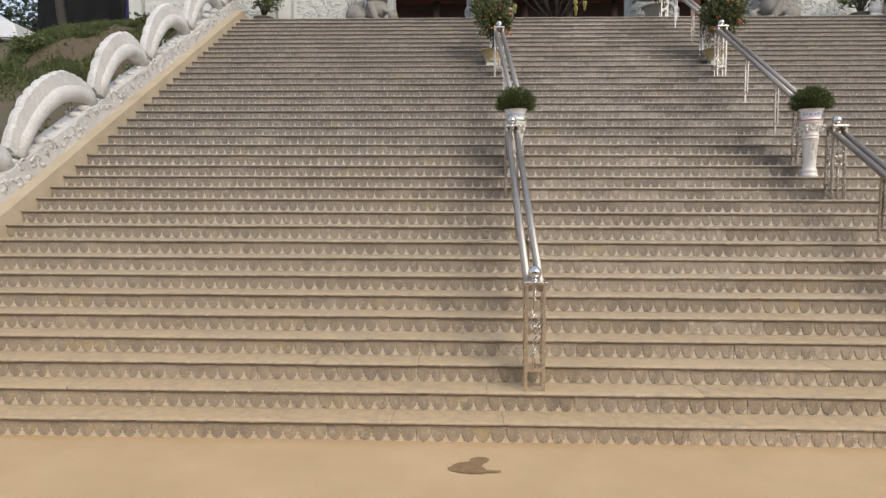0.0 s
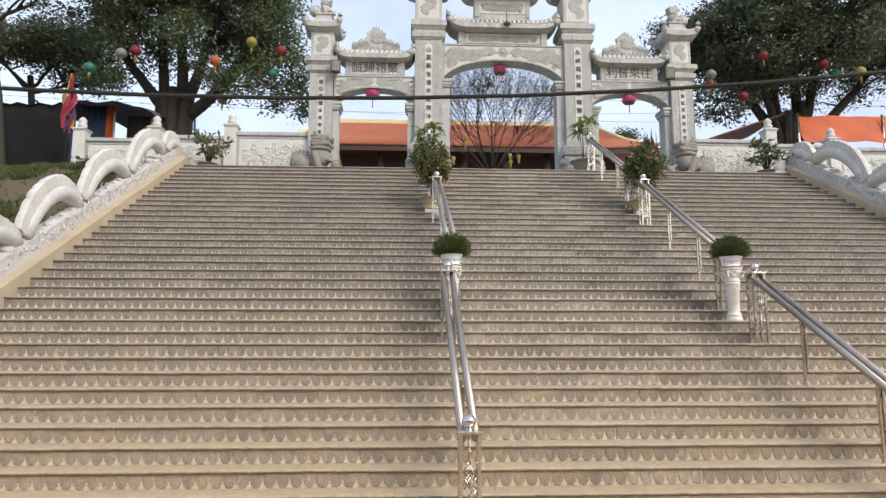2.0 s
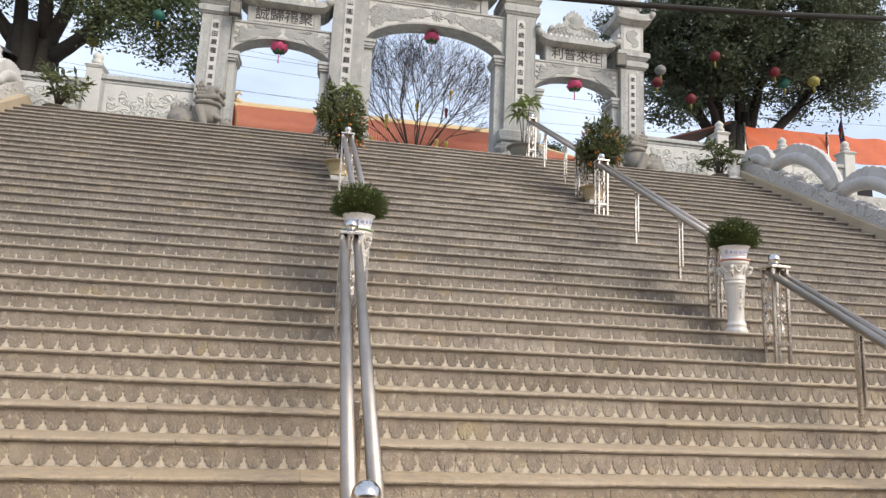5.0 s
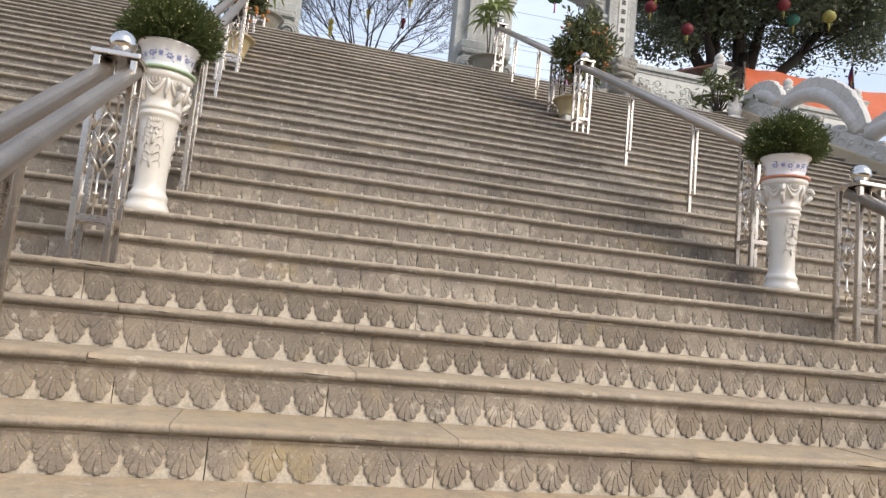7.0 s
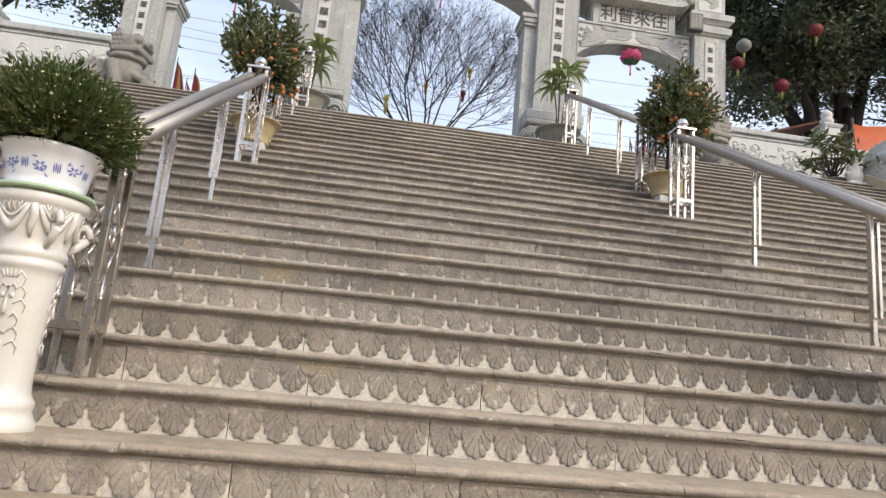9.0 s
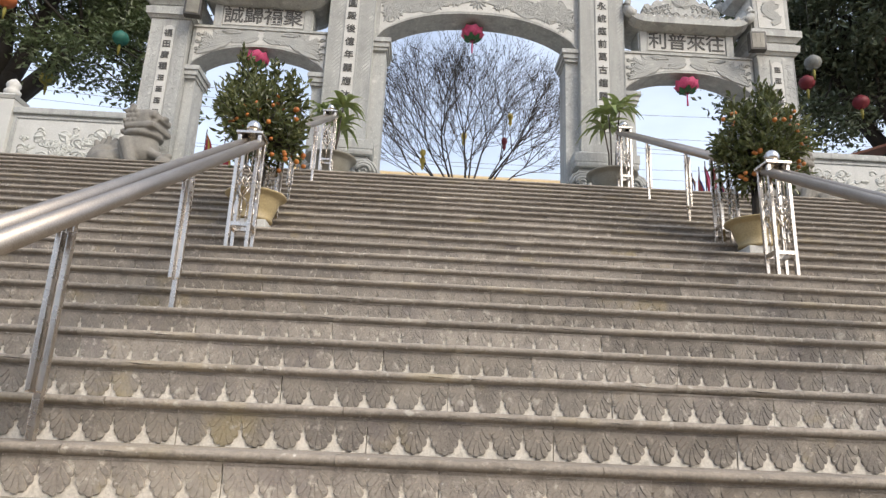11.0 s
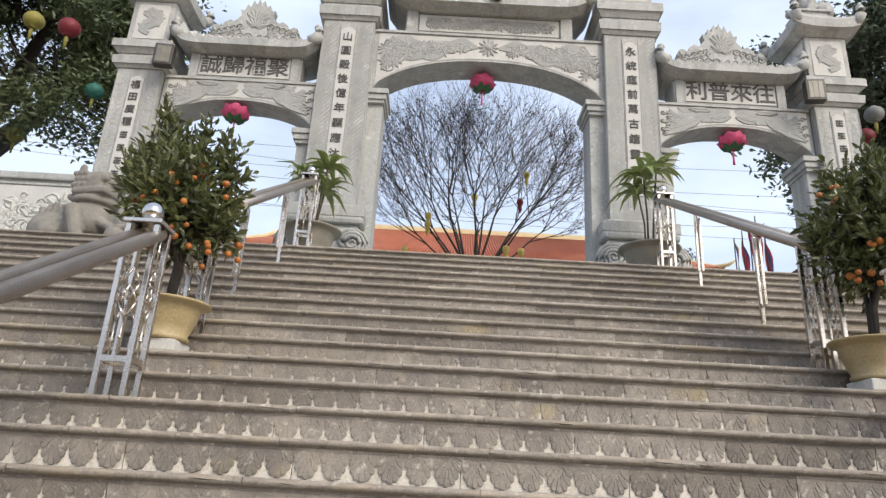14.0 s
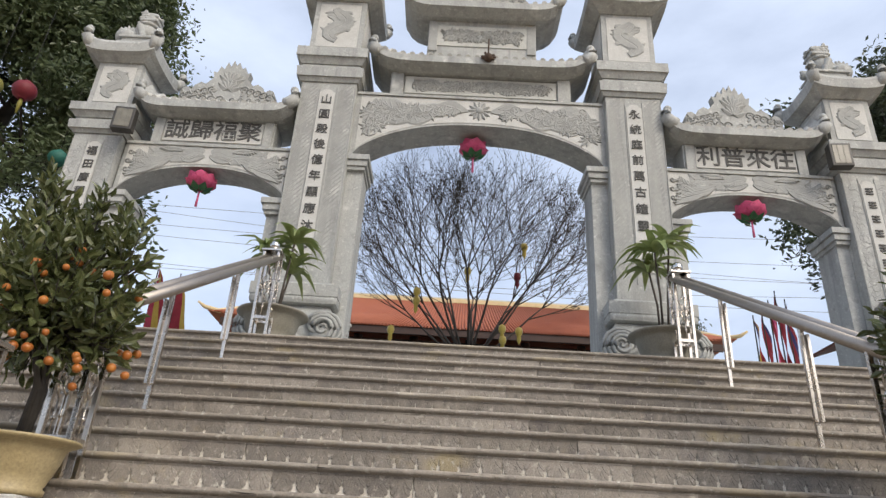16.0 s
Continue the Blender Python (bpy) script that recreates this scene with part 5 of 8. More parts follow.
def wall_panel(x0, x1, y, seed, h=1.16):
    th = thing("terrace_wall", ((x0 + x1) / 2, y, TOP), "pale stone terrace wall with a carved cloud panel", "wall", "terrace walls", "structure")
    w = x1 - x0
    bm = bmesh.new()
    box(bm, (0, 0, h / 2 - 0.01), (w, 0.16, h))
    part("slab", bm, M_STONE, th)
    bm = bmesh.new()
    box(bm, (0, 0, h + 0.03), (w, 0.26, 0.10), 0.02)
    part("coping", bm, M_STONE, th)
    bm = bmesh.new()
    box(bm, (0, -0.082, h * 0.5), (w - 0.16, 0.012, h - 0.22))
    part("panel_field", bm, M_PALE, th)
    bm = bmesh.new()
    rng = random.Random(seed)
    lo, hi = 0.15, h - 0.15
    for _ in range(int(52 * w)):
        r = rng.uniform(0.05, 0.13)
        u, v_ = rng.uniform(-w / 2 + 0.12 + r, w / 2 - 0.12 - r), rng.uniform(lo + r, hi - r)
        scroll_relief(bm, u, v_, r, rng.uniform(0.7, 1.3), rng.choice((-1, 1)), -0.084, 0.019)
        if rng.random() < 0.6:
            ball(bm, (u, -0.082, v_), r * 0.7, 1, scale=(1.3, 0.2, 0.8))
    for _ in range(int(9 * w)):
        leaf_relief(bm, rng.uniform(-w / 2 + 0.3, w / 2 - 0.3), rng.uniform(lo + 0.12, hi - 0.12), rng.uniform(0, 6.28), 0.16, 0.09, -0.09, 0.02)
    part("panel_carving", bm, M_PALECARVED, th)
    bm = bmesh.new()
    for a_, b_, c_, d_ in ((0, h - 0.075, w - 0.10, 0.03), (0, 0.09, w - 0.10, 0.03), (-w / 2 + 0.06, h / 2, 0.03, h - 0.20), (w / 2 - 0.06, h / 2, 0.03, h - 0.20)):
        box(bm, (a_, -0.085, b_), (c_, 0.024, d_), 0.005)
    part("panel_moulding", bm, M_STONE, th)


WY = 11.95
wall_panel(-5.30, -3.42, WY, 1)
bud_post(-5.45, WY)
wall_panel(-7.20, -5.60, WY, 2, 1.04)
bud_post(-7.35, WY, 1.27)
wall_panel(-9.05, -7.50, WY, 3, 0.94)
bud_post(-9.20, WY, 1.20)
wall_panel(6.60, 8.58, WY, 4)
bud_post(8.73, WY, 1.49)
wall_panel(8.88, 10.30, WY, 5, 1.06)
bud_post(10.45, WY, 1.26)
wall_panel(10.60, 12.10, WY, 6, 1.0)
bud_post(12.25, WY)


# ---- handrails ----
def lattice_post(parent, y, z, ball_on, w=0.165, d=0.165, h=0.84):
    """Four square uprights with cross bars, a diamond lattice and, at rail ends, a cap plate and a ball."""
    post = new("lattice_post")
    post.parent = parent
    post.matrix_basis = pose(0, y, z)
    for sx in (-1, 1):
        for sy in (-1, 1):
            bm = bmesh.new()
            box(bm, (sx * (w / 2 - 0.013), sy * (d / 2 - 0.013), h / 2), (0.026, 0.026, h), 0.003)
            part("upright", bm, M_STEEL, post)
    for s in (-1, 1):
        bm = bmesh.new()
        box(bm, (0, s * (d / 2 - 0.013), 0.17), (w - 0.05, 0.022, 0.028))
        part("cross_bar", bm, M_STEEL, post)
        bm = bmesh.new()
        box(bm, (s * (w / 2 - 0.013), 0, 0.17), (0.022, d - 0.05, 0.028))
        part("cross_bar", bm, M_STEEL, post)
    bm = bmesh.new()
    dia = [(0.045 * a, 0.085 * b + c) for c in (0.445, 0.535) for a, b in ((-1, 0), (0, 1), (1, 0), (0, -1))]
    for axis in (0, 1):
        for s in (-1, 1):
            off = s * ((d if axis == 0 else w) / 2 - 0.013)
            at = (lambda u, zz: (u, off, zz)) if axis == 0 else (lambda u, zz: (off, u, zz))
            for q in (0, 4):
                for e in range(4):
                    p0, p1 = dia[q + e], dia[q + (e + 1) % 4]
                    rod(bm, at(*p0), at(*p1), 0.0055, seg=5)
            for e0, e1 in ((0.185, 0.36), (0.62, h - 0.01)):
                rod(bm, at(0, e0), at(0, e1), 0.005, seg=5)
            for e in (0.27, 0.72):
                ball(bm, at(0, e), 0.013, 1)
    part("lattice", bm, M_STEEL, post)
    if ball_on:
        bm = bmesh.new()
        box(bm, (0, 0, 0.855), (0.19, 0.19, 0.022), 0.004)
        part("cap_plate", bm, M_STEEL, post)
        bm = bmesh.new()
        ball(bm, (0, 0, 0.930), 0.055, 3)
        rod(bm, (0, 0, 0.86), (0, 0, 0.892), 0.034, 0.022, 12)
        part("ball", bm, M_BALL, post)
    return post


def rail_leg(parent, y, z, h):
    leg = new("leg")
    leg.parent = parent
    leg.matrix_basis = pose(0, y, z)
    bm = bmesh.new()
    box(bm, (0, 0.012, h / 2), (0.026, 0.028, h), 0.003)
    part("inner_bar", bm, M_STEEL, leg)
    for s in (-1, 1):
        bm = bmesh.new()
        box(bm, (s * 0.019, -0.016, 0.15 + (h - 0.22) / 2), (0.020, 0.024, h - 0.22), 0.003)
        part("outer_bar", bm, M_STEEL, leg)
    return leg


def handrail(x_low, x_high, n0, n1, legs, ball_low, ball_high, group):
    ya, za = step(n0, 0.125)
    yb, zb = step(n1, 0.125)
    th = thing("handrail", (x_high, 0, 0), "stainless steel twin-tube handrail with lattice end posts", "handrail", group)
    sl = R / T

    def rz(y):
        return zb + 0.81 + (y - yb) * sl

    def rx(y):
        return (x_low - x_high) * (yb - y) / (yb - ya)
    for yy, zz, on in ((ya, za, ball_low), (yb, zb, ball_high)):
        lattice_post(th, yy, zz, on).matrix_basis = pose(rx(yy), yy, zz)
    for n in legs:
        yl, zl = step(n, 0.06)
        rail_leg(th, yl, zl, rz(yl) - zl - 0.02).matrix_basis = pose(rx(yl), yl, zl)
    for s in (-1, 1):
        bm = bmesh.new()
        y_lo = ya - (0.14 if not ball_low else 0.0)
        y_hi = yb + 0.02
        tube(bm, [(rx(y_lo) + s * 0.052, y_lo, rz(y_lo)), (rx(y_hi) + s * 0.052, y_hi, rz(y_hi))], 0.034, 14)
        part("tube_rail", bm, M_TUBE, th)
    return th


for flights in (((-0.40, -0.40), (-0.275, -0.375), (-0.42, -0.42)), ((3.405, 3.405), (3.40, 3.475), (3.50, 3.52))):
    handrail(*flights[0], 2, 12, (5, 9), True, True, "stair handrails")
    handrail(*flights[1], 15, 26, (18, 22), False, True, "stair handrails")
    handrail(*flights[2], 29, 39, (32, 36), False, True, "stair handrails")


# ---- planters on pedestals ----
def leafy_dome(rng, count, rx, ry, rz, cz):
    out = []
    while len(out) < count:
        v = rng.normal(size=3)
        v /= np.linalg.norm(v)
        if v[2] < -0.45:
            continue
        lump = 1 + 0.10 * noise.noise(Vector(v * 2.6)) + 0.05 * noise.noise(Vector(v * 7.0))
        q = v * rng.uniform(0.55, 1.02) ** 0.4 * lump
        out.append((q[0] * rx, q[1] * ry, cz + q[2] * rz))
    return out


def pedestal_planter(x, n, band, colour):
    y, z = step(n, 0.105)
    z -= 0.016
    pot_scale = (0.92, 0.92, 0.68)
    ped = thing("flower_pedestal", (x, y, z), "white ceramic pedestal with moulded swags and a mask", "pedestal", "flower pedestals")
    bm = bmesh.new()
    lathe(bm, [(0.108, 0.0), (0.116, 0.006), (0.117, 0.030), (0.108, 0.042), (0.098, 0.062), (0.102, 0.070), (0.102, 0.086), (0.094, 0.093), (0.086, 0.108), (0.083, 0.14), (0.084, 0.20), (0.088, 0.27), (0.094, 0.34), (0.100, 0.40),
               (0.102, 0.425), (0.110, 0.430), (0.111, 0.444), (0.103, 0.449), (0.103, 0.456), (0.110, 0.461), (0.111, 0.474), (0.105, 0.481), (0.110, 0.51), (0.122, 0.555), (0.136, 0.592), (0.147, 0.598), (0.149, 0.618), (0.142, 0.626), (0.05, 0.626)], 40)
    part("body", bm, M_CERAMIC, ped)

    def radius(zz):
        return 0.105 + (zz - 0.481) * 0.27 if zz > 0.481 else 0.083 + max(0.0, zz - 0.14) * 0.068
    ped.scale = (0.90, 0.90, 1.13)
    for i in range(6):
        a = 2 * math.pi * i / 6 + 0.3
        def on(b, zz, lift=0.001):
            rr = radius(zz) + lift
            return (rr * math.cos(a + b), rr * math.sin(a + b), zz)
        bm = bmesh.new()
        tube(bm, [on(-0.42 + u * 0.105, 0.588 - 0.062 * math.sin(math.pi * u / 8)) for u in range(9)], [0.005, 0.008, 0.010, 0.011, 0.012, 0.011, 0.010, 0.008, 0.005], 7)
        tube(bm, [on(-0.36 + u * 0.09, 0.588 - 0.034 * math.sin(math.pi * u / 8)) for u in range(9)], 0.0045, 5)
        tube(bm, [on(0.52, 0.592), on(0.56, 0.562), on(0.50, 0.535), on(0.53, 0.505)], [0.011, 0.014, 0.012, 0.004], 7)
        for j in range(4):
            for e in (-1, 1):
                tube(bm, [on(-0.22 + j * 0.14 - e * 0.05, 0.565), on(-0.22 + j * 0.14 + e * 0.05, 0.592)], 0.0025, 4)
        part("swag_relief", bm, M_CERAMIC, ped)
    for f_ in range(4):
        bm = bmesh.new()
        a0 = -math.pi / 4 + f_ * math.pi / 2
        ring = [(0.150 + 0.030 * math.cos(u * 0.62) * (1 - u / 14), 0.545 + 0.034 * math.sin(u * 0.62) * (1 - u / 14)) for u in range(12)]
        tube(bm, [(rr * math.cos(a0), rr * math.sin(a0), zz) for rr, zz in ring], [0.013 - 0.0006 * u for u in range(12)], 7)
        tube(bm, [(0.110 * math.cos(a0), 0.110 * math.sin(a0), 0.49), (0.138 * math.cos(a0), 0.138 * math.sin(a0), 0.51), (0.172 * math.cos(a0), 0.172 * math.sin(a0), 0.535)], [0.010, 0.014, 0.012], 7)
        part("volute", bm, M_CERAMIC, ped)
    for f_ in range(3):
        bm = bmesh.new()
        a0 = -math.pi / 2 + f_ * 2.094
        def on2(b, zz, lift=0.0):
            rr = radius(zz) + lift
            return (rr * math.cos(a0 + b), rr * math.sin(a0 + b), zz)
        for s in (-1, 1):
            for j in range(6):
                b = 0.30 + 0.07 * (j % 3)
                zz = 0.41 - 0.035 * j
                tube(bm, [on2(s * 0.20, zz - 0.01, -0.0015), on2(s * b, zz + 0.004), on2(s * (b + 0.16), zz - 0.012), on2(s * (b + 0.12), zz - 0.03)], [0.002, 0.003, 0.0025, 0.0015], 5)
            tube(bm, [on2(s * 0.02, 0.262), on2(s * 0.12, 0.256), on2(s * 0.20, 0.272)], [0.0025, 0.004, 0.002], 5)
            tube(bm, [on2(s * 0.06, 0.372), on2(s * 0.16, 0.382), on2(s * 0.25, 0.368)], [0.0025, 0.004, 0.002], 5)
            ball(bm, on2(s * 0.15, 0.352, -0.003), 0.009, 1)
        tube(bm, [on2(0, 0.375), on2(0, 0.33, 0.002), on2(0, 0.305, 0.005)], [0.003, 0.006, 0.008], 7)
        tube(bm, [on2(-0.09, 0.235), on2(0, 0.205), on2(0.09, 0.235)], [0.004, 0.008, 0.004], 6)
        for j in range(-2, 3):
            tube(bm, [on2(j * 0.09, 0.398), on2(j * 0.14, 0.418)], [0.004, 0.002], 5)
        part("mask_relief", bm, M_CERAMIC, ped)
    pot = thing("porcelain_pot", (x, y, z + 0.706), f"blue and white porcelain flowerpot with a {colour} band", "flowerpot", "flowerpots on pedestals")
    pot.scale = pot_scale
    bm = bmesh.new()
    lathe(bm, [(0.10, 0.0), (0.130, 0.004), (0.132, 0.030), (0.118, 0.036), (0.126, 0.07), (0.136, 0.14), (0.144, 0.185), (0.160, 0.205), (0.162, 0.22), (0.150, 0.22), (0.136, 0.20), (0.02, 0.19)], 40)
    part("bowl", bm, M_PORCELAIN, pot)
    bm = bmesh.new()
    lathe(bm, [(0.125, 0.003), (0.156, 0.006), (0.158, 0.024), (0.125, 0.030)], 40)
    part("band", bm, band, pot, colour + " glazed band")
    rng = random.Random(int(abs(x) * 10))

    def flake(bm, a, zz, wa, wz, tilt=0.0):
        """A small painted mark lying on the curved wall of the bowl."""
        pts = []
        for i in range(7):
            b = 2 * math.pi * i / 7
            u, v_ = wa * math.cos(b), wz * math.sin(b)
            u, v_ = u * math.cos(tilt) - v_ * math.sin(tilt), u * math.sin(tilt) + v_ * math.cos(tilt)
            z1 = zz + v_
            rr = 0.1195 + (z1 - 0.036) * 0.17 + 0.0022
            pts.append(bm.verts.new((rr * math.cos(a + u / rr), rr * math.sin(a + u / rr), z1)))
        bm.faces.new(pts)
    for a0 in (-2.75, -2.05, -1.35, -0.6, 0.4, 1.4, 2.4):
        bm = bmesh.new()
        zc = rng.uniform(0.10, 0.125)
        for j in range(6):
            b = j * 1.05
            flake(bm, a0 + 0.10 * math.cos(b), zc + 0.014 * math.sin(b), 0.0085, 0.0045, b)
        for j in range(5):
            flake(bm, a0 + rng.uniform(-0.22, 0.22), zc + rng.uniform(-0.045, 0.04), 0.010, 0.0028, rng.uniform(-1.5, 1.5))
        for j in range(4):
            flake(bm, a0 + 0.30 + 0.045 * j, zc + 0.004 * (j % 2), 0.0022, 0.022, 0.06)
        part("painted_flower", bm, M_BLUE, pot, "cobalt painted flower and strokes", fix=False)
    bm = bmesh.new()
    lathe(bm, [(0.138, 0.185), (0.136, 0.20), (0.02, 0.206)], 20)
    part("soil", bm, M_SOIL, pot)
    nrng = np.random.default_rng(int(abs(x) * 10) + 3)
    bush = thing("flowering_bush", (x, y, z + 0.835), "dense rounded green bush with small yellow buds", "bush", "bushes in flowerpots")
    tips_ = leafy_dome(nrng, 1500, 0.246, 0.244, 0.195, 0.105)
    shoots = []
    for t_ in tips_:
        t_ = np.array(t_) * nrng.uniform(0.93, 1.06)
        shoots.append((np.array([0, 0, 0.03]) + (t_ - np.array([0, 0, 0.03])) * 0.55 + nrng.normal(size=3) * 0.012, t_))
    part("foliage", spray_mesh("foliage", shoots, 0.0105, 0.026, M_BUSHLEAF, nrng, 0.30, 0.9, 0.0), None, bush)
    bm = bmesh.new()
    for _ in range(26):
        a, r = rng.uniform(0, 6.28), rng.uniform(0.0, 0.06)
        p0 = Vector((r * math.cos(a), r * math.sin(a), 0.0))
        p1 = Vector((0.13 * math.cos(a) * rng.uniform(0.3, 1), 0.13 * math.sin(a), rng.uniform(0.08, 0.18)))
        rod(bm, p0, p1, 0.006, 0.003, 4)
    part("stem_cluster", bm, M_TWIG, bush)
    vs = [v for v in leafy_dome(nrng, 620, 0.245, 0.243, 0.195, 0.105) if v[2] > 0.05]
    bud_ = part("bud_scatter", leaves_mesh("buds", vs, 0.0095, M_BUD, nrng, 0, 0.9, 1.0), None, bush)
    bud_["kind"] = "stuff"


pedestal_planter(-0.32, 14, M_GREENBAND, "green")
pedestal_planter(3.375, 14, M_REDBAND, "salmon")


# ---- kumquat trees ----
def bowl_pot(x, y, z, r, h, mat, label, group, name="clay_pot"):
    th = thing(name, (x, y, z), label, "flowerpot", group)
    bm = bmesh.new()
    lathe(bm, [(r * 0.56, 0), (r * 0.62, h * 0.03), (r * 0.63, h * 0.10), (r * 0.58, h * 0.15), (r * 0.68, h * 0.38), (r * 0.76, h * 0.62), (r * 0.80, h * 0.80), (r * 0.84, h * 0.87), (r * 0.97, h * 0.92), (r * 1.03, h * 0.96), (r * 1.02, h), (r * 0.86, h), (r * 0.74, h * 0.82), (0.02, h * 0.80)], 32)
    part("bowl", bm, mat, th)
    bm = bmesh.new()
    lathe(bm, [(r * 0.74, h * 0.78), (r * 0.72, h * 0.86), (0.02, h * 0.90)], 20)
    part("soil", bm, M_SOIL, th)
    return th


def kumquat(x, n, seed, lean, fruits, clumps, band):
    rng = random.Random(seed)
    nr = np.random.default_rng(seed)
    y, z = step(n, 0.0)
    y += 0.14
    bm = bmesh.new()
    box(bm, (0, 0, 0.033), (0.25, 0.24, 0.066), 0.008)
    single("stone_block", bm, M_PALE, "rough pale stone block under the flowerpot", "block", "blocks under flowerpots", at=(x, y + 0.0, z))
    bowl_pot(x, y, z + 0.066, 0.235, 0.225, M_POT, "wide yellow-brown clay flowerpot on a stone block", "clay flowerpots")
    tree = thing("kumquat_tree", (x, y, z + 0.27), "kumquat tree with glossy leaves and orange fruit in a clay pot", "tree", "kumquat trees")
    for i in range(7):
        a = i * 0.9 + rng.uniform(-0.3, 0.3)
        pts, rad = [], []
        top = Vector((lean + 0.18 * math.cos(a), 0.18 * math.sin(a), rng.uniform(0.60, 0.95)))
        for j in range(6):
            u = j / 5
            if j == 0:
                p = Vector((0.014 * math.cos(a), 0.014 * math.sin(a), -0.06))
            elif j == 1:
                p = Vector((0.02 + 0.018 * math.cos(a), 0.018 * math.sin(a), 0.22))
            else:
                p = Vector((0.02, 0, 0.22)).lerp(top, (u - 0.2) / 0.8) + Vector((0.03 * math.sin(j * 2 + i), 0.03 * math.cos(j * 1.7 + i), 0))
            pts.append(p)
            rad.append(0.017 * (1 - 0.7 * u))
        bm = bmesh.new()
        tube(bm, pts, rad, 6)
        part("stem", bm, M_BARK, tree)
    shoots = []
    hub = np.array([lean * 0.6, 0.0, 0.50])
    for ox, oy, oz, rx, ry, rz, count in clumps:
        mid = np.array([lean + ox, oy, oz])
        for i in range(count):
            v = nr.normal(size=3)
            v /= np.linalg.norm(v)
            if v[2] < -0.55 and oz > 0.8:
                continue
            lump = 1.0 + 0.30 * noise.noise(Vector(v * 2.3) + Vector((seed + ox, oz, 0))) + 0.10 * nr.normal()
            tip = mid + v * np.array([rx, ry, rz]) * min(lump, 1.28) + np.array([0, 0, 0.04])
            root = mid + (tip - mid) * nr.uniform(0.15, 0.5) - np.array([0, 0, 0.07])
            shoots.append((root, tip))
    part("foliage", spray_mesh("foliage", shoots, 0.0215, 0.072, M_KUMLEAF, nr, 0.42, 0.35, 0.0), None, tree)
    bm = bmesh.new()
    for a, b in shoots[::2]:
        tube(bm, [tuple(hub), tuple(a), tuple(b)], [0.005, 0.004, 0.002], 4)
    part("twig_crown", bm, M_BARK, tree)
    bm0 = bmesh.new()
    ball(bm0, (0, 0, 0), 0.024, 2)
    fm = mesh_of("fruit", bm0, M_FRUIT)
    cx_, cz_, rx, rz = band
    for i in range(fruits):
        a = rng.uniform(-2.9, -0.2) if i % 4 else rng.uniform(0.0, 3.1)
        u = rng.uniform(-0.95, 0.95)
        e = math.sqrt(1 - u * u)
        for j in range(rng.choice((1, 1, 2, 3))):
            ob = part("fruit", fm, None, tree)
            k = rng.uniform(0.86, 1.0)
            ob.matrix_basis = pose(lean + cx_ + rx * k * e * math.cos(a) + rng.gauss(0, 0.025), 0.35 * k * e * math.sin(a) + rng.gauss(0, 0.02), cz_ + rz * k * u + rng.gauss(0, 0.025)) @ Matrix.Scale(rng.uniform(0.62, 0.96), 4)
    return tree


kumquat(-0.45, 28, 4, -0.055, 23, ((0.02, 0.0, 0.62, 0.32, 0.33, 0.35, 200), (-0.15, 0.0, 1.02, 0.11, 0.13, 0.17, 36), (-0.17, 0.0, 1.19, 0.05, 0.05, 0.10, 9), (0.02, 0.02, 0.98, 0.10, 0.12, 0.13, 22),
                                   (0.09, 0.0, 1.10, 0.04, 0.05, 0.09, 7), (0.30, -0.02, 0.86, 0.10, 0.13, 0.15, 26), (0.22, 0.0, 1.02, 0.03, 0.04, 0.08, 6), (0.28, 0.0, 0.52, 0.12, 0.16, 0.19, 38), (-0.25, 0.0, 0.80, 0.12, 0.16, 0.18, 36)), (0.13, 0.53, 0.33, 0.30))
kumquat(3.61, 28, 8, 0.11, 22, ((0.0, 0.0, 0.64, 0.35, 0.35, 0.37, 230), (0.06, 0.0, 1.02, 0.15, 0.16, 0.15, 40), (-0.16, 0.0, 0.98, 0.12, 0.14, 0.15, 32), (0.04, 0.0, 1.18, 0.06, 0.06, 0.09, 12),
                                (0.26, 0.0, 0.84, 0.13, 0.15, 0.18, 36), (-0.27, 0.0, 0.60, 0.12, 0.15, 0.2, 36)), (-0.02, 0.66, 0.36, 0.42))


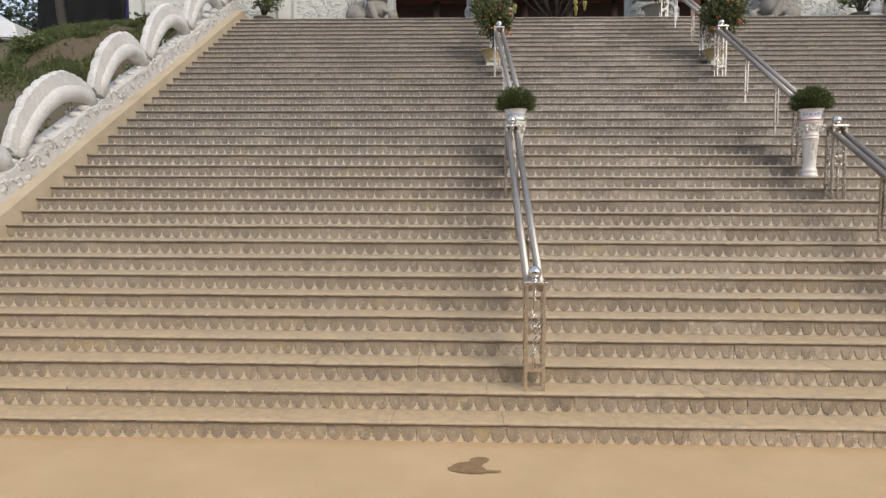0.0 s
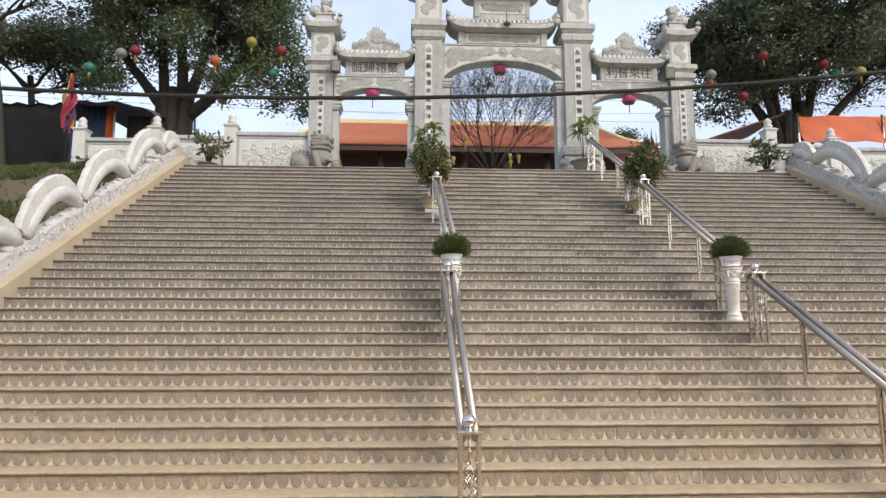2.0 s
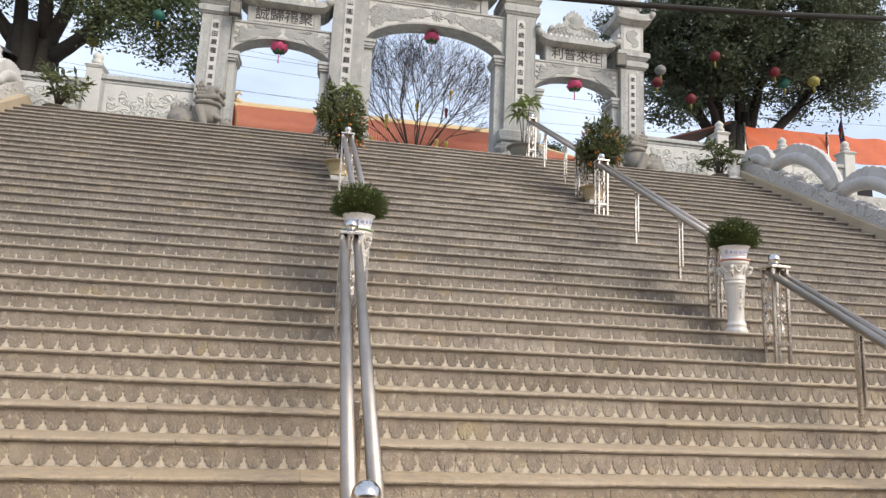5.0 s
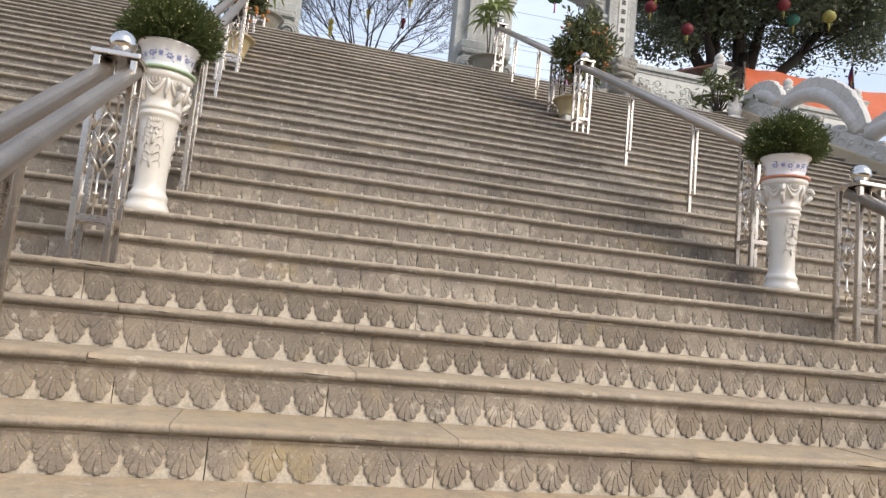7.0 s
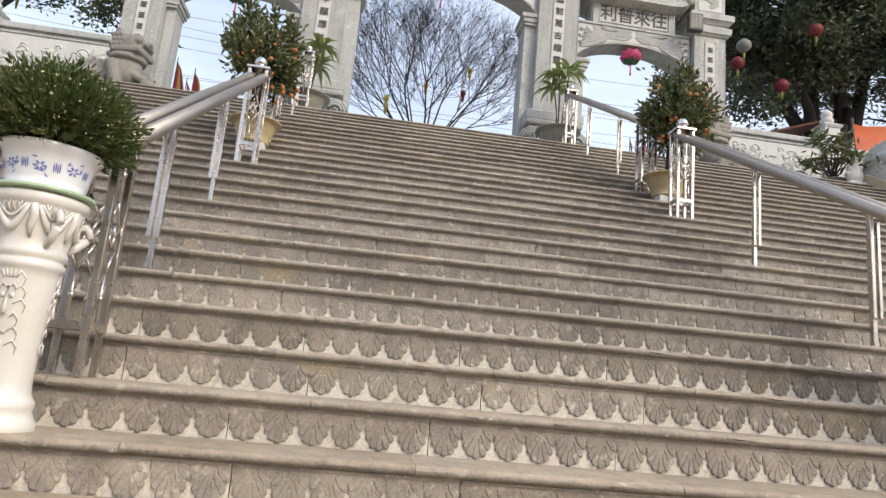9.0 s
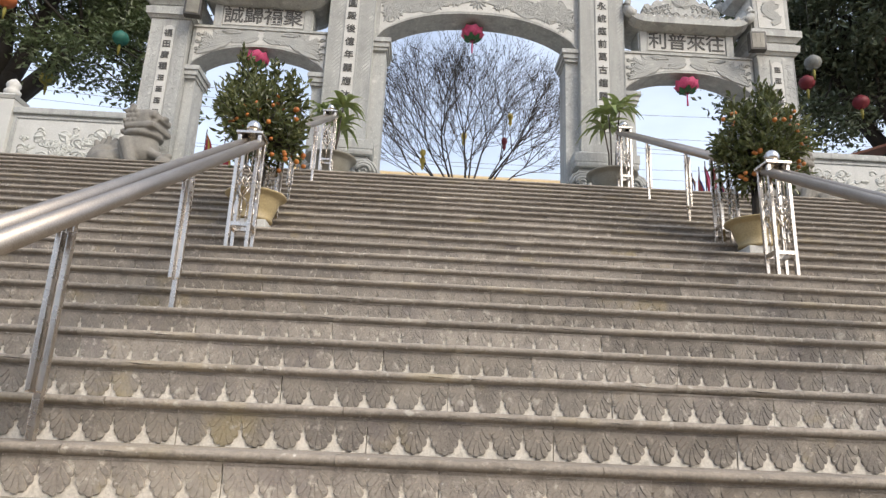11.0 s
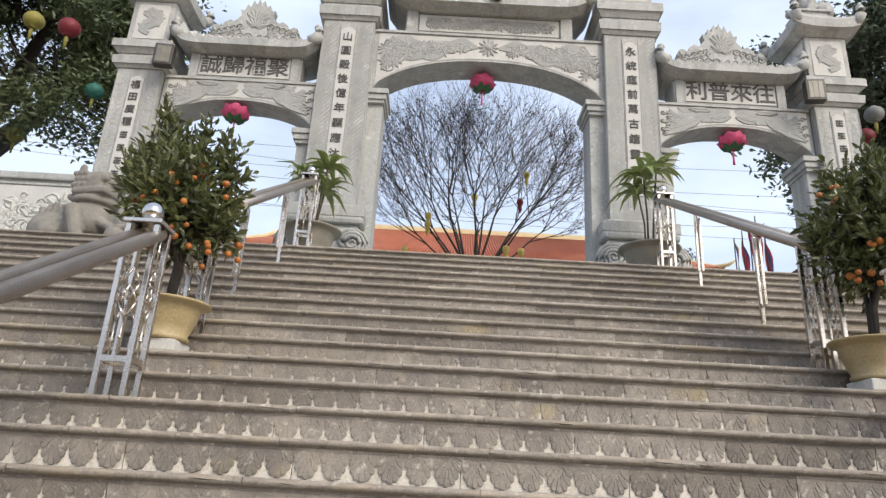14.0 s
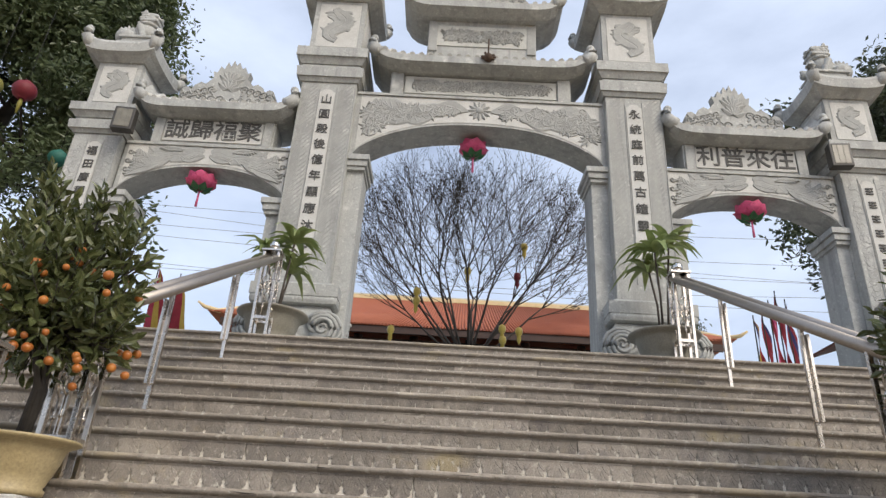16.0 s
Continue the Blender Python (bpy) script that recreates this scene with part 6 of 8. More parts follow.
# ---- dracaena and leafy pot plants at the top ----
def dracaena(x, y, seed, tall):
    rng = random.Random(seed)
    bowl_pot(x, y, TOP, 0.34, 0.33, M_DARKPOT, "large grey clay flowerpot at the head of the steps", "pots at the top")
    th = thing("dracaena", (x, y, TOP + 0.26), "dracaena with green strap leaves on thin canes", "plant", "dracaenas beside the gate")
    bl = bmesh.new()
    for i in range(3):
        a = i * 2.3 + seed
        top = Vector((0.15 * math.cos(a), 0.12 * math.sin(a), tall + 0.13 * i))
        bm = bmesh.new()
        tube(bm, [(0.05 * math.cos(a), 0.05 * math.sin(a), 0), top * 0.5 + Vector((0.01, 0, 0)), top], [0.013, 0.011, 0.010], 6)
        part("cane", bm, M_TWIG, th)
        for j in range(17):
            b = 2.4 * j + rng.uniform(-0.3, 0.3)
            o = Vector((math.cos(b), math.sin(b), 0))
            s = Vector((-math.sin(b), math.cos(b), 0))
            ln = rng.uniform(0.28, 0.47)
            lift = rng.uniform(0.45, 1.45)
            wd = rng.uniform(0.034, 0.046)
            rows = []
            for k in range(6):
                u = k / 5
                p = top + Vector((0, 0, rng.uniform(-0.01, 0.01))) + o * (ln * u * math.cos(lift * (1 - 0.6 * u))) + Vector((0, 0, ln * (math.sin(lift) * u - (0.55 + 0.45 * math.cos(lift)) * u ** 2.6)))
                w = wd * (1.0 - u ** 2.2) * (0.5 + 1.2 * min(u * 3, 0.6)) + 0.001
                rows.append((bl.verts.new(p - s * w), bl.verts.new(p - Vector((0, 0, w * 0.4))), bl.verts.new(p + s * w)))
            for p, q in zip(rows, rows[1:]):
                for e in (0, 1):
                    bl.faces.new((p[e], p[e + 1], q[e + 1], q[e])).smooth = True
    part("leaves", bl, M_PALMLEAF, th, fix=False)


dracaena(-0.41, 11.0, 1, 0.56)
dracaena(3.44, 11.0, 2, 0.80)


def pot_plant(x, y, seed):
    nr = np.random.default_rng(seed)
    bowl_pot(x, y, TOP, 0.24, 0.16, M_DARKPOT, "low dark flowerpot beside the terrace wall", "pots at the top")
    th = thing("pot_plant", (x, y, TOP + 0.13), "leafy green shrub in a low pot by the wall", "plant", "shrubs by the wall")
    bm = bmesh.new()
    cs = []
    for i in range(13):
        a = i * 2.4
        tip = Vector((0.40 * math.cos(a) * (0.4 + 0.6 * (i % 3) / 2), 0.34 * math.sin(a), 0.34 + 0.10 * (i % 5)))
        tube(bm, [(0, 0, 0), tip * 0.5 + Vector((0, 0, 0.10)), tip], [0.016, 0.011, 0.005], 5)
        cs.append(np.array(tip) + nr.normal(size=(20, 3)) * np.array([0.09, 0.09, 0.08]))
    part("branching_stem", bm, M_TWIG, th)
    part("foliage", leaves_mesh("foliage", np.concatenate(cs), 0.19, M_KUMLEAF, nr, 0.35, 0.30, 0.5), None, th)


pot_plant(-5.75, 11.10, 5)
pot_plant(8.10, 11.05, 6)


# pale carved stone piece at the head of the steps
bm = bmesh.new()
box(bm, (0, 0, 0.03), (0.34, 0.22, 0.10), 0.02)
for a, ln in ((0.35, 0.20), (0.95, 0.26), (1.57, 0.36), (2.2, 0.26), (2.8, 0.20)):
    rod(bm, (0, 0, 0.16), (ln * 0.85 * math.cos(a), 0, 0.16 + ln * math.sin(a)), 0.10, 0.035, 8)
ball(bm, (0, 0, 0.18), 0.14, 2, scale=(1.1, 0.7, 1.0))
ob = new("carved_finial", merged("carved_finial", bm, M_WHITESTONE, 0.014))
ob.matrix_world = pose(8.30, 10.80, TOP)
tagged(ob, "white carved stone finial at the head of the steps", "ornament")


# plain wall added out of view behind the camera to darken reflections in the steel
bm = bmesh.new()
box(bm, (0, 0, 3.2), (70.0, 0.4, 6.8))
single("forecourt_wall", bm, M_BROWNWALL, "plain brown wall added unseen behind the camera to darken reflections", "wall", kind="structure", at=(1.0, -18.0, 0.0))


# ---- trees ----
def bank_z(x, y):
    u = min(max((y - 0.5) / 11.0, 0), 1)
    return 0.05 + (TOP - 0.75 + 0.55 * max(0.0, u - 0.75) * 4) * u ** 0.85 - 0.06 * abs(x + 7) * 0.4 + 0.62 * math.exp(-((y - 10.2) / 1.1) ** 2) * min(max((x + 12.0) / 1.4, 0), 1) + 0.18 * noise.noise((x * 0.6, y * 0.6, 2.0))


def grow(bm, rng, p, d, length, r, depth, tips, spread, up=0.1, seg=6, kids=3, shrink=0.72):
    pts, rad = [p], [r]
    q = p.copy()
    dd = d.copy()
    k = 4
    for i in range(k):
        dd = (dd + Vector((rng.gauss(0, 0.16), rng.gauss(0, 0.16), rng.gauss(up * 0.5, 0.12)))).normalized()
        q = q + dd * length / k
        pts.append(q.copy())
        rad.append(max(r * (1 - 0.45 * (i + 1) / k), 0.003))
    tube(bm, pts, rad, seg if r > 0.03 else 4)
    if depth == 0:
        tips.append((q.copy(), dd.copy()))
        return
    for c in range(kids + (1 if rng.random() < 0.4 else 0)):
        a = rng.uniform(0, 6.28)
        side = Vector((math.cos(a), math.sin(a), rng.uniform(-0.2, 0.5)))
        nd = (dd + side * spread * rng.uniform(0.6, 1.2) + Vector((0, 0, up))).normalized()
        s = pts[rng.choice((2, 3, 4, 4))]
        grow(bm, rng, s, nd, length * rng.uniform(shrink - 0.1, shrink + 0.1), r * 0.58, depth - 1, tips, spread, up, seg, kids, shrink)


def broad_tree(name, at, label, seed, trunk_h, trunk_r, limb, depth, leaf, per_tip, scatter, mat, lean=(0, 0, 1), kids=3):
    rng = random.Random(seed)
    nr = np.random.default_rng(seed)
    th = thing(name, at, label, "tree")
    bm = bmesh.new()
    tips = []
    d = Vector(lean).normalized()
    top = d * trunk_h * rng.uniform(0.95, 1.05)
    tube(bm, [Vector((0, 0, -0.3)), d * 0.15 * trunk_h, top * 0.55 + Vector((rng.uniform(-0.08, 0.08), rng.uniform(-0.08, 0.08), 0)), top], [trunk_r * 1.5, trunk_r, trunk_r * 0.85, trunk_r * 0.75], 10)
    for c in range(kids + 1):
        b = 2 * math.pi * c / (kids + 1) + rng.uniform(-0.4, 0.4)
        nd = Vector((math.cos(b), math.sin(b), rng.uniform(0.35, 1.1))).normalized()
        grow(bm, rng, top * rng.uniform(0.88, 1.0), nd, limb * rng.uniform(0.8, 1.15), trunk_r * 0.5, depth, tips, 0.85, 0.08, 7, kids)
    part("trunk", bm, M_BARK, th, "dark trunk and limbs")
    cs = []
    for q, d in tips:
        c = np.array(q) + nr.normal(size=(per_tip, 3)) * np.array([scatter, scatter, scatter * 0.75])
        cs.append(c)
    c = np.concatenate(cs)
    part("crown", leaves_mesh("crown", c, leaf, mat, nr, 0.35, 0.42, 0.6), None, th)
    return th




def banyan(at, label, seed, centre, radii, clumps, mat, limbs, hang, floor, edge, sprays, slope=None):
    """A cluster of fused stems that fork into heavy limbs; clumps of leaves fill an uneven crown, open underneath, with sprays round its outline."""
    rng = random.Random(seed)
    nr = np.random.default_rng(seed)
    th = thing("banyan_tree", at, label, "tree")
    base = Vector(at)
    cen, rad = np.array(centre), np.array(radii)
    cs = []
    while len(cs) < clumps:
        v = nr.normal(size=3)
        v /= np.linalg.norm(v)
        q = v * rng.uniform(0.30, 1.0) ** 0.45
        lump = 1 + 0.24 * noise.noise(Vector(v * 2.3 + seed)) + 0.10 * noise.noise(Vector(v * 6.0 + seed))
        p = cen + q * rad * lump
        if not edge[0] < p[0] < edge[1]:
            continue
        near = abs(p[0] - at[0]) / rad[0]
        if p[2] < floor + 0.6 * max(0.0, 0.75 - near) + 0.8 * noise.noise(Vector((p[0] * 0.9, p[1] * 0.9, 3.0))):
            continue
        if slope and p[2] > slope[1] + slope[2] * (p[0] - slope[0]):
            continue
        if p[2] < floor + 1.5 and noise.noise(Vector(p * 1.2 + 4.0)) < 0.10:
            continue
        if noise.noise(Vector(p * 0.7)) < -0.27:
            continue
        cs.append((p, rng.uniform(0.20, 0.36)))
    for i in range(sprays):
        a = rng.uniform(-0.5, 3.6)
        p = cen + np.array([math.cos(a), rng.uniform(-0.4, 0.4), math.sin(a)]) * rad * rng.uniform(0.98, 1.14)
        if edge[0] < p[0] < edge[1] and p[2] > floor and not (slope and p[2] > slope[1] + 0.3 + slope[2] * (p[0] - slope[0])):
            cs.append((p, rng.uniform(0.10, 0.20)))
    cs += [(np.array(h), 0.22) for h in hang]
    bm = bmesh.new()
    for m in range(9):
        a = 2 * math.pi * m / 9 + rng.uniform(-0.3, 0.3)
        o = Vector((0.42 * math.cos(a), 0.34 * math.sin(a), -0.3))
        e = Vector((0.40 * math.cos(a + 0.5), 0.34 * math.sin(a + 0.5), rng.uniform(3.0, 3.6)))
        tube(bm, [o * 1.25, o.lerp(e, 0.35), o.lerp(e, 0.7) + Vector((rng.uniform(-0.08, 0.08), 0, 0)), e], [0.30, 0.21, 0.19, 0.17], 9)
    for m in range(12):
        a = rng.uniform(0, 6.28)
        x, y = 0.62 * math.cos(a), 0.50 * math.sin(a)
        tube(bm, [(x, y, -0.2), (x * 1.02, y, 1.4), (x * 0.9, y * 0.9, 3.0)], [0.05, 0.035, 0.03], 6)
    part("trunk", bm, M_BARK, th, "fused grey-brown stems with hanging roots")
    joints = []
    for lx, ly, lz in limbs:
        bm = bmesh.new()
        e = Vector((lx, ly, lz)) - base
        o = Vector((0.22 * (1 if e.x > 0 else -1), 0, rng.uniform(1.9, 3.0)))
        pts = [o, o.lerp(e, 0.35) + Vector((0, 0, -0.08)), o.lerp(e, 0.7) + Vector((rng.uniform(-0.15, 0.15), rng.uniform(-0.15, 0.15), 0.05)), e]
        tube(bm, pts, [0.20, 0.16, 0.12, 0.07], 9)
        part("limb", bm, M_BARK, th)
        joints += [pts[2], pts[3], pts[1].lerp(pts[2], 0.6)]
    bm = bmesh.new()
    for i, (c, r_) in enumerate(cs):
        if i % 3 and i < clumps:
            continue
        p = Vector(c) - base
        f = min(joints, key=lambda q: (q - p).length + rng.uniform(0, 0.6))
        m1 = f.lerp(p, 0.5) + Vector((rng.uniform(-0.2, 0.2), rng.uniform(-0.2, 0.2), 0.15))
        tube(bm, [f, f.lerp(m1, 0.55), m1, p], [0.036, 0.028, 0.018, 0.007], 5)
    part("branch_crown", bm, M_BARK, th)
    pts = []
    for c, r_ in cs:
        k = int((830 if r_ > 0.225 or r_ < 0.215 else 1150) * r_)
        pts.append(c - np.array(at) + nr.normal(size=(k, 3)) * np.array([r_, r_, r_ * 0.7]))
    part("crown", leaves_mesh("crown", np.concatenate(pts), 0.130, mat, nr, 0.35, 0.46, 0.6), None, th)


banyan((-8.0, 15.0, 6.0), "large leafy banyan with fused stems behind the terrace wall", 7, (-7.3, 14.7, 12.6), (3.3, 2.7, 4.0), 470, M_LEAF,
       ((-9.9, 14.8, 11.2), (-8.8, 15.2, 12.6), (-7.9, 14.6, 13.0), (-6.6, 14.9, 12.4), (-5.3, 14.6, 11.0), (-5.9, 14.2, 9.9)),
       ((-7.0, 13.9, 9.9), (-6.5, 13.8, 9.5), (-5.9, 13.7, 9.6), (-5.4, 13.6, 9.3), (-6.1, 13.9, 9.1), (-5.2, 13.8, 9.8), (-4.6, 14.2, 9.2), (-4.2, 14.4, 9.5), (-4.9, 14.4, 8.95), (-4.1, 14.8, 8.9), (-4.5, 14.9, 9.9), (-3.85, 14.0, 8.95), (-4.0, 14.1, 9.8), (-4.3, 14.3, 10.3), (-9.4, 13.9, 9.6), (-9.9, 14.0, 9.8), (-10.3, 14.2, 9.6), (-5.0, 14.3, 10.4), (-4.8, 14.5, 10.9), (-4.6, 14.2, 10.2), (-4.5, 14.6, 11.3), (-4.9, 14.3, 11.6), (-5.3, 14.2, 10.0), (-5.0, 14.6, 9.7), (-4.4, 14.4, 10.7)), 10.1, (-11.2, -4.85), 40)
banyan((11.3, 15.2, 6.0), "large dark leafy banyan behind the orange awning", 19, (11.6, 14.9, 11.8), (4.5, 2.7, 2.75), 520, M_DARKLEAF,
       ((9.4, 14.8, 10.6), (10.4, 15.0, 11.9), (11.4, 14.6, 12.2), (12.6, 14.9, 11.4), (13.9, 14.8, 10.6), (10.0, 14.4, 9.8)),
       ((7.4, 14.6, 9.3), (7.8, 14.8, 8.9), (7.1, 14.7, 9.7), (8.2, 14.5, 9.6), (8.5, 14.6, 9.0), (7.7, 14.9, 10.2), (9.0, 14.3, 8.9), (9.3, 14.2, 9.3), (8.8, 14.5, 9.5), (6.95, 14.8, 11.4), (7.1, 14.9, 11.9), (7.2, 14.9, 10.9)), 9.7, (6.9, 16.4), 46, (6.9, 11.2, 0.72))
broad_tree("street_tree", (-11.62, 13.0, bank_z(-11.62, 13.0)), "dark slender leaning tree before the shed", 23, 5.0, 0.125, 1.3, 2, 0.15, 70, 0.30, M_DARKLEAF, lean=(-0.19, 0.02, 1))
broad_tree("street_tree", (-12.85, 17.0, 5.4), "dark tree with a leaning trunk behind the shed", 29, 5.4, 0.13, 1.15, 2, 0.14, 220, 0.34, M_DARKLEAF, lean=(-0.13, 0, 1))
broad_tree("street_tree", (-12.1, 17.2, 5.4), "dark upright tree with a leafy crown behind the shed", 31, 6.0, 0.12, 1.05, 2, 0.14, 200, 0.34, M_DARKLEAF, lean=(-0.03, 0, 1))

broad_tree("far_tree", (13.4, 38.5, TOP), "dark green tree beyond the temple roof", 37, 8.6, 0.2, 0.75, 2, 0.2, 130, 0.32, M_DARKLEAF)

# bare tree behind the central arch
bare = thing("bare_tree", (1.66, 15.2, TOP), "bare winter tree with fine twigs behind the gate", "tree")
rng = random.Random(12)
bm = bmesh.new()
tips = []


def shoot(p, d, length, r, depth, turn):
    """A gently bent shoot that forks along its upper part."""
    e = p + d * length - Vector((0, 0, 3.0))
    far = (e.x / 1.95) ** 2 + (e.y / 1.7) ** 2 + (e.z / 2.35) ** 2
    if far > 1.0:
        length *= max(0.3, 1.9 - 0.95 * far)
    if far > 1.5 and depth < 4:
        return
    k = 4
    pts = [p]
    for i in range(k):
        d = (d + Vector((rng.gauss(0, 0.06), rng.gauss(0, 0.06), 0.04))).normalized()
        pts.append(pts[-1] + d * length / k)
    tube(bm, pts, [r, r * 0.9, r * 0.8, r * 0.68, max(r * 0.5, 0.0020)], 6 if r > 0.014 else 3)
    if depth <= 1:
        tips.extend(pts[1:])
    if depth == 0:
        return
    for m, s in enumerate(((2, 4) if rng.random() < 0.45 else (4,), (2, 3, 4), (2, 3, 4, 4), (2, 3, 4, 4), (3, 4, 4, 4))[depth - 1]):
        a = turn + 2.4 * m + rng.uniform(-0.4, 0.4)
        q = Vector((math.cos(a), math.sin(a), 0))
        nd = (d + (q - d * q.dot(d)) * rng.uniform(0.32, 0.72)).normalized()
        shoot(pts[s], nd, length * rng.uniform(0.58, 0.78), max(r * 0.58, 0.0026), depth - 1, a + 1.1)


for i in range(15):
    a = 2.4 * i + 0.5
    w_ = math.sqrt((i + 0.3) / 13)
    foot = Vector((0.16 * w_ * math.cos(a), 0.14 * w_ * math.sin(a), -0.05))
    knee = foot + Vector((0.10 * w_ * math.cos(a), 0.09 * w_ * math.sin(a), 1.30))
    tube(bm, [foot, foot.lerp(knee, 0.5), knee], [0.046, 0.039, 0.032], 7)
    shoot(knee, Vector((1.12 * w_ * math.cos(a), 0.85 * w_ * math.sin(a), 1.0)).normalized(), rng.uniform(1.25, 1.6), 0.024, 5, a)
part("twig_crown", bm, M_TWIG, bare, fix=False)
nr = np.random.default_rng(3)
tp = np.array([tuple(t) for t in tips])
pick = tp[(nr.random(len(tp)) < 0.15) & (tp[:, 2] < 4.0) & (tp[:, 2] > 1.5)]
part("dry_foliage", leaves_mesh("dry_foliage", pick + nr.normal(size=pick.shape) * 0.03, 0.052, M_DRYLEAF, nr, 0.3, 0.40, 0.6), None, bare)
for ox, oz, mt in ((0.80, 8.06, M_GOLDPAPER), (0.80, 7.90, M_GOLDPAPER), (1.59, 8.46, M_GOLDPAPER), (2.50, 8.94, M_GOLDPAPER), (2.39, 8.41, M_LRED), (0.44, 7.41, M_GOLDPAPER), (2.16, 7.52, M_GOLDPAPER), (2.17, 7.34, M_GOLDPAPER), (2.42, 7.49, M_GOLDPAPER)):
    bm = bmesh.new()
    lathe(bm, [(0.01, 0.12), (0.05, 0.10), (0.06, 0.05), (0.05, 0.0), (0.03, -0.02), (0.035, -0.10), (0.005, -0.16)], 8)
    single("tree_ornament", bm, mt, "small bright paper ornament hanging in the bare tree", "ornament", "ornaments in the bare tree", at=(ox, 14.6, oz))


# ---- lanterns in the banyans ----
def lantern(x, y, z, mat, word, r=0.20):
    th = thing("paper_lantern", (x, y, z), f"{word} paper lantern with a tassel hanging in the banyan", "lantern", "lanterns in the trees")
    bm = bmesh.new()
    prof = [(0.05, r * 0.95)]
    for i in range(1, 10):
        a = math.pi * i / 10
        prof.append((r * math.sin(a) + 0.004 * (i % 2), r * 0.92 * math.cos(a)))
    prof.append((0.05, -r * 0.95))
    lathe(bm, prof, 16)
    part("globe", bm, mat, th)
    bm = bmesh.new()
    lathe(bm, [(0.02, -r * 0.93), (0.03, -r - 0.05), (0.012, -r - 0.20)], 7)
    part("tassel", bm, M_LYELLOW, th)
    bm = bmesh.new()
    rod(bm, (0, 0, r * 0.9), (0, 0, r + 1.2), 0.005, seg=4)
    part("string", bm, M_CABLE, th)


for x, y, z, m_, w_ in ((-8.49, 12.2, 9.49, M_LWHITE, "white"), (-8.13, 12.2, 9.57, M_LRED, "red"), (-6.05, 12.2, 9.33, M_LORANGE, "orange"), (-5.09, 12.1, 9.83, M_LYELLOW, "yellow"), (-4.20, 11.6, 9.37, M_LRED, "red"),
                        (-9.28, 12.2, 9.08, M_LTEAL, "teal"), (-4.81, 13.5, 9.55, M_LTEAL, "teal"), (-6.39, 14.2, 9.02, M_LYELLOW, "yellow"),
                        (9.36, 13.0, 10.21, M_LRED, "red"), (7.77, 13.0, 9.60, M_LWHITE, "white"), (8.0, 13.6, 9.55, M_LRED, "red"), (11.15, 13.0, 9.99, M_LRED, "red"), (11.5, 12.0, 9.33, M_LYELLOW, "yellow"), (9.0, 13.6, 9.2, M_LRED, "red"), (11.6, 13.2, 9.8, M_LTEAL, "teal")):
    lantern(x, y, z, m_, w_, 0.143)


# ---- sheds, awning, flags ----
def draped(x0, x1, y0, y1, z, sag):
    bm = bmesh.new()
    k, m = 14, 8
    for lay in (0, 1):
        v = [[bm.verts.new((x0 + (x1 - x0) * i / k, y0 + (y1 - y0) * j / m, z + 0.9 * j / m - sag * math.sin(math.pi * i / k) * 0.5 - 0.05 * math.sin(i * 2.1) - 0.02 * lay)) for i in range(k + 1)] for j in range(m + 1)]
        for j in range(m):
            for i in range(k):
                bm.faces.new((v[j][i], v[j][i + 1], v[j + 1][i + 1], v[j + 1][i])).smooth = True
    return bm


shed = thing("market_shed", (0, 0, 0), "shed draped in black shade cloth and blue tarpaulin", "shed")
part("shade_cloth", draped(-13.1, -10.3, 14.0, 18.0, 8.78, 0.12), M_CLOTHDARK, shed, "black shade cloth roof", fix=False)
bm = bmesh.new()
k, m = 20, 6
for lay in (0.0, 0.03):
    v = [[bm.verts.new((-10.35 + 2.25 * i / k, 13.65 + 3.9 * j / m, 8.80 + 0.03 * math.sin(i * 0.8) + 0.35 * j / m - 0.34 * max(0.0, (i / k - 0.45) / 0.55) ** 2 - lay - (0.11 if j == 0 else 0.0))) for i in range(k + 1)] for j in range(m + 1)]
    for j in range(m):
        for i in range(k):
            bm.faces.new((v[j][i], v[j][i + 1], v[j + 1][i + 1], v[j + 1][i])).smooth = True
part("tarp_roof", bm, M_TARPGREY, shed, "faded blue-grey tarpaulin roof", fix=False)
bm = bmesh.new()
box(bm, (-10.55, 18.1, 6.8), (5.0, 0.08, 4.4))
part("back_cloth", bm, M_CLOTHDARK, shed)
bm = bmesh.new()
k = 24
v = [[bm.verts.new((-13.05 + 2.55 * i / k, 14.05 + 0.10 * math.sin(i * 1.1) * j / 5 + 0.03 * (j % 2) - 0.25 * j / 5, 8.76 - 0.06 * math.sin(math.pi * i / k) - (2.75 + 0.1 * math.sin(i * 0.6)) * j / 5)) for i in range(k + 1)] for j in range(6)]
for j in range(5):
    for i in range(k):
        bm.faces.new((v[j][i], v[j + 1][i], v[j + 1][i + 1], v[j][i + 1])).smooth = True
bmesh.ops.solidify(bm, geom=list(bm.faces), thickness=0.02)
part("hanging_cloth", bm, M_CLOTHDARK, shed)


def curtain(name, x0, x1, y, z0, z1, mat, waves, deep, label=""):
    """Hanging cloth with vertical folds."""
    bm = bmesh.new()
    k = 6 * waves
    lo = [bm.verts.new((x0 + (x1 - x0) * i / k, y + deep * math.sin(i * 2 * math.pi / 6) + 0.02, z0 + 0.02 * math.sin(i * 1.7))) for i in range(k + 1)]
    hi = [bm.verts.new((x0 + (x1 - x0) * i / k, y + deep * 0.5 * math.sin(i * 2 * math.pi / 6), z1)) for i in range(k + 1)]
    for i in range(k):
        bm.faces.new((lo[i], lo[i + 1], hi[i + 1], hi[i])).smooth = True
    bmesh.ops.solidify(bm, geom=list(bm.faces), thickness=0.012)
    part(name, bm, mat, shed, label)


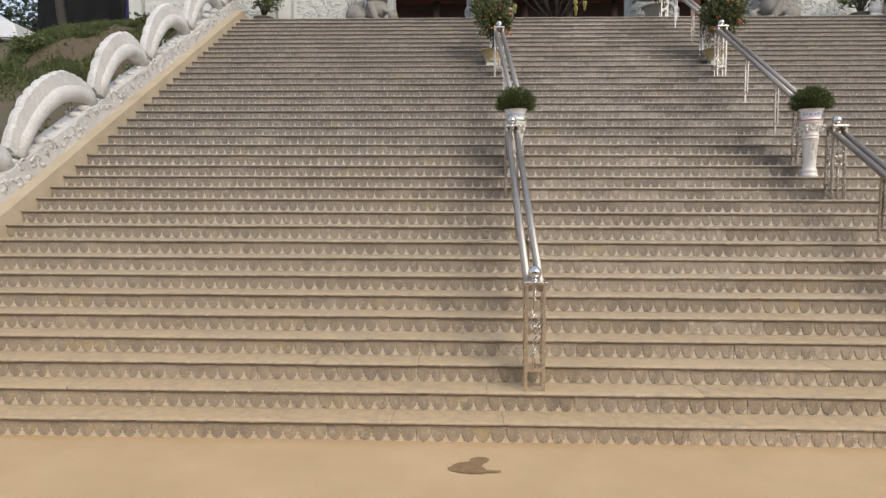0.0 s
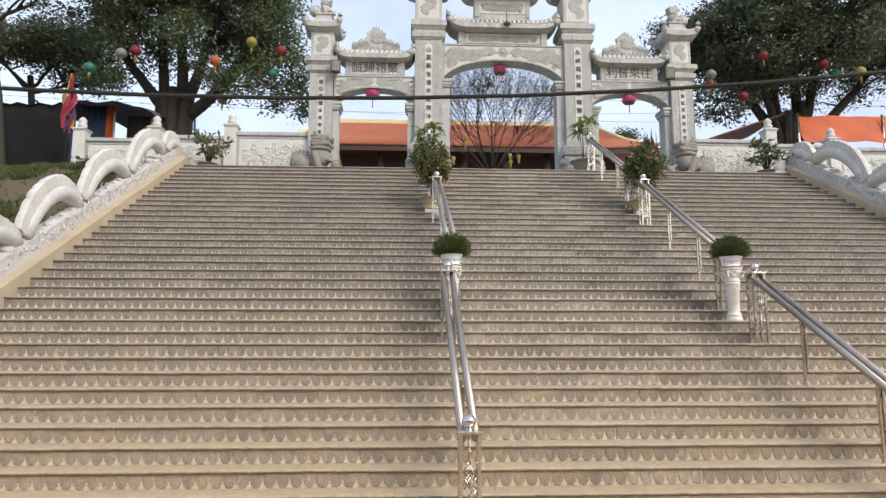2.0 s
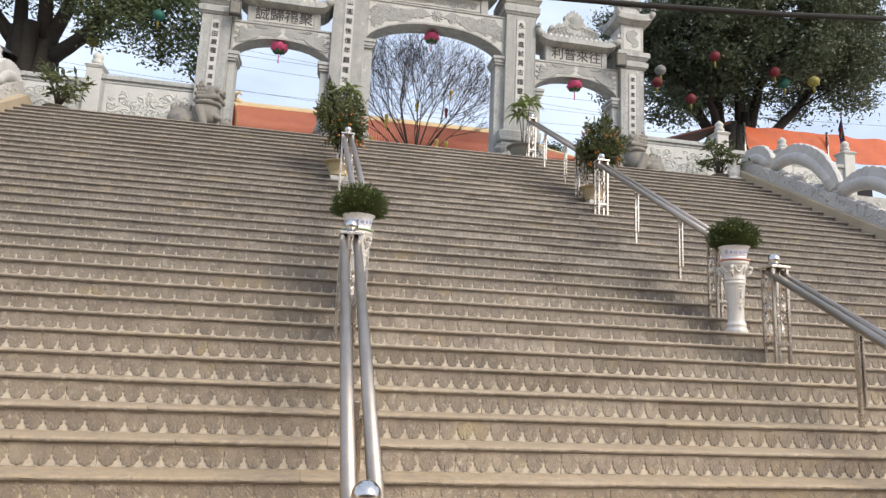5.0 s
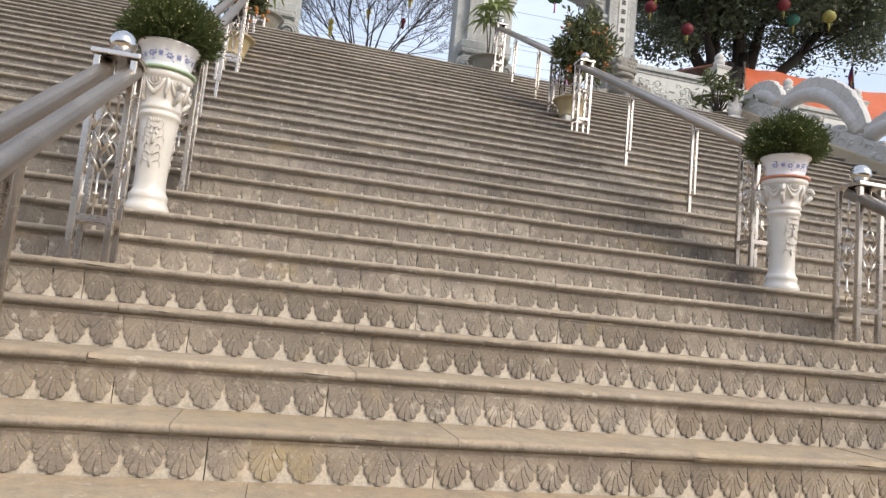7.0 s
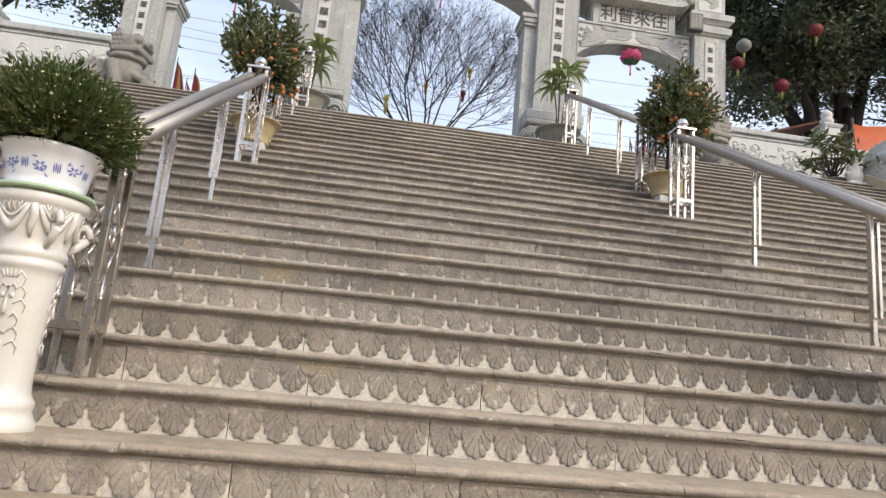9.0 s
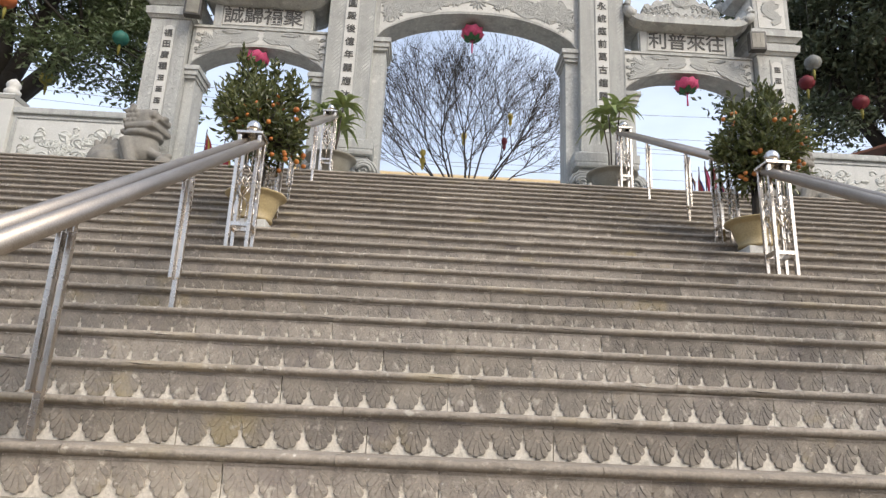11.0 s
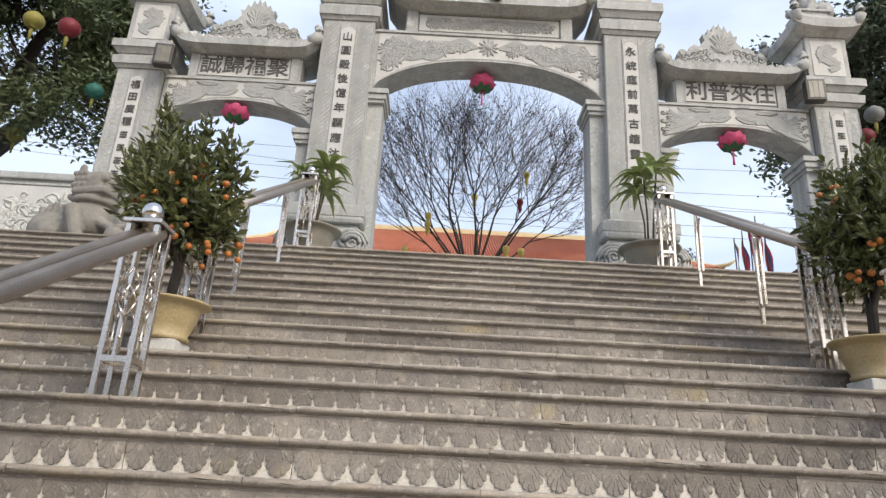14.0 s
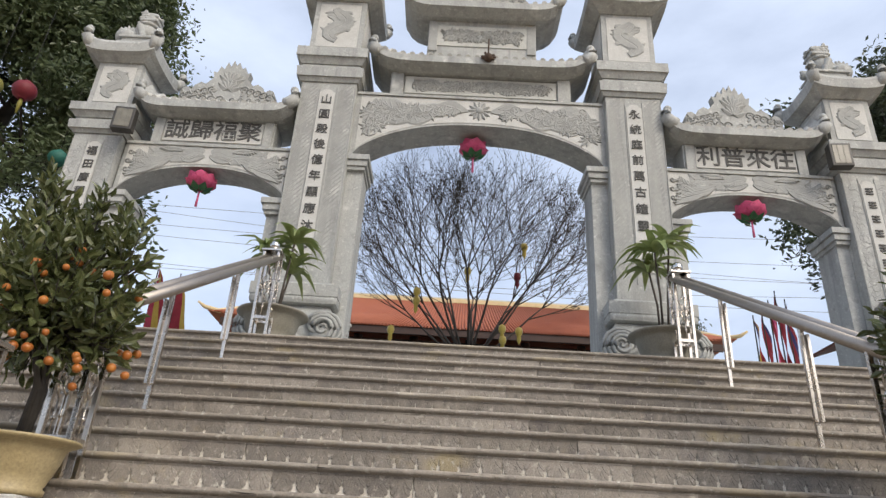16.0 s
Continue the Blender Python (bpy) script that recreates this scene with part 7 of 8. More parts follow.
curtain("side_tarp", -10.28, -9.62, 14.1, 6.6, 8.72, M_CLOTHBLUE, 4, 0.03, "dark blue hanging tarpaulin")
curtain("red_curtain", -9.62, -9.36, 14.1, 6.6, 8.70, M_ORANGE, 2, 0.02, "orange-red hanging curtain")
curtain("brown_cloth", -9.24, -8.32, 14.6, 6.6, 8.60, M_BROWNWALL, 5, 0.04, "brown hanging cloth")
for x in (-13.0, -10.4, -9.30, -8.25):
    bm = bmesh.new()
    y_ = 14.3 if x < -12 else 13.9
    rod(bm, (x, y_, 5.0), (x, y_, 8.45), 0.03)
    part("pole", bm, M_BARK if x < -10 else M_TUBE, shed)

awn = thing("awning", (0, 0, 0), "bright orange tarpaulin awning over a dark stall", "awning")
bm = bmesh.new()
k = 24
for lay in (0.0, 0.02):
    v = []
    for j in range(7):
        row = []
        for i in range(k + 1):
            x = 10.7 + 5.6 * i / k
            row.append(bm.verts.new((x, 13.5 + lay + 0.05 * j + 0.05 * math.sin(i * 1.3 + j), 7.84 + 0.86 * j / 6 - 0.02 * math.sin(i * 0.9) + 0.012 * x - 0.13 - 0.05 * math.sin(math.pi * (i % 8) / 8) * (j == 0))))
        v.append(row)
    for j in range(6):
        for i in range(k):
            bm.faces.new((v[j][i], v[j][i + 1], v[j + 1][i + 1], v[j + 1][i])).smooth = True
part("tarp", bm, M_ORANGE, awn, fix=False)
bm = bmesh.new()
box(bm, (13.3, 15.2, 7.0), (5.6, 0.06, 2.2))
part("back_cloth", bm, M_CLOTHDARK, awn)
bm = bmesh.new()
v = [bm.verts.new(p) for p in ((7.9, 14.2, 8.0), (10.6, 14.2, 8.95), (10.6, 16.5, 8.95), (7.9, 16.5, 8.0), (7.9, 14.2, 7.95), (10.6, 14.2, 8.9), (10.6, 16.5, 8.9), (7.9, 16.5, 7.95))]
for f in ((0, 1, 2, 3), (7, 6, 5, 4), (0, 4, 5, 1), (1, 5, 6, 2), (2, 6, 7, 3), (3, 7, 4, 0)):
    bm.faces.new([v[i] for i in f])
part("side_sheet", bm, M_RUST, awn, "dark brown-red side sheet")
for x in (10.6, 13.2, 15.9):
    bm = bmesh.new()
    rod(bm, (x, 13.6, TOP), (x, 13.6, 8.7), 0.035)
    part("pole", bm, M_STEEL, awn)


def flag(x, y, z, h, cols, lean, seed, label, wid=0.30, furl=0.0):
    th = thing("festival_flag", (x, y, z), label, "flag", "festival flags", turn=lean)
    bm = bmesh.new()
    rod(bm, (0, 0, 0), (0.0, 0, h + 0.08), 0.014, 0.010, 6)
    part("pole", bm, M_BARK, th)
    m = len(cols)
    for c, mat in enumerate(cols):
        bm = bmesh.new()
        k = 12
        rows = []
        for i in range(k + 1):
            u = i / k
            zz = h * (1 - 0.72 * u)
            w0, w1 = wid * u ** 0.6 * c / m, wid * u ** 0.6 * (c + 1) / m
            row = []
            for w in (w0, (w0 + w1) / 2, w1 + 0.004):
                turn_ = furl * (1.3 * w / wid + 0.8 * u)
                fold = 0.05 * math.sin(u * 7 + w * 14 * 0.42 / wid + seed)
                row.append(bm.verts.new((0.004 + w * math.cos(turn_) - fold * math.sin(turn_), w * math.sin(turn_) + fold * math.cos(turn_), zz - 0.25 * w)))
            rows.append(row)
        for p, q in zip(rows, rows[1:]):
            for e in (0, 1):
                bm.faces.new((p[e], p[e + 1], q[e + 1], q[e])).smooth = True
        part("cloth_strip", bm, mat, th, fix=False)


flag(-3.55, 15.0, TOP, 2.40, [M_FLAGBRIGHT, M_FLAGYEL, M_FLAGRED], 10, 1, "red and yellow triangular festival flag behind the gate", 0.40)
flag(-3.20, 15.1, TOP, 2.27, [M_FLAGRED, M_FLAGRED, M_FLAGYEL], 30, 2, "red and yellow triangular festival flag behind the gate", 0.38)
flag(-3.45, 15.5, TOP, 2.2, [M_FLAGRED, M_FLAGBRIGHT, M_FLAGGREEN], 60, 3, "red and green triangular festival flag behind the gate")
for fx, fh, fcols, fl, fw in ((6.28, 2.05, (M_FLAGBLUE, M_FLAGYEL, M_FLAGRED), 12, "blue and red"), (6.44, 2.20, (M_FLAGRED, M_FLAGRED, M_FLAGBLUE), 25, "red and blue"), (6.58, 2.34, (M_FLAGRED, M_PINK, M_FLAGRED), 8, "red and pink"),
                              (6.72, 2.52, (M_FLAGRED, M_FLAGRED, M_FLAGRED), 18, "dark red"), (6.86, 2.38, (M_FLAGRED, M_FLAGBLUE, M_FLAGRED), 30, "dark red and blue")):
    flag(fx, 15.0 + 0.1 * (fh - 2), TOP, fh, fcols, fl, int(fh * 100), fw + " festival flag leaning behind the gate", 0.17)

wound = thing("festival_flag", (-9.92, 12.6, 5.7), "wound red and yellow festival flag on a pole by the wall", "flag", "festival flags")
bm = bmesh.new()
rod(bm, (0, 0, 0), (0.02, 0, 3.35), 0.014, 0.010, 6)
part("pole", bm, M_BARK, wound)
for c, mat in enumerate((M_FLAGRED, M_FLAGBRIGHT, M_FLAGYEL, M_FLAGRED, M_FLAGBLUE, M_FLAGBRIGHT)):
    bm = bmesh.new()
    rows = []
    for i in range(27):
        u = i / 26
        w_ = 0.04 + 0.10 * min(1.0, max(0.0, (u - 0.22) / 0.2)) * (1.0 - 0.45 * max(0.0, u - 0.75) / 0.25)
        mid_ = w_ * 1.05 * math.sin(c * 1.05 + 5.5 * u + 0.5 * math.sin(9 * u))
        yy = -0.04 + 0.06 * math.cos(c * 1.05 + 5.5 * u) - 0.02 * math.sin(14 * u + c)
        half_ = w_ * (0.36 + 0.12 * math.sin(11 * u + 2 * c))
        zz = 3.33 - (1.55 + 0.08 * math.sin(c * 2)) * u
        rows.append([bm.verts.new((0.02 + mid_ + q * half_, yy - 0.03 * (1 - abs(q)), zz - 0.10 * q * half_)) for q in (-1, 0, 1)])
    for p, q in zip(rows, rows[1:]):
        for e in (0, 1):
            bm.faces.new((p[e], p[e + 1], q[e + 1], q[e])).smooth = True
    part("cloth_strip", bm, mat, wound, fix=False)
bm = bmesh.new()
rows = []
for i in range(13):
    u = i / 12
    rows.append([bm.verts.new((0.10 + 0.06 * u + q * (0.07 + 0.02 * math.sin(8 * u)), 0.05 + 0.04 * math.sin(9 * u + 2 * q), 1.95 - 1.15 * u)) for q in (-1, 0, 1)])
for p, q in zip(rows, rows[1:]):
    for e in (0, 1):
        bm.faces.new((p[e], p[e + 1], q[e + 1], q[e])).smooth = True
part("blue_tail", bm, M_FLAGBLUE, wound, "dark blue lower cloth", fix=False)
flag(13.08, 12.9, TOP, 3.05, [M_FLAGBLUE, M_FLAGYEL, M_FLAGRED, M_FLAGBLUE], 10, 8, "furled blue, yellow and red festival flag before the orange awning", 0.24, 3.2)


# ---- temple behind the gate ----
temple = thing("temple", (0, 0, 0), "low temple hall with a red tiled roof and pale yellow ridge", "building")
TX0, TX1, TY = -9.1, 13.7, 35.0
HIP, DEEP = 3.2, 3.0
bm = bmesh.new()
zr, ze = 15.62, 13.30


def eave_z(u, lift=0.25):
    """Height of the eave along its length, swept up at the corners."""
    return ze + lift * max(0.0, abs(u) - 0.72) ** 2 / 0.0784


k = 40
rings = []
for yy, zz, inset in ((TY - DEEP, None, 0.0), (TY - DEEP * 0.5, 0.42, HIP * 0.5), (TY, 1.0, HIP), (TY + DEEP * 0.5, 0.42, HIP * 0.5), (TY + DEEP, None, 0.0)):
    row = []
    for i in range(k + 1):
        u = -1 + 2 * i / k
        x = (TX0 + TX1) / 2 + u * ((TX1 - TX0) / 2 - inset)
        row.append(bm.verts.new((x, yy, eave_z(u) if zz is None else ze + (zr - ze) * zz)))
    rings.append(row)
for a, b in zip(rings, rings[1:]):
    for i in range(k):
        bm.faces.new((a[i], a[i + 1], b[i + 1], b[i]))
bm.faces.new([r[0] for r in rings])
bm.faces.new([r[-1] for r in rings][::-1])
roof = part("roof", bm, M_ROOF, temple)
bm = bmesh.new()
nrl = 150
for i in range(nrl):
    u = -0.97 + 1.94 * i / (nrl - 1)
    xm_ = (TX0 + TX1) / 2
    hw = (TX1 - TX0) / 2
    tube(bm, [(xm_ + u * hw, TY - DEEP - 0.02, eave_z(u) + 0.03), (xm_ + u * (hw - HIP * 0.5), TY - DEEP * 0.5, ze + (zr - ze) * 0.42 + 0.02), (xm_ + u * (hw - HIP), TY, zr + 0.01)], 0.045, 5)
tr_ = part("tile_roll_field", bm, M_ROOF, roof)
tr_["kind"] = "stuff"
bm = bmesh.new()
box(bm, ((TX0 + TX1) / 2, TY, zr + 0.05), (TX1 - TX0 - 2 * HIP, 0.24, 0.22), 0.03)
part("ridge", bm, M_RIDGE, roof, "pale yellow plastered ridge")
bm = bmesh.new()
box(bm, ((TX0 + TX1) / 2, TY, zr + 0.20), (TX1 - TX0 - 2 * HIP, 0.14, 0.07), 0.02)
part("ridge_cap", bm, M_PALE, roof)
for e, xx in ((1, TX0), (-1, TX1)):
    bm = bmesh.new()
    tube(bm, [(xx + e * HIP, TY, zr + 0.05), (xx + e * HIP * 0.5, TY - DEEP * 0.5, ze + (zr - ze) * 0.42 + 0.06), (xx + e * 0.4, TY - DEEP + 0.3, ze + 0.34), (xx - e * 0.1, TY - DEEP - 0.1, ze + 0.36), (xx - e * 0.35, TY - DEEP - 0.3, ze + 0.52)], [0.13, 0.12, 0.11, 0.09, 0.04], 8)
    part("hip_ridge", bm, M_RIDGE, roof)
    bm = bmesh.new()
    tube(bm, [(xx + e * (HIP + 0.25), TY, zr + 0.15), (xx + e * (HIP - 0.05), TY, zr + 0.30), (xx + e * (HIP - 0.15), TY, zr + 0.60), (xx + e * (HIP + 0.10), TY, zr + 0.78), (xx + e * (HIP + 0.20), TY, zr + 0.62)], [0.16, 0.17, 0.13, 0.09, 0.05], 8)
    part("ridge_finial", bm, M_RIDGE, roof)
bm = bmesh.new()
box(bm, ((TX0 + TX1) / 2, TY - DEEP + 0.15, ze - 0.16), (TX1 - TX0 - 1.2, 0.16, 0.30))
part("eave_board", bm, M_TIMBER, temple)
bm = bmesh.new()
box(bm, ((TX0 + TX1) / 2, TY + 0.5, (TOP + ze) / 2), (TX1 - TX0 - 4.0, 3.2, ze - TOP))
part("hall", bm, M_TIMBER, temple)
for i in range(9):
    bm = bmesh.new()
    x = TX0 + 1.6 + (TX1 - TX0 - 3.2) * i / 8
    lathe(bm, [(0.26, 0), (0.26, 0.2), (0.20, 0.26), (0.19, ze - TOP - 0.2)], 12, (x, TY - 2.1, TOP))
    part("pillar", bm, M_TIMBER, temple)


# ---- cable, wires ----
bm = bmesh.new()
tube(bm, [(x, 3.0, 4.79 + 0.0075 * (x + 3) ** 2) for x in [-22 + 1.5 * i for i in range(30)]], 0.026, 8)
single("power_cable", bm, M_CABLE, "thick black power cable slung across the steps", "cable")
for x in (-22.3, 21.8):
    bm = bmesh.new()
    rod(bm, (0, 0, -0.2), (0, 0, 9.6), 0.16, 0.11, 12)
    single("power_pole", bm, M_STONE, "grey concrete power pole carrying the cable", "pole", "power poles", at=(x, 3.0, 0))
for x in (-62.0, 62.0):
    bm = bmesh.new()
    rod(bm, (0, 0, -1), (0, 0, 26.0), 0.3, 0.2, 12)
    box(bm, (0, 0.7, 22.0), (0.2, 2.6, 6.5))
    single("power_pole", bm, M_STONE, "tall grey power pole carrying wires", "pole", "power poles", at=(x, 30.0, 0))
for i, (z, s) in enumerate(((17.3, 0.0), (16.4, -0.01), (15.9, -0.02), (14.75, -0.02), (15.0, 0.01), (17.0, -0.06))):
    bm = bmesh.new()
    tube(bm, [(x, 30.0 + 0.3 * i, z - 0.075 * (x * 0.35 + 3) * 0.3 + s * x + 0.0012 * x * x) for x in range(-62, 63, 4)], 0.011, 5)
    single("overhead_wire", bm, M_WIRE, "thin grey overhead wire far behind the gate", "wire", "overhead wires")


# ---- bank beside the steps, with grass ----
bm = bmesh.new()
k, m = 34, 40
v = [[bm.verts.new((-6.75 - 18.0 * (i / k) ** 1.5, -0.3 + 13.5 * j / m, bank_z(-6.75 - 18.0 * (i / k) ** 1.5, -0.3 + 13.5 * j / m))) for i in range(k + 1)] for j in range(m + 1)]
for j in range(m):
    for i in range(k):
        bm.faces.new((v[j][i], v[j + 1][i], v[j + 1][i + 1], v[j][i + 1])).smooth = True
for j in (m,):
    for i in range(k):
        a, b = v[j][i], v[j][i + 1]
        c, d = bm.verts.new((a.co.x, a.co.y + 6.0, TOP - 0.6)), bm.verts.new((b.co.x, b.co.y + 6.0, TOP - 0.6))
        bm.faces.new((a, c, d, b))
single("bank", bm, M_EARTH, "earth bank with rough grass beside the steps", "ground", kind="structure")
nr = np.random.default_rng(8)
kx = -6.8 - 9.0 * nr.random(4200) ** 1.4
ky = 0.2 + 12.2 * nr.random(4200)
kz = np.array([bank_z(x, y) for x, y in zip(kx, ky)]) + 0.05 * nr.random(4200)
keep = np.array([noise.noise((x * 0.8, y * 0.8, 5.0)) > -0.15 for x, y in zip(kx, ky)])
cg = np.stack([kx, ky, kz], 1)[keep]
tx = -9.3 + 1.7 * nr.uniform(-1, 1, 15000)
ty = 10.15 + 0.75 * nr.normal(size=15000)
tz = np.array([bank_z(x, y) for x, y in zip(tx, ty)]) + 0.07 * nr.random(15000)
thick = np.array([noise.noise((x * 1.3, y * 1.3, 9.0)) > -0.12 for x, y in zip(tx, ty)]) & (ty < 11.5)
cg = np.concatenate([cg, np.stack([tx, ty, tz], 1)[thick]])
gr = new("grass", leaves_mesh("grass", cg, 0.22, M_GRASS, nr, -1.2, 0.12, 0.5))
tagged(gr, "rough green grass and weeds on the bank", "grass", kind="stuff")
for i, (x, y, s) in enumerate(((-8.2, 10.5, 0.26), (-10.5, 9.7, 0.30), (-7.6, 8.9, 0.28))):
    nrg = np.random.default_rng(50 + i)
    sh = thing("shrub", (x, y, bank_z(x, y)), "low green shrub growing on the bank", "shrub", "shrubs on the bank")
    c = nrg.normal(size=(700, 3)) * np.array([s * 0.6, s * 0.5, s * 0.3]) + np.array([0, 0, s * 0.45])
    part("foliage", leaves_mesh("foliage", c, 0.105, M_GRASS, nrg, 0.0, 0.40, 0.8), None, sh)
    bm = bmesh.new()
    for j in range(6):
        rod(bm, (0, 0, -0.05), (s * 0.5 * math.cos(j), s * 0.4 * math.sin(j), s * 0.6), 0.012, 0.005, 4)
    part("branching_stem", bm, M_TWIG, sh)

for i, (x, y, s) in enumerate(((-15.6, 20.4, 2.3), (-17.4, 20.8, 2.6), (-19.6, 20.4, 2.6), (-22.0, 19.6, 2.5))):
    nrg = np.random.default_rng(70 + i)
    sh = thing("bush", (x, y, TOP - 0.6), "dark green bush beyond the shed", "bush", "bushes beyond the shed")
    c = nrg.normal(size=(5200, 3)) * np.array([s * 0.5, s * 0.4, s * 0.42]) + np.array([0, 0, s * 0.8])
    c[:, 2] = np.abs(c[:, 2])
    part("foliage", leaves_mesh("foliage", c, 0.24, M_DARKLEAF, nrg, 0.1, 0.42, 0.7), None, sh)
    bm = bmesh.new()
    for j in range(7):
        tube(bm, [(0, 0, -0.1), (s * 0.2 * math.cos(j), s * 0.2 * math.sin(j), s * 0.5), (s * 0.5 * math.cos(j), s * 0.4 * math.sin(j), s * 1.2)], [0.05, 0.03, 0.012], 5)
    part("branching_stem", bm, M_BARK, sh)

# parked vehicle beside the shed
car = thing("parked_car", (-14.6, 12.9, bank_z(-14.6, 12.9)), "white parked car beside the shed", "car", turn=5)
bm = bmesh.new()
prism(bm, [(-2.0, 0.30), (-2.0, 0.75), (-1.5, 0.85), (-0.8, 1.35), (0.7, 1.38), (1.3, 0.90), (1.9, 0.78), (2.0, 0.35)], -0.8, 0.8)
bmesh.ops.bevel(bm, geom=list(bm.edges), offset=0.05, segments=2, affect="EDGES")
part("body", bm, M_CARWHITE, car)
bm = bmesh.new()
prism(bm, [(-1.30, 0.90), (-0.75, 1.30), (0.65, 1.32), (1.12, 0.92)], -0.812, 0.812)
part("windows", bm, M_CARGLASS, car)
for sx in (-1.2, 1.25):
    for sy in (-0.75, 0.75):
        bm = bmesh.new()
        rod(bm, (sx, sy - 0.1, 0.32), (sx, sy + 0.1, 0.32), 0.32, seg=20)
        part("wheel", bm, M_RUBBER, car)


# ---- stairs: treads and carved risers, piece by piece ----
PITCH = 0.112
SLAB = 6 * PITCH


def teardrop(x0, z0, x1, z1, wide):
    """Outline of a lobe that springs narrow from one point and ends round at another."""
    dx, dz = x1 - x0, z1 - z0
    ln = math.hypot(dx, dz)
    ux, uz = dx / ln, dz / ln
    prof = ((0.0, 0.30), (0.25, 0.72), (0.55, 1.0), (0.80, 0.98), (0.955, 0.62))
    left = [(x0 + dx * t - uz * wide * q, z0 + dz * t + ux * wide * q) for t, q in prof]
    right = [(x0 + dx * t + uz * wide * q, z0 + dz * t - ux * wide * q) for t, q in reversed(prof)]
    return left + [(x1, z1)] + right


LOBES = [teardrop(0.0, 0.56, 0.0, 0.004, 0.090)]
for e_ in (-1, 1):
    LOBES.append(teardrop(e_ * 0.058, 0.63, e_ * 0.245, 0.095, 0.094))
    LOBES.append(teardrop(e_ * 0.108, 0.76, e_ * 0.396, 0.318, 0.090))
    LOBES.append(teardrop(e_ * 0.150, 0.92, e_ * 0.455, 0.600, 0.080))


def petal(verts, faces, mis, xc, w, h, y, rng):
    """One hanging palmette: seven rounded lobes fan out from its head, raised, with soft grooves between them."""
    def add(x, z, d):
        verts.append((xc + x * w, y - d, z * h))
        return len(verts) - 1

    worn = rng.uniform(0.55, 1.15)
    w *= rng.uniform(0.97, 1.03)
    xc += rng.uniform(-0.002, 0.002)
    back = [(0.0, 0.003), (0.060, 0.015), (0.098, 0.055), (0.104, 0.098), (0.155, 0.076), (0.225, 0.085), (0.285, 0.140), (0.302, 0.205), (0.284, 0.265), (0.335, 0.255), (0.395, 0.295), (0.430, 0.370), (0.427, 0.445), (0.394, 0.510), (0.440, 0.515), (0.474, 0.565), (0.487, 0.650), (0.472, 0.720), (0.492, 0.770), (0.505, 0.850), (0.505, 1.0)]
    plate = [add(u, v_, 0.0052) for u, v_ in back] + [add(-u, v_, 0.0052) for u, v_ in back[:0:-1]]
    faces.append(tuple(plate))
    mis.append(0)
    rim = [add(u * 1.0, v_, 0.0) for u, v_ in back] + [add(-u, v_, 0.0) for u, v_ in back[:0:-1]]
    k = len(plate)
    for i in range(k):
        faces.append((rim[i], rim[(i + 1) % k], plate[(i + 1) % k], plate[i]))
        mis.append(0)
    for pts in LOBES:
        cx_ = sum(p[0] for p in pts) / len(pts)
        cz_ = sum(p[1] for p in pts) / len(pts)
        q = [(u + rng.uniform(-0.010, 0.010), v_ + rng.uniform(-0.010, 0.010)) for u, v_ in pts]
        lo = [add(u, v_, 0.0050) for u, v_ in q]
        hi = [add(cx_ + (u - cx_) * 0.84, cz_ + (v_ - cz_) * 0.92, 0.0052 + 0.0027 * worn) for u, v_ in q]
        k = len(q)
        for i in range(k):
            j = (i + 1) % k
            faces.append((lo[i], lo[j], hi[j], hi[i]))
            mis.append(0)
        faces.append(tuple(hi))
        mis.append(0)


def riser_data(seed):
    """Front at y = 0, from z = 0 to the underside of the tread; chalky field, darker petals, plain top rail."""
    rng = random.Random(seed)
    h = R - 0.035
    vs, fs, mi = [], [], []
    g = 0.0018
    x0, x1 = g, SLAB - g
    for x, y, z in ((x0, 0, -0.01), (x1, 0, -0.01), (x1, 0, h), (x0, 0, h), (x0, 0.04, -0.01), (x1, 0.04, -0.01), (x1, 0.04, h), (x0, 0.04, h)):
        vs.append((x, y, z))
    for f in ((0, 1, 2, 3), (1, 5, 6, 2), (4, 0, 3, 7)):
        fs.append(f)
        mi.append(1)
    n0 = len(vs)
    zt = h - 0.008
    for x, y, z in ((x0, -0.009, zt), (x1, -0.009, zt), (x1, -0.009, h), (x0, -0.009, h), (x0, 0.0, zt), (x1, 0.0, zt)):
        vs.append((x, y, z))
    for f in ((0, 1, 2, 3), (4, 5, 1, 0)):
        fs.append(tuple(n0 + i for i in f))
        mi.append(0)
    for i in range(6):
        petal(vs, fs, mi, (i + 0.5) * PITCH, PITCH, (h - 0.008) * rng.uniform(0.985, 1.0), -0.0005, rng)
    return vs, fs, mi


TREAD_L = 0.84


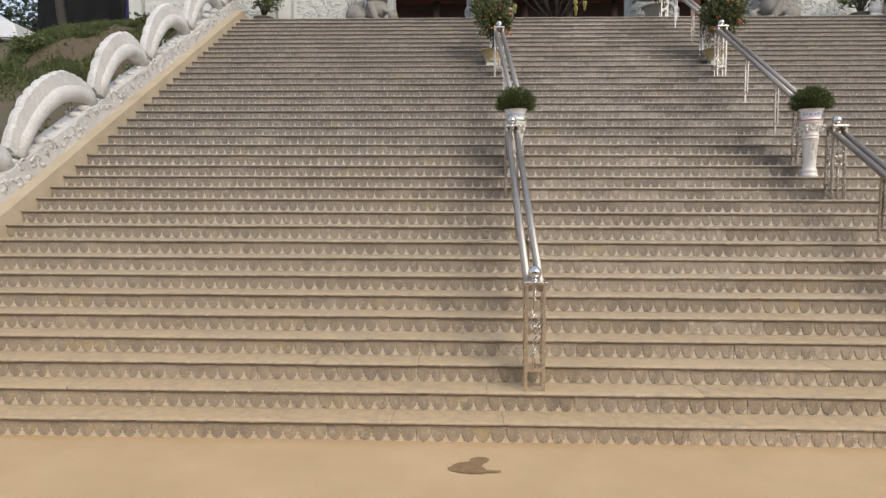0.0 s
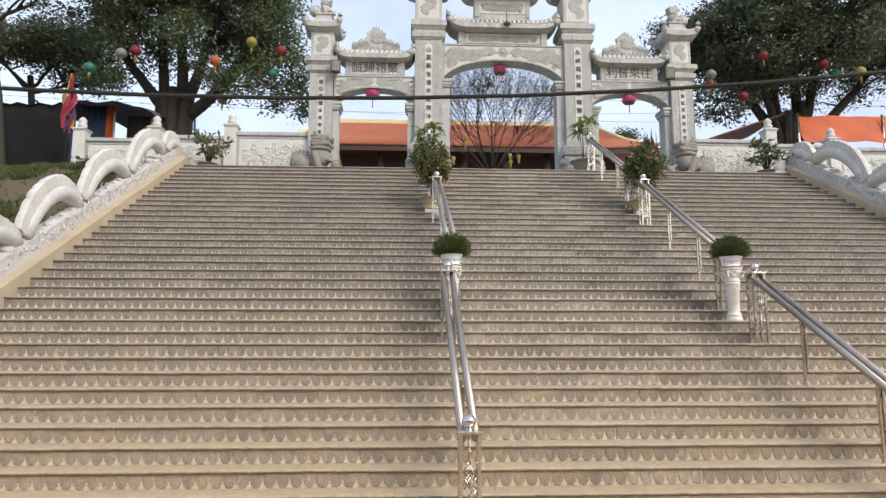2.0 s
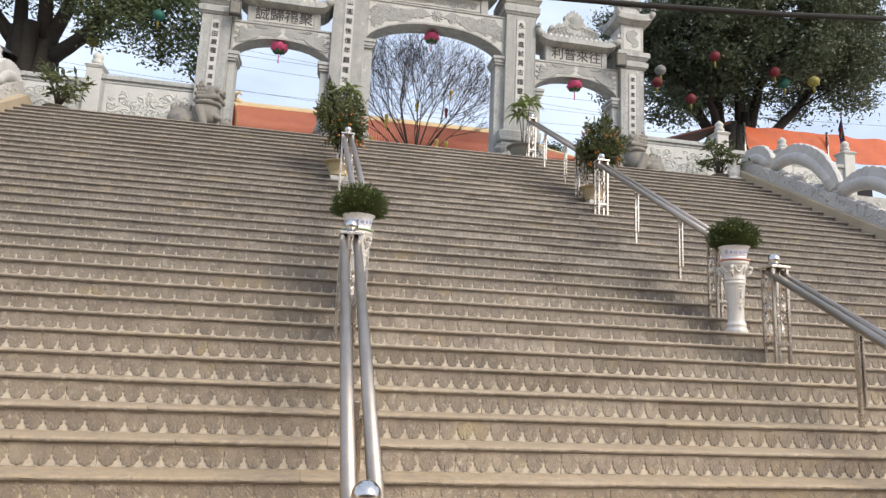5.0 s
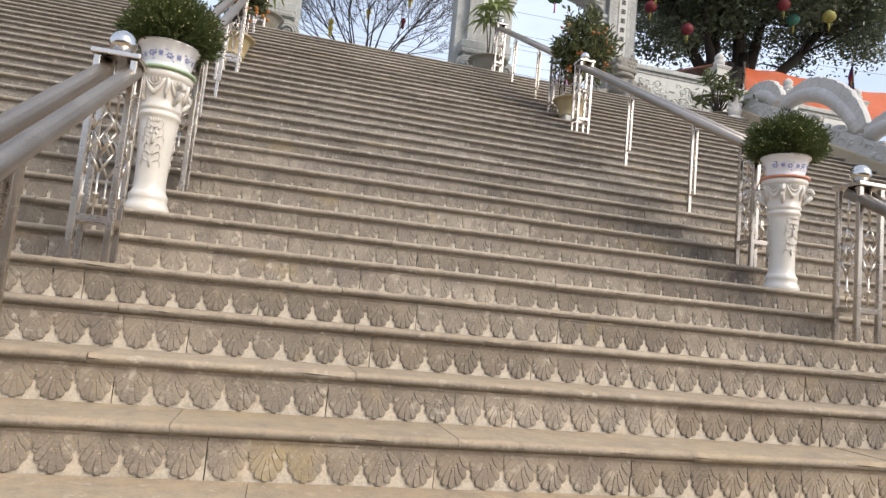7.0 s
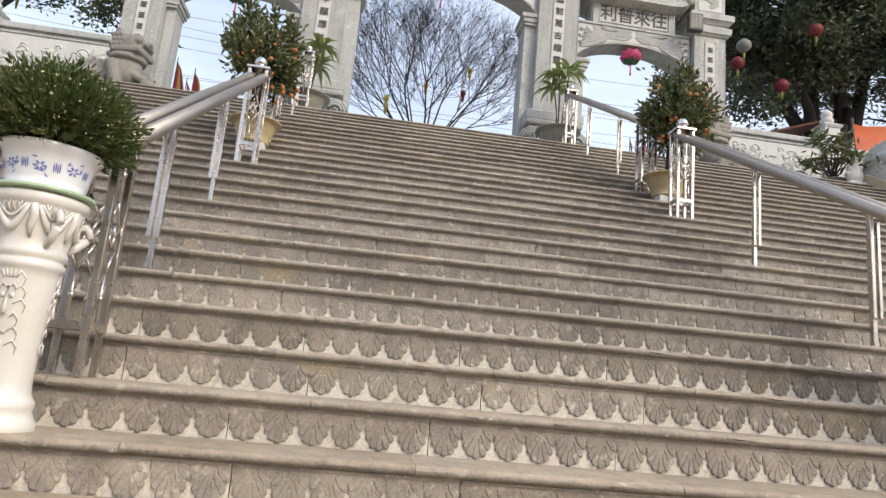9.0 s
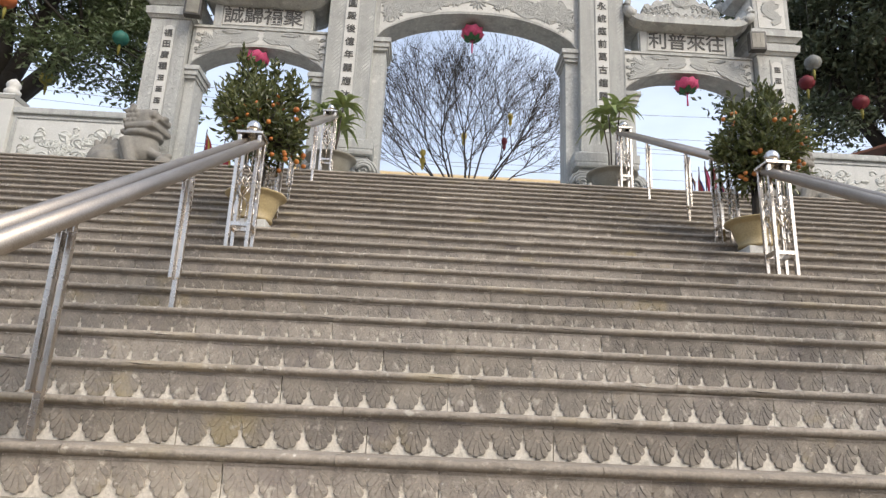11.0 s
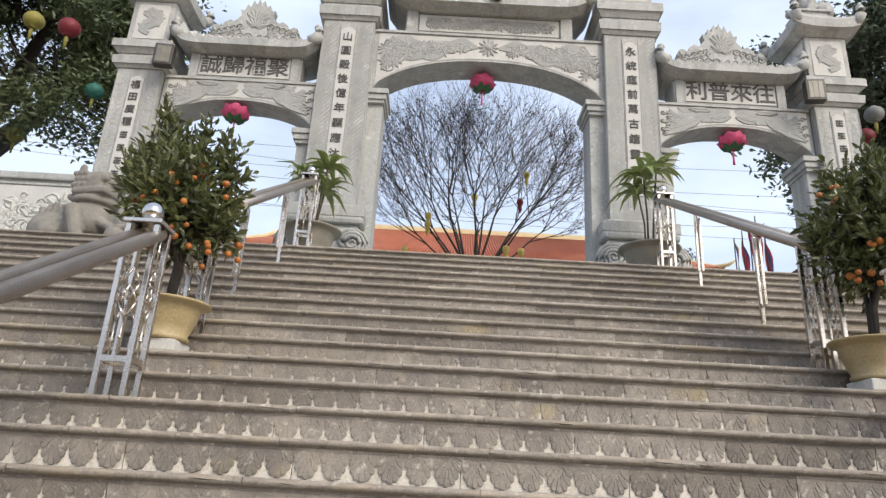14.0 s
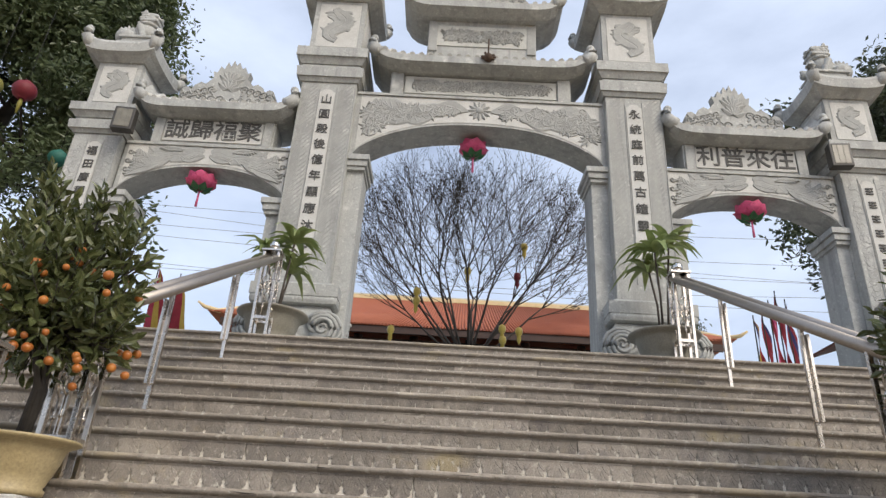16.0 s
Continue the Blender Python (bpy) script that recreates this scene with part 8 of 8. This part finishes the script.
def tread_data(seed, ln=TREAD_L):
    """A slab with a bullnose front and a fillet under it; front edge at y = 0, top at z = 0."""
    rng = random.Random(seed)
    prof = [(T + 0.02, 0.0), (0.026, 0.0), (0.016, -0.0004), (0.006, -0.004), (0.0, -0.011), (0.0, -0.018), (0.004, -0.025), (0.012, -0.029), (0.020, -0.030), (0.022, -0.033), (0.030, -0.036), (0.06, -0.036)]
    vs, fs = [], []
    k = 13
    m = len(prof)
    chips = [rng.uniform(0.003, 0.009) if rng.random() < 0.16 else 0.0 for i in range(k)]
    for i in range(k):
        x = 0.001 + (ln - 0.002) * i / (k - 1)
        for j, (y, z) in enumerate(prof):
            wob = rng.uniform(-0.0007, 0.0007) if 1 < j < 9 else 0.0
            chip = chips[i] if 2 < j < 7 else 0.0
            vs.append((x, y + wob + chip, z + wob * 0.6 - (chip * 0.7 if j < 5 else -chip * 0.5)))
    for i in range(k - 1):
        for j in range(m - 1):
            fs.append((i * m + j, (i + 1) * m + j, (i + 1) * m + j + 1, i * m + j + 1))
    o = len(vs)
    vs += vs[:m] + vs[(k - 1) * m:k * m]
    fs.append(tuple(range(o, o + m))[::-1])
    fs.append(tuple(range(o + m, o + 2 * m)))
    return vs, [f[::-1] for f in fs]


risers = [riser_data(100 + i) for i in range(7)]
treads = [tread_data(200 + i) for i in range(7)]
riser_meshes = [raw("riser", v, f, (M_PETAL, M_CHALK), m) for v, f, m in risers]
tread_meshes = [raw("tread", v, f, M_TREAD, smooth=True) for v, f in treads]
rng = random.Random(77)
NEAR0, NEAR1 = -1.0, 4.3
far_rv, far_rf, far_rm, far_tv, far_tf = [], [], [], [], []
for n in range(1, N + 1):
    y, z = step(n)
    for kind, ln in (("riser", SLAB), ("tread", TREAD_L)):
        off = rng.uniform(0, ln)
        x = X0 - off
        while x < X1:
            i = rng.randrange(7)
            jit = rng.uniform(-0.0025, 0.0025)
            at = (x, y + 0.034 + jit, z - R) if kind == "riser" else (x, y + jit, z + jit * 0.4)
            if NEAR0 <= x <= NEAR1 - ln * 0.5:
                ob = part(kind, riser_meshes[i] if kind == "riser" else tread_meshes[i], None, stairs)
                ob.matrix_basis = Matrix.Translation(at)
            elif kind == "riser":
                vs, fs, mi = risers[i]
                o = len(far_rv)
                far_rv += [(max(min(a + at[0], X1), X0), b + at[1], c + at[2]) for a, b, c in vs]
                far_rf += [tuple(o + q for q in f) for f in fs]
                far_rm += mi
            else:
                vs, fs = treads[i]
                o = len(far_tv)
                far_tv += [(max(min(a + at[0], X1), X0), b + at[1], c + at[2]) for a, b, c in vs]
                far_tf += [tuple(o + q for q in f) for f in fs]
            x += ln
ob = part("side_risers", raw("side_risers", far_rv, far_rf, (M_PETAL, M_CHALK), far_rm), None, stairs)
ob["kind"] = "stuff"
ob = part("side_treads", raw("side_treads", far_tv, far_tf, M_TREAD, smooth=True), None, stairs)
ob["kind"] = "stuff"
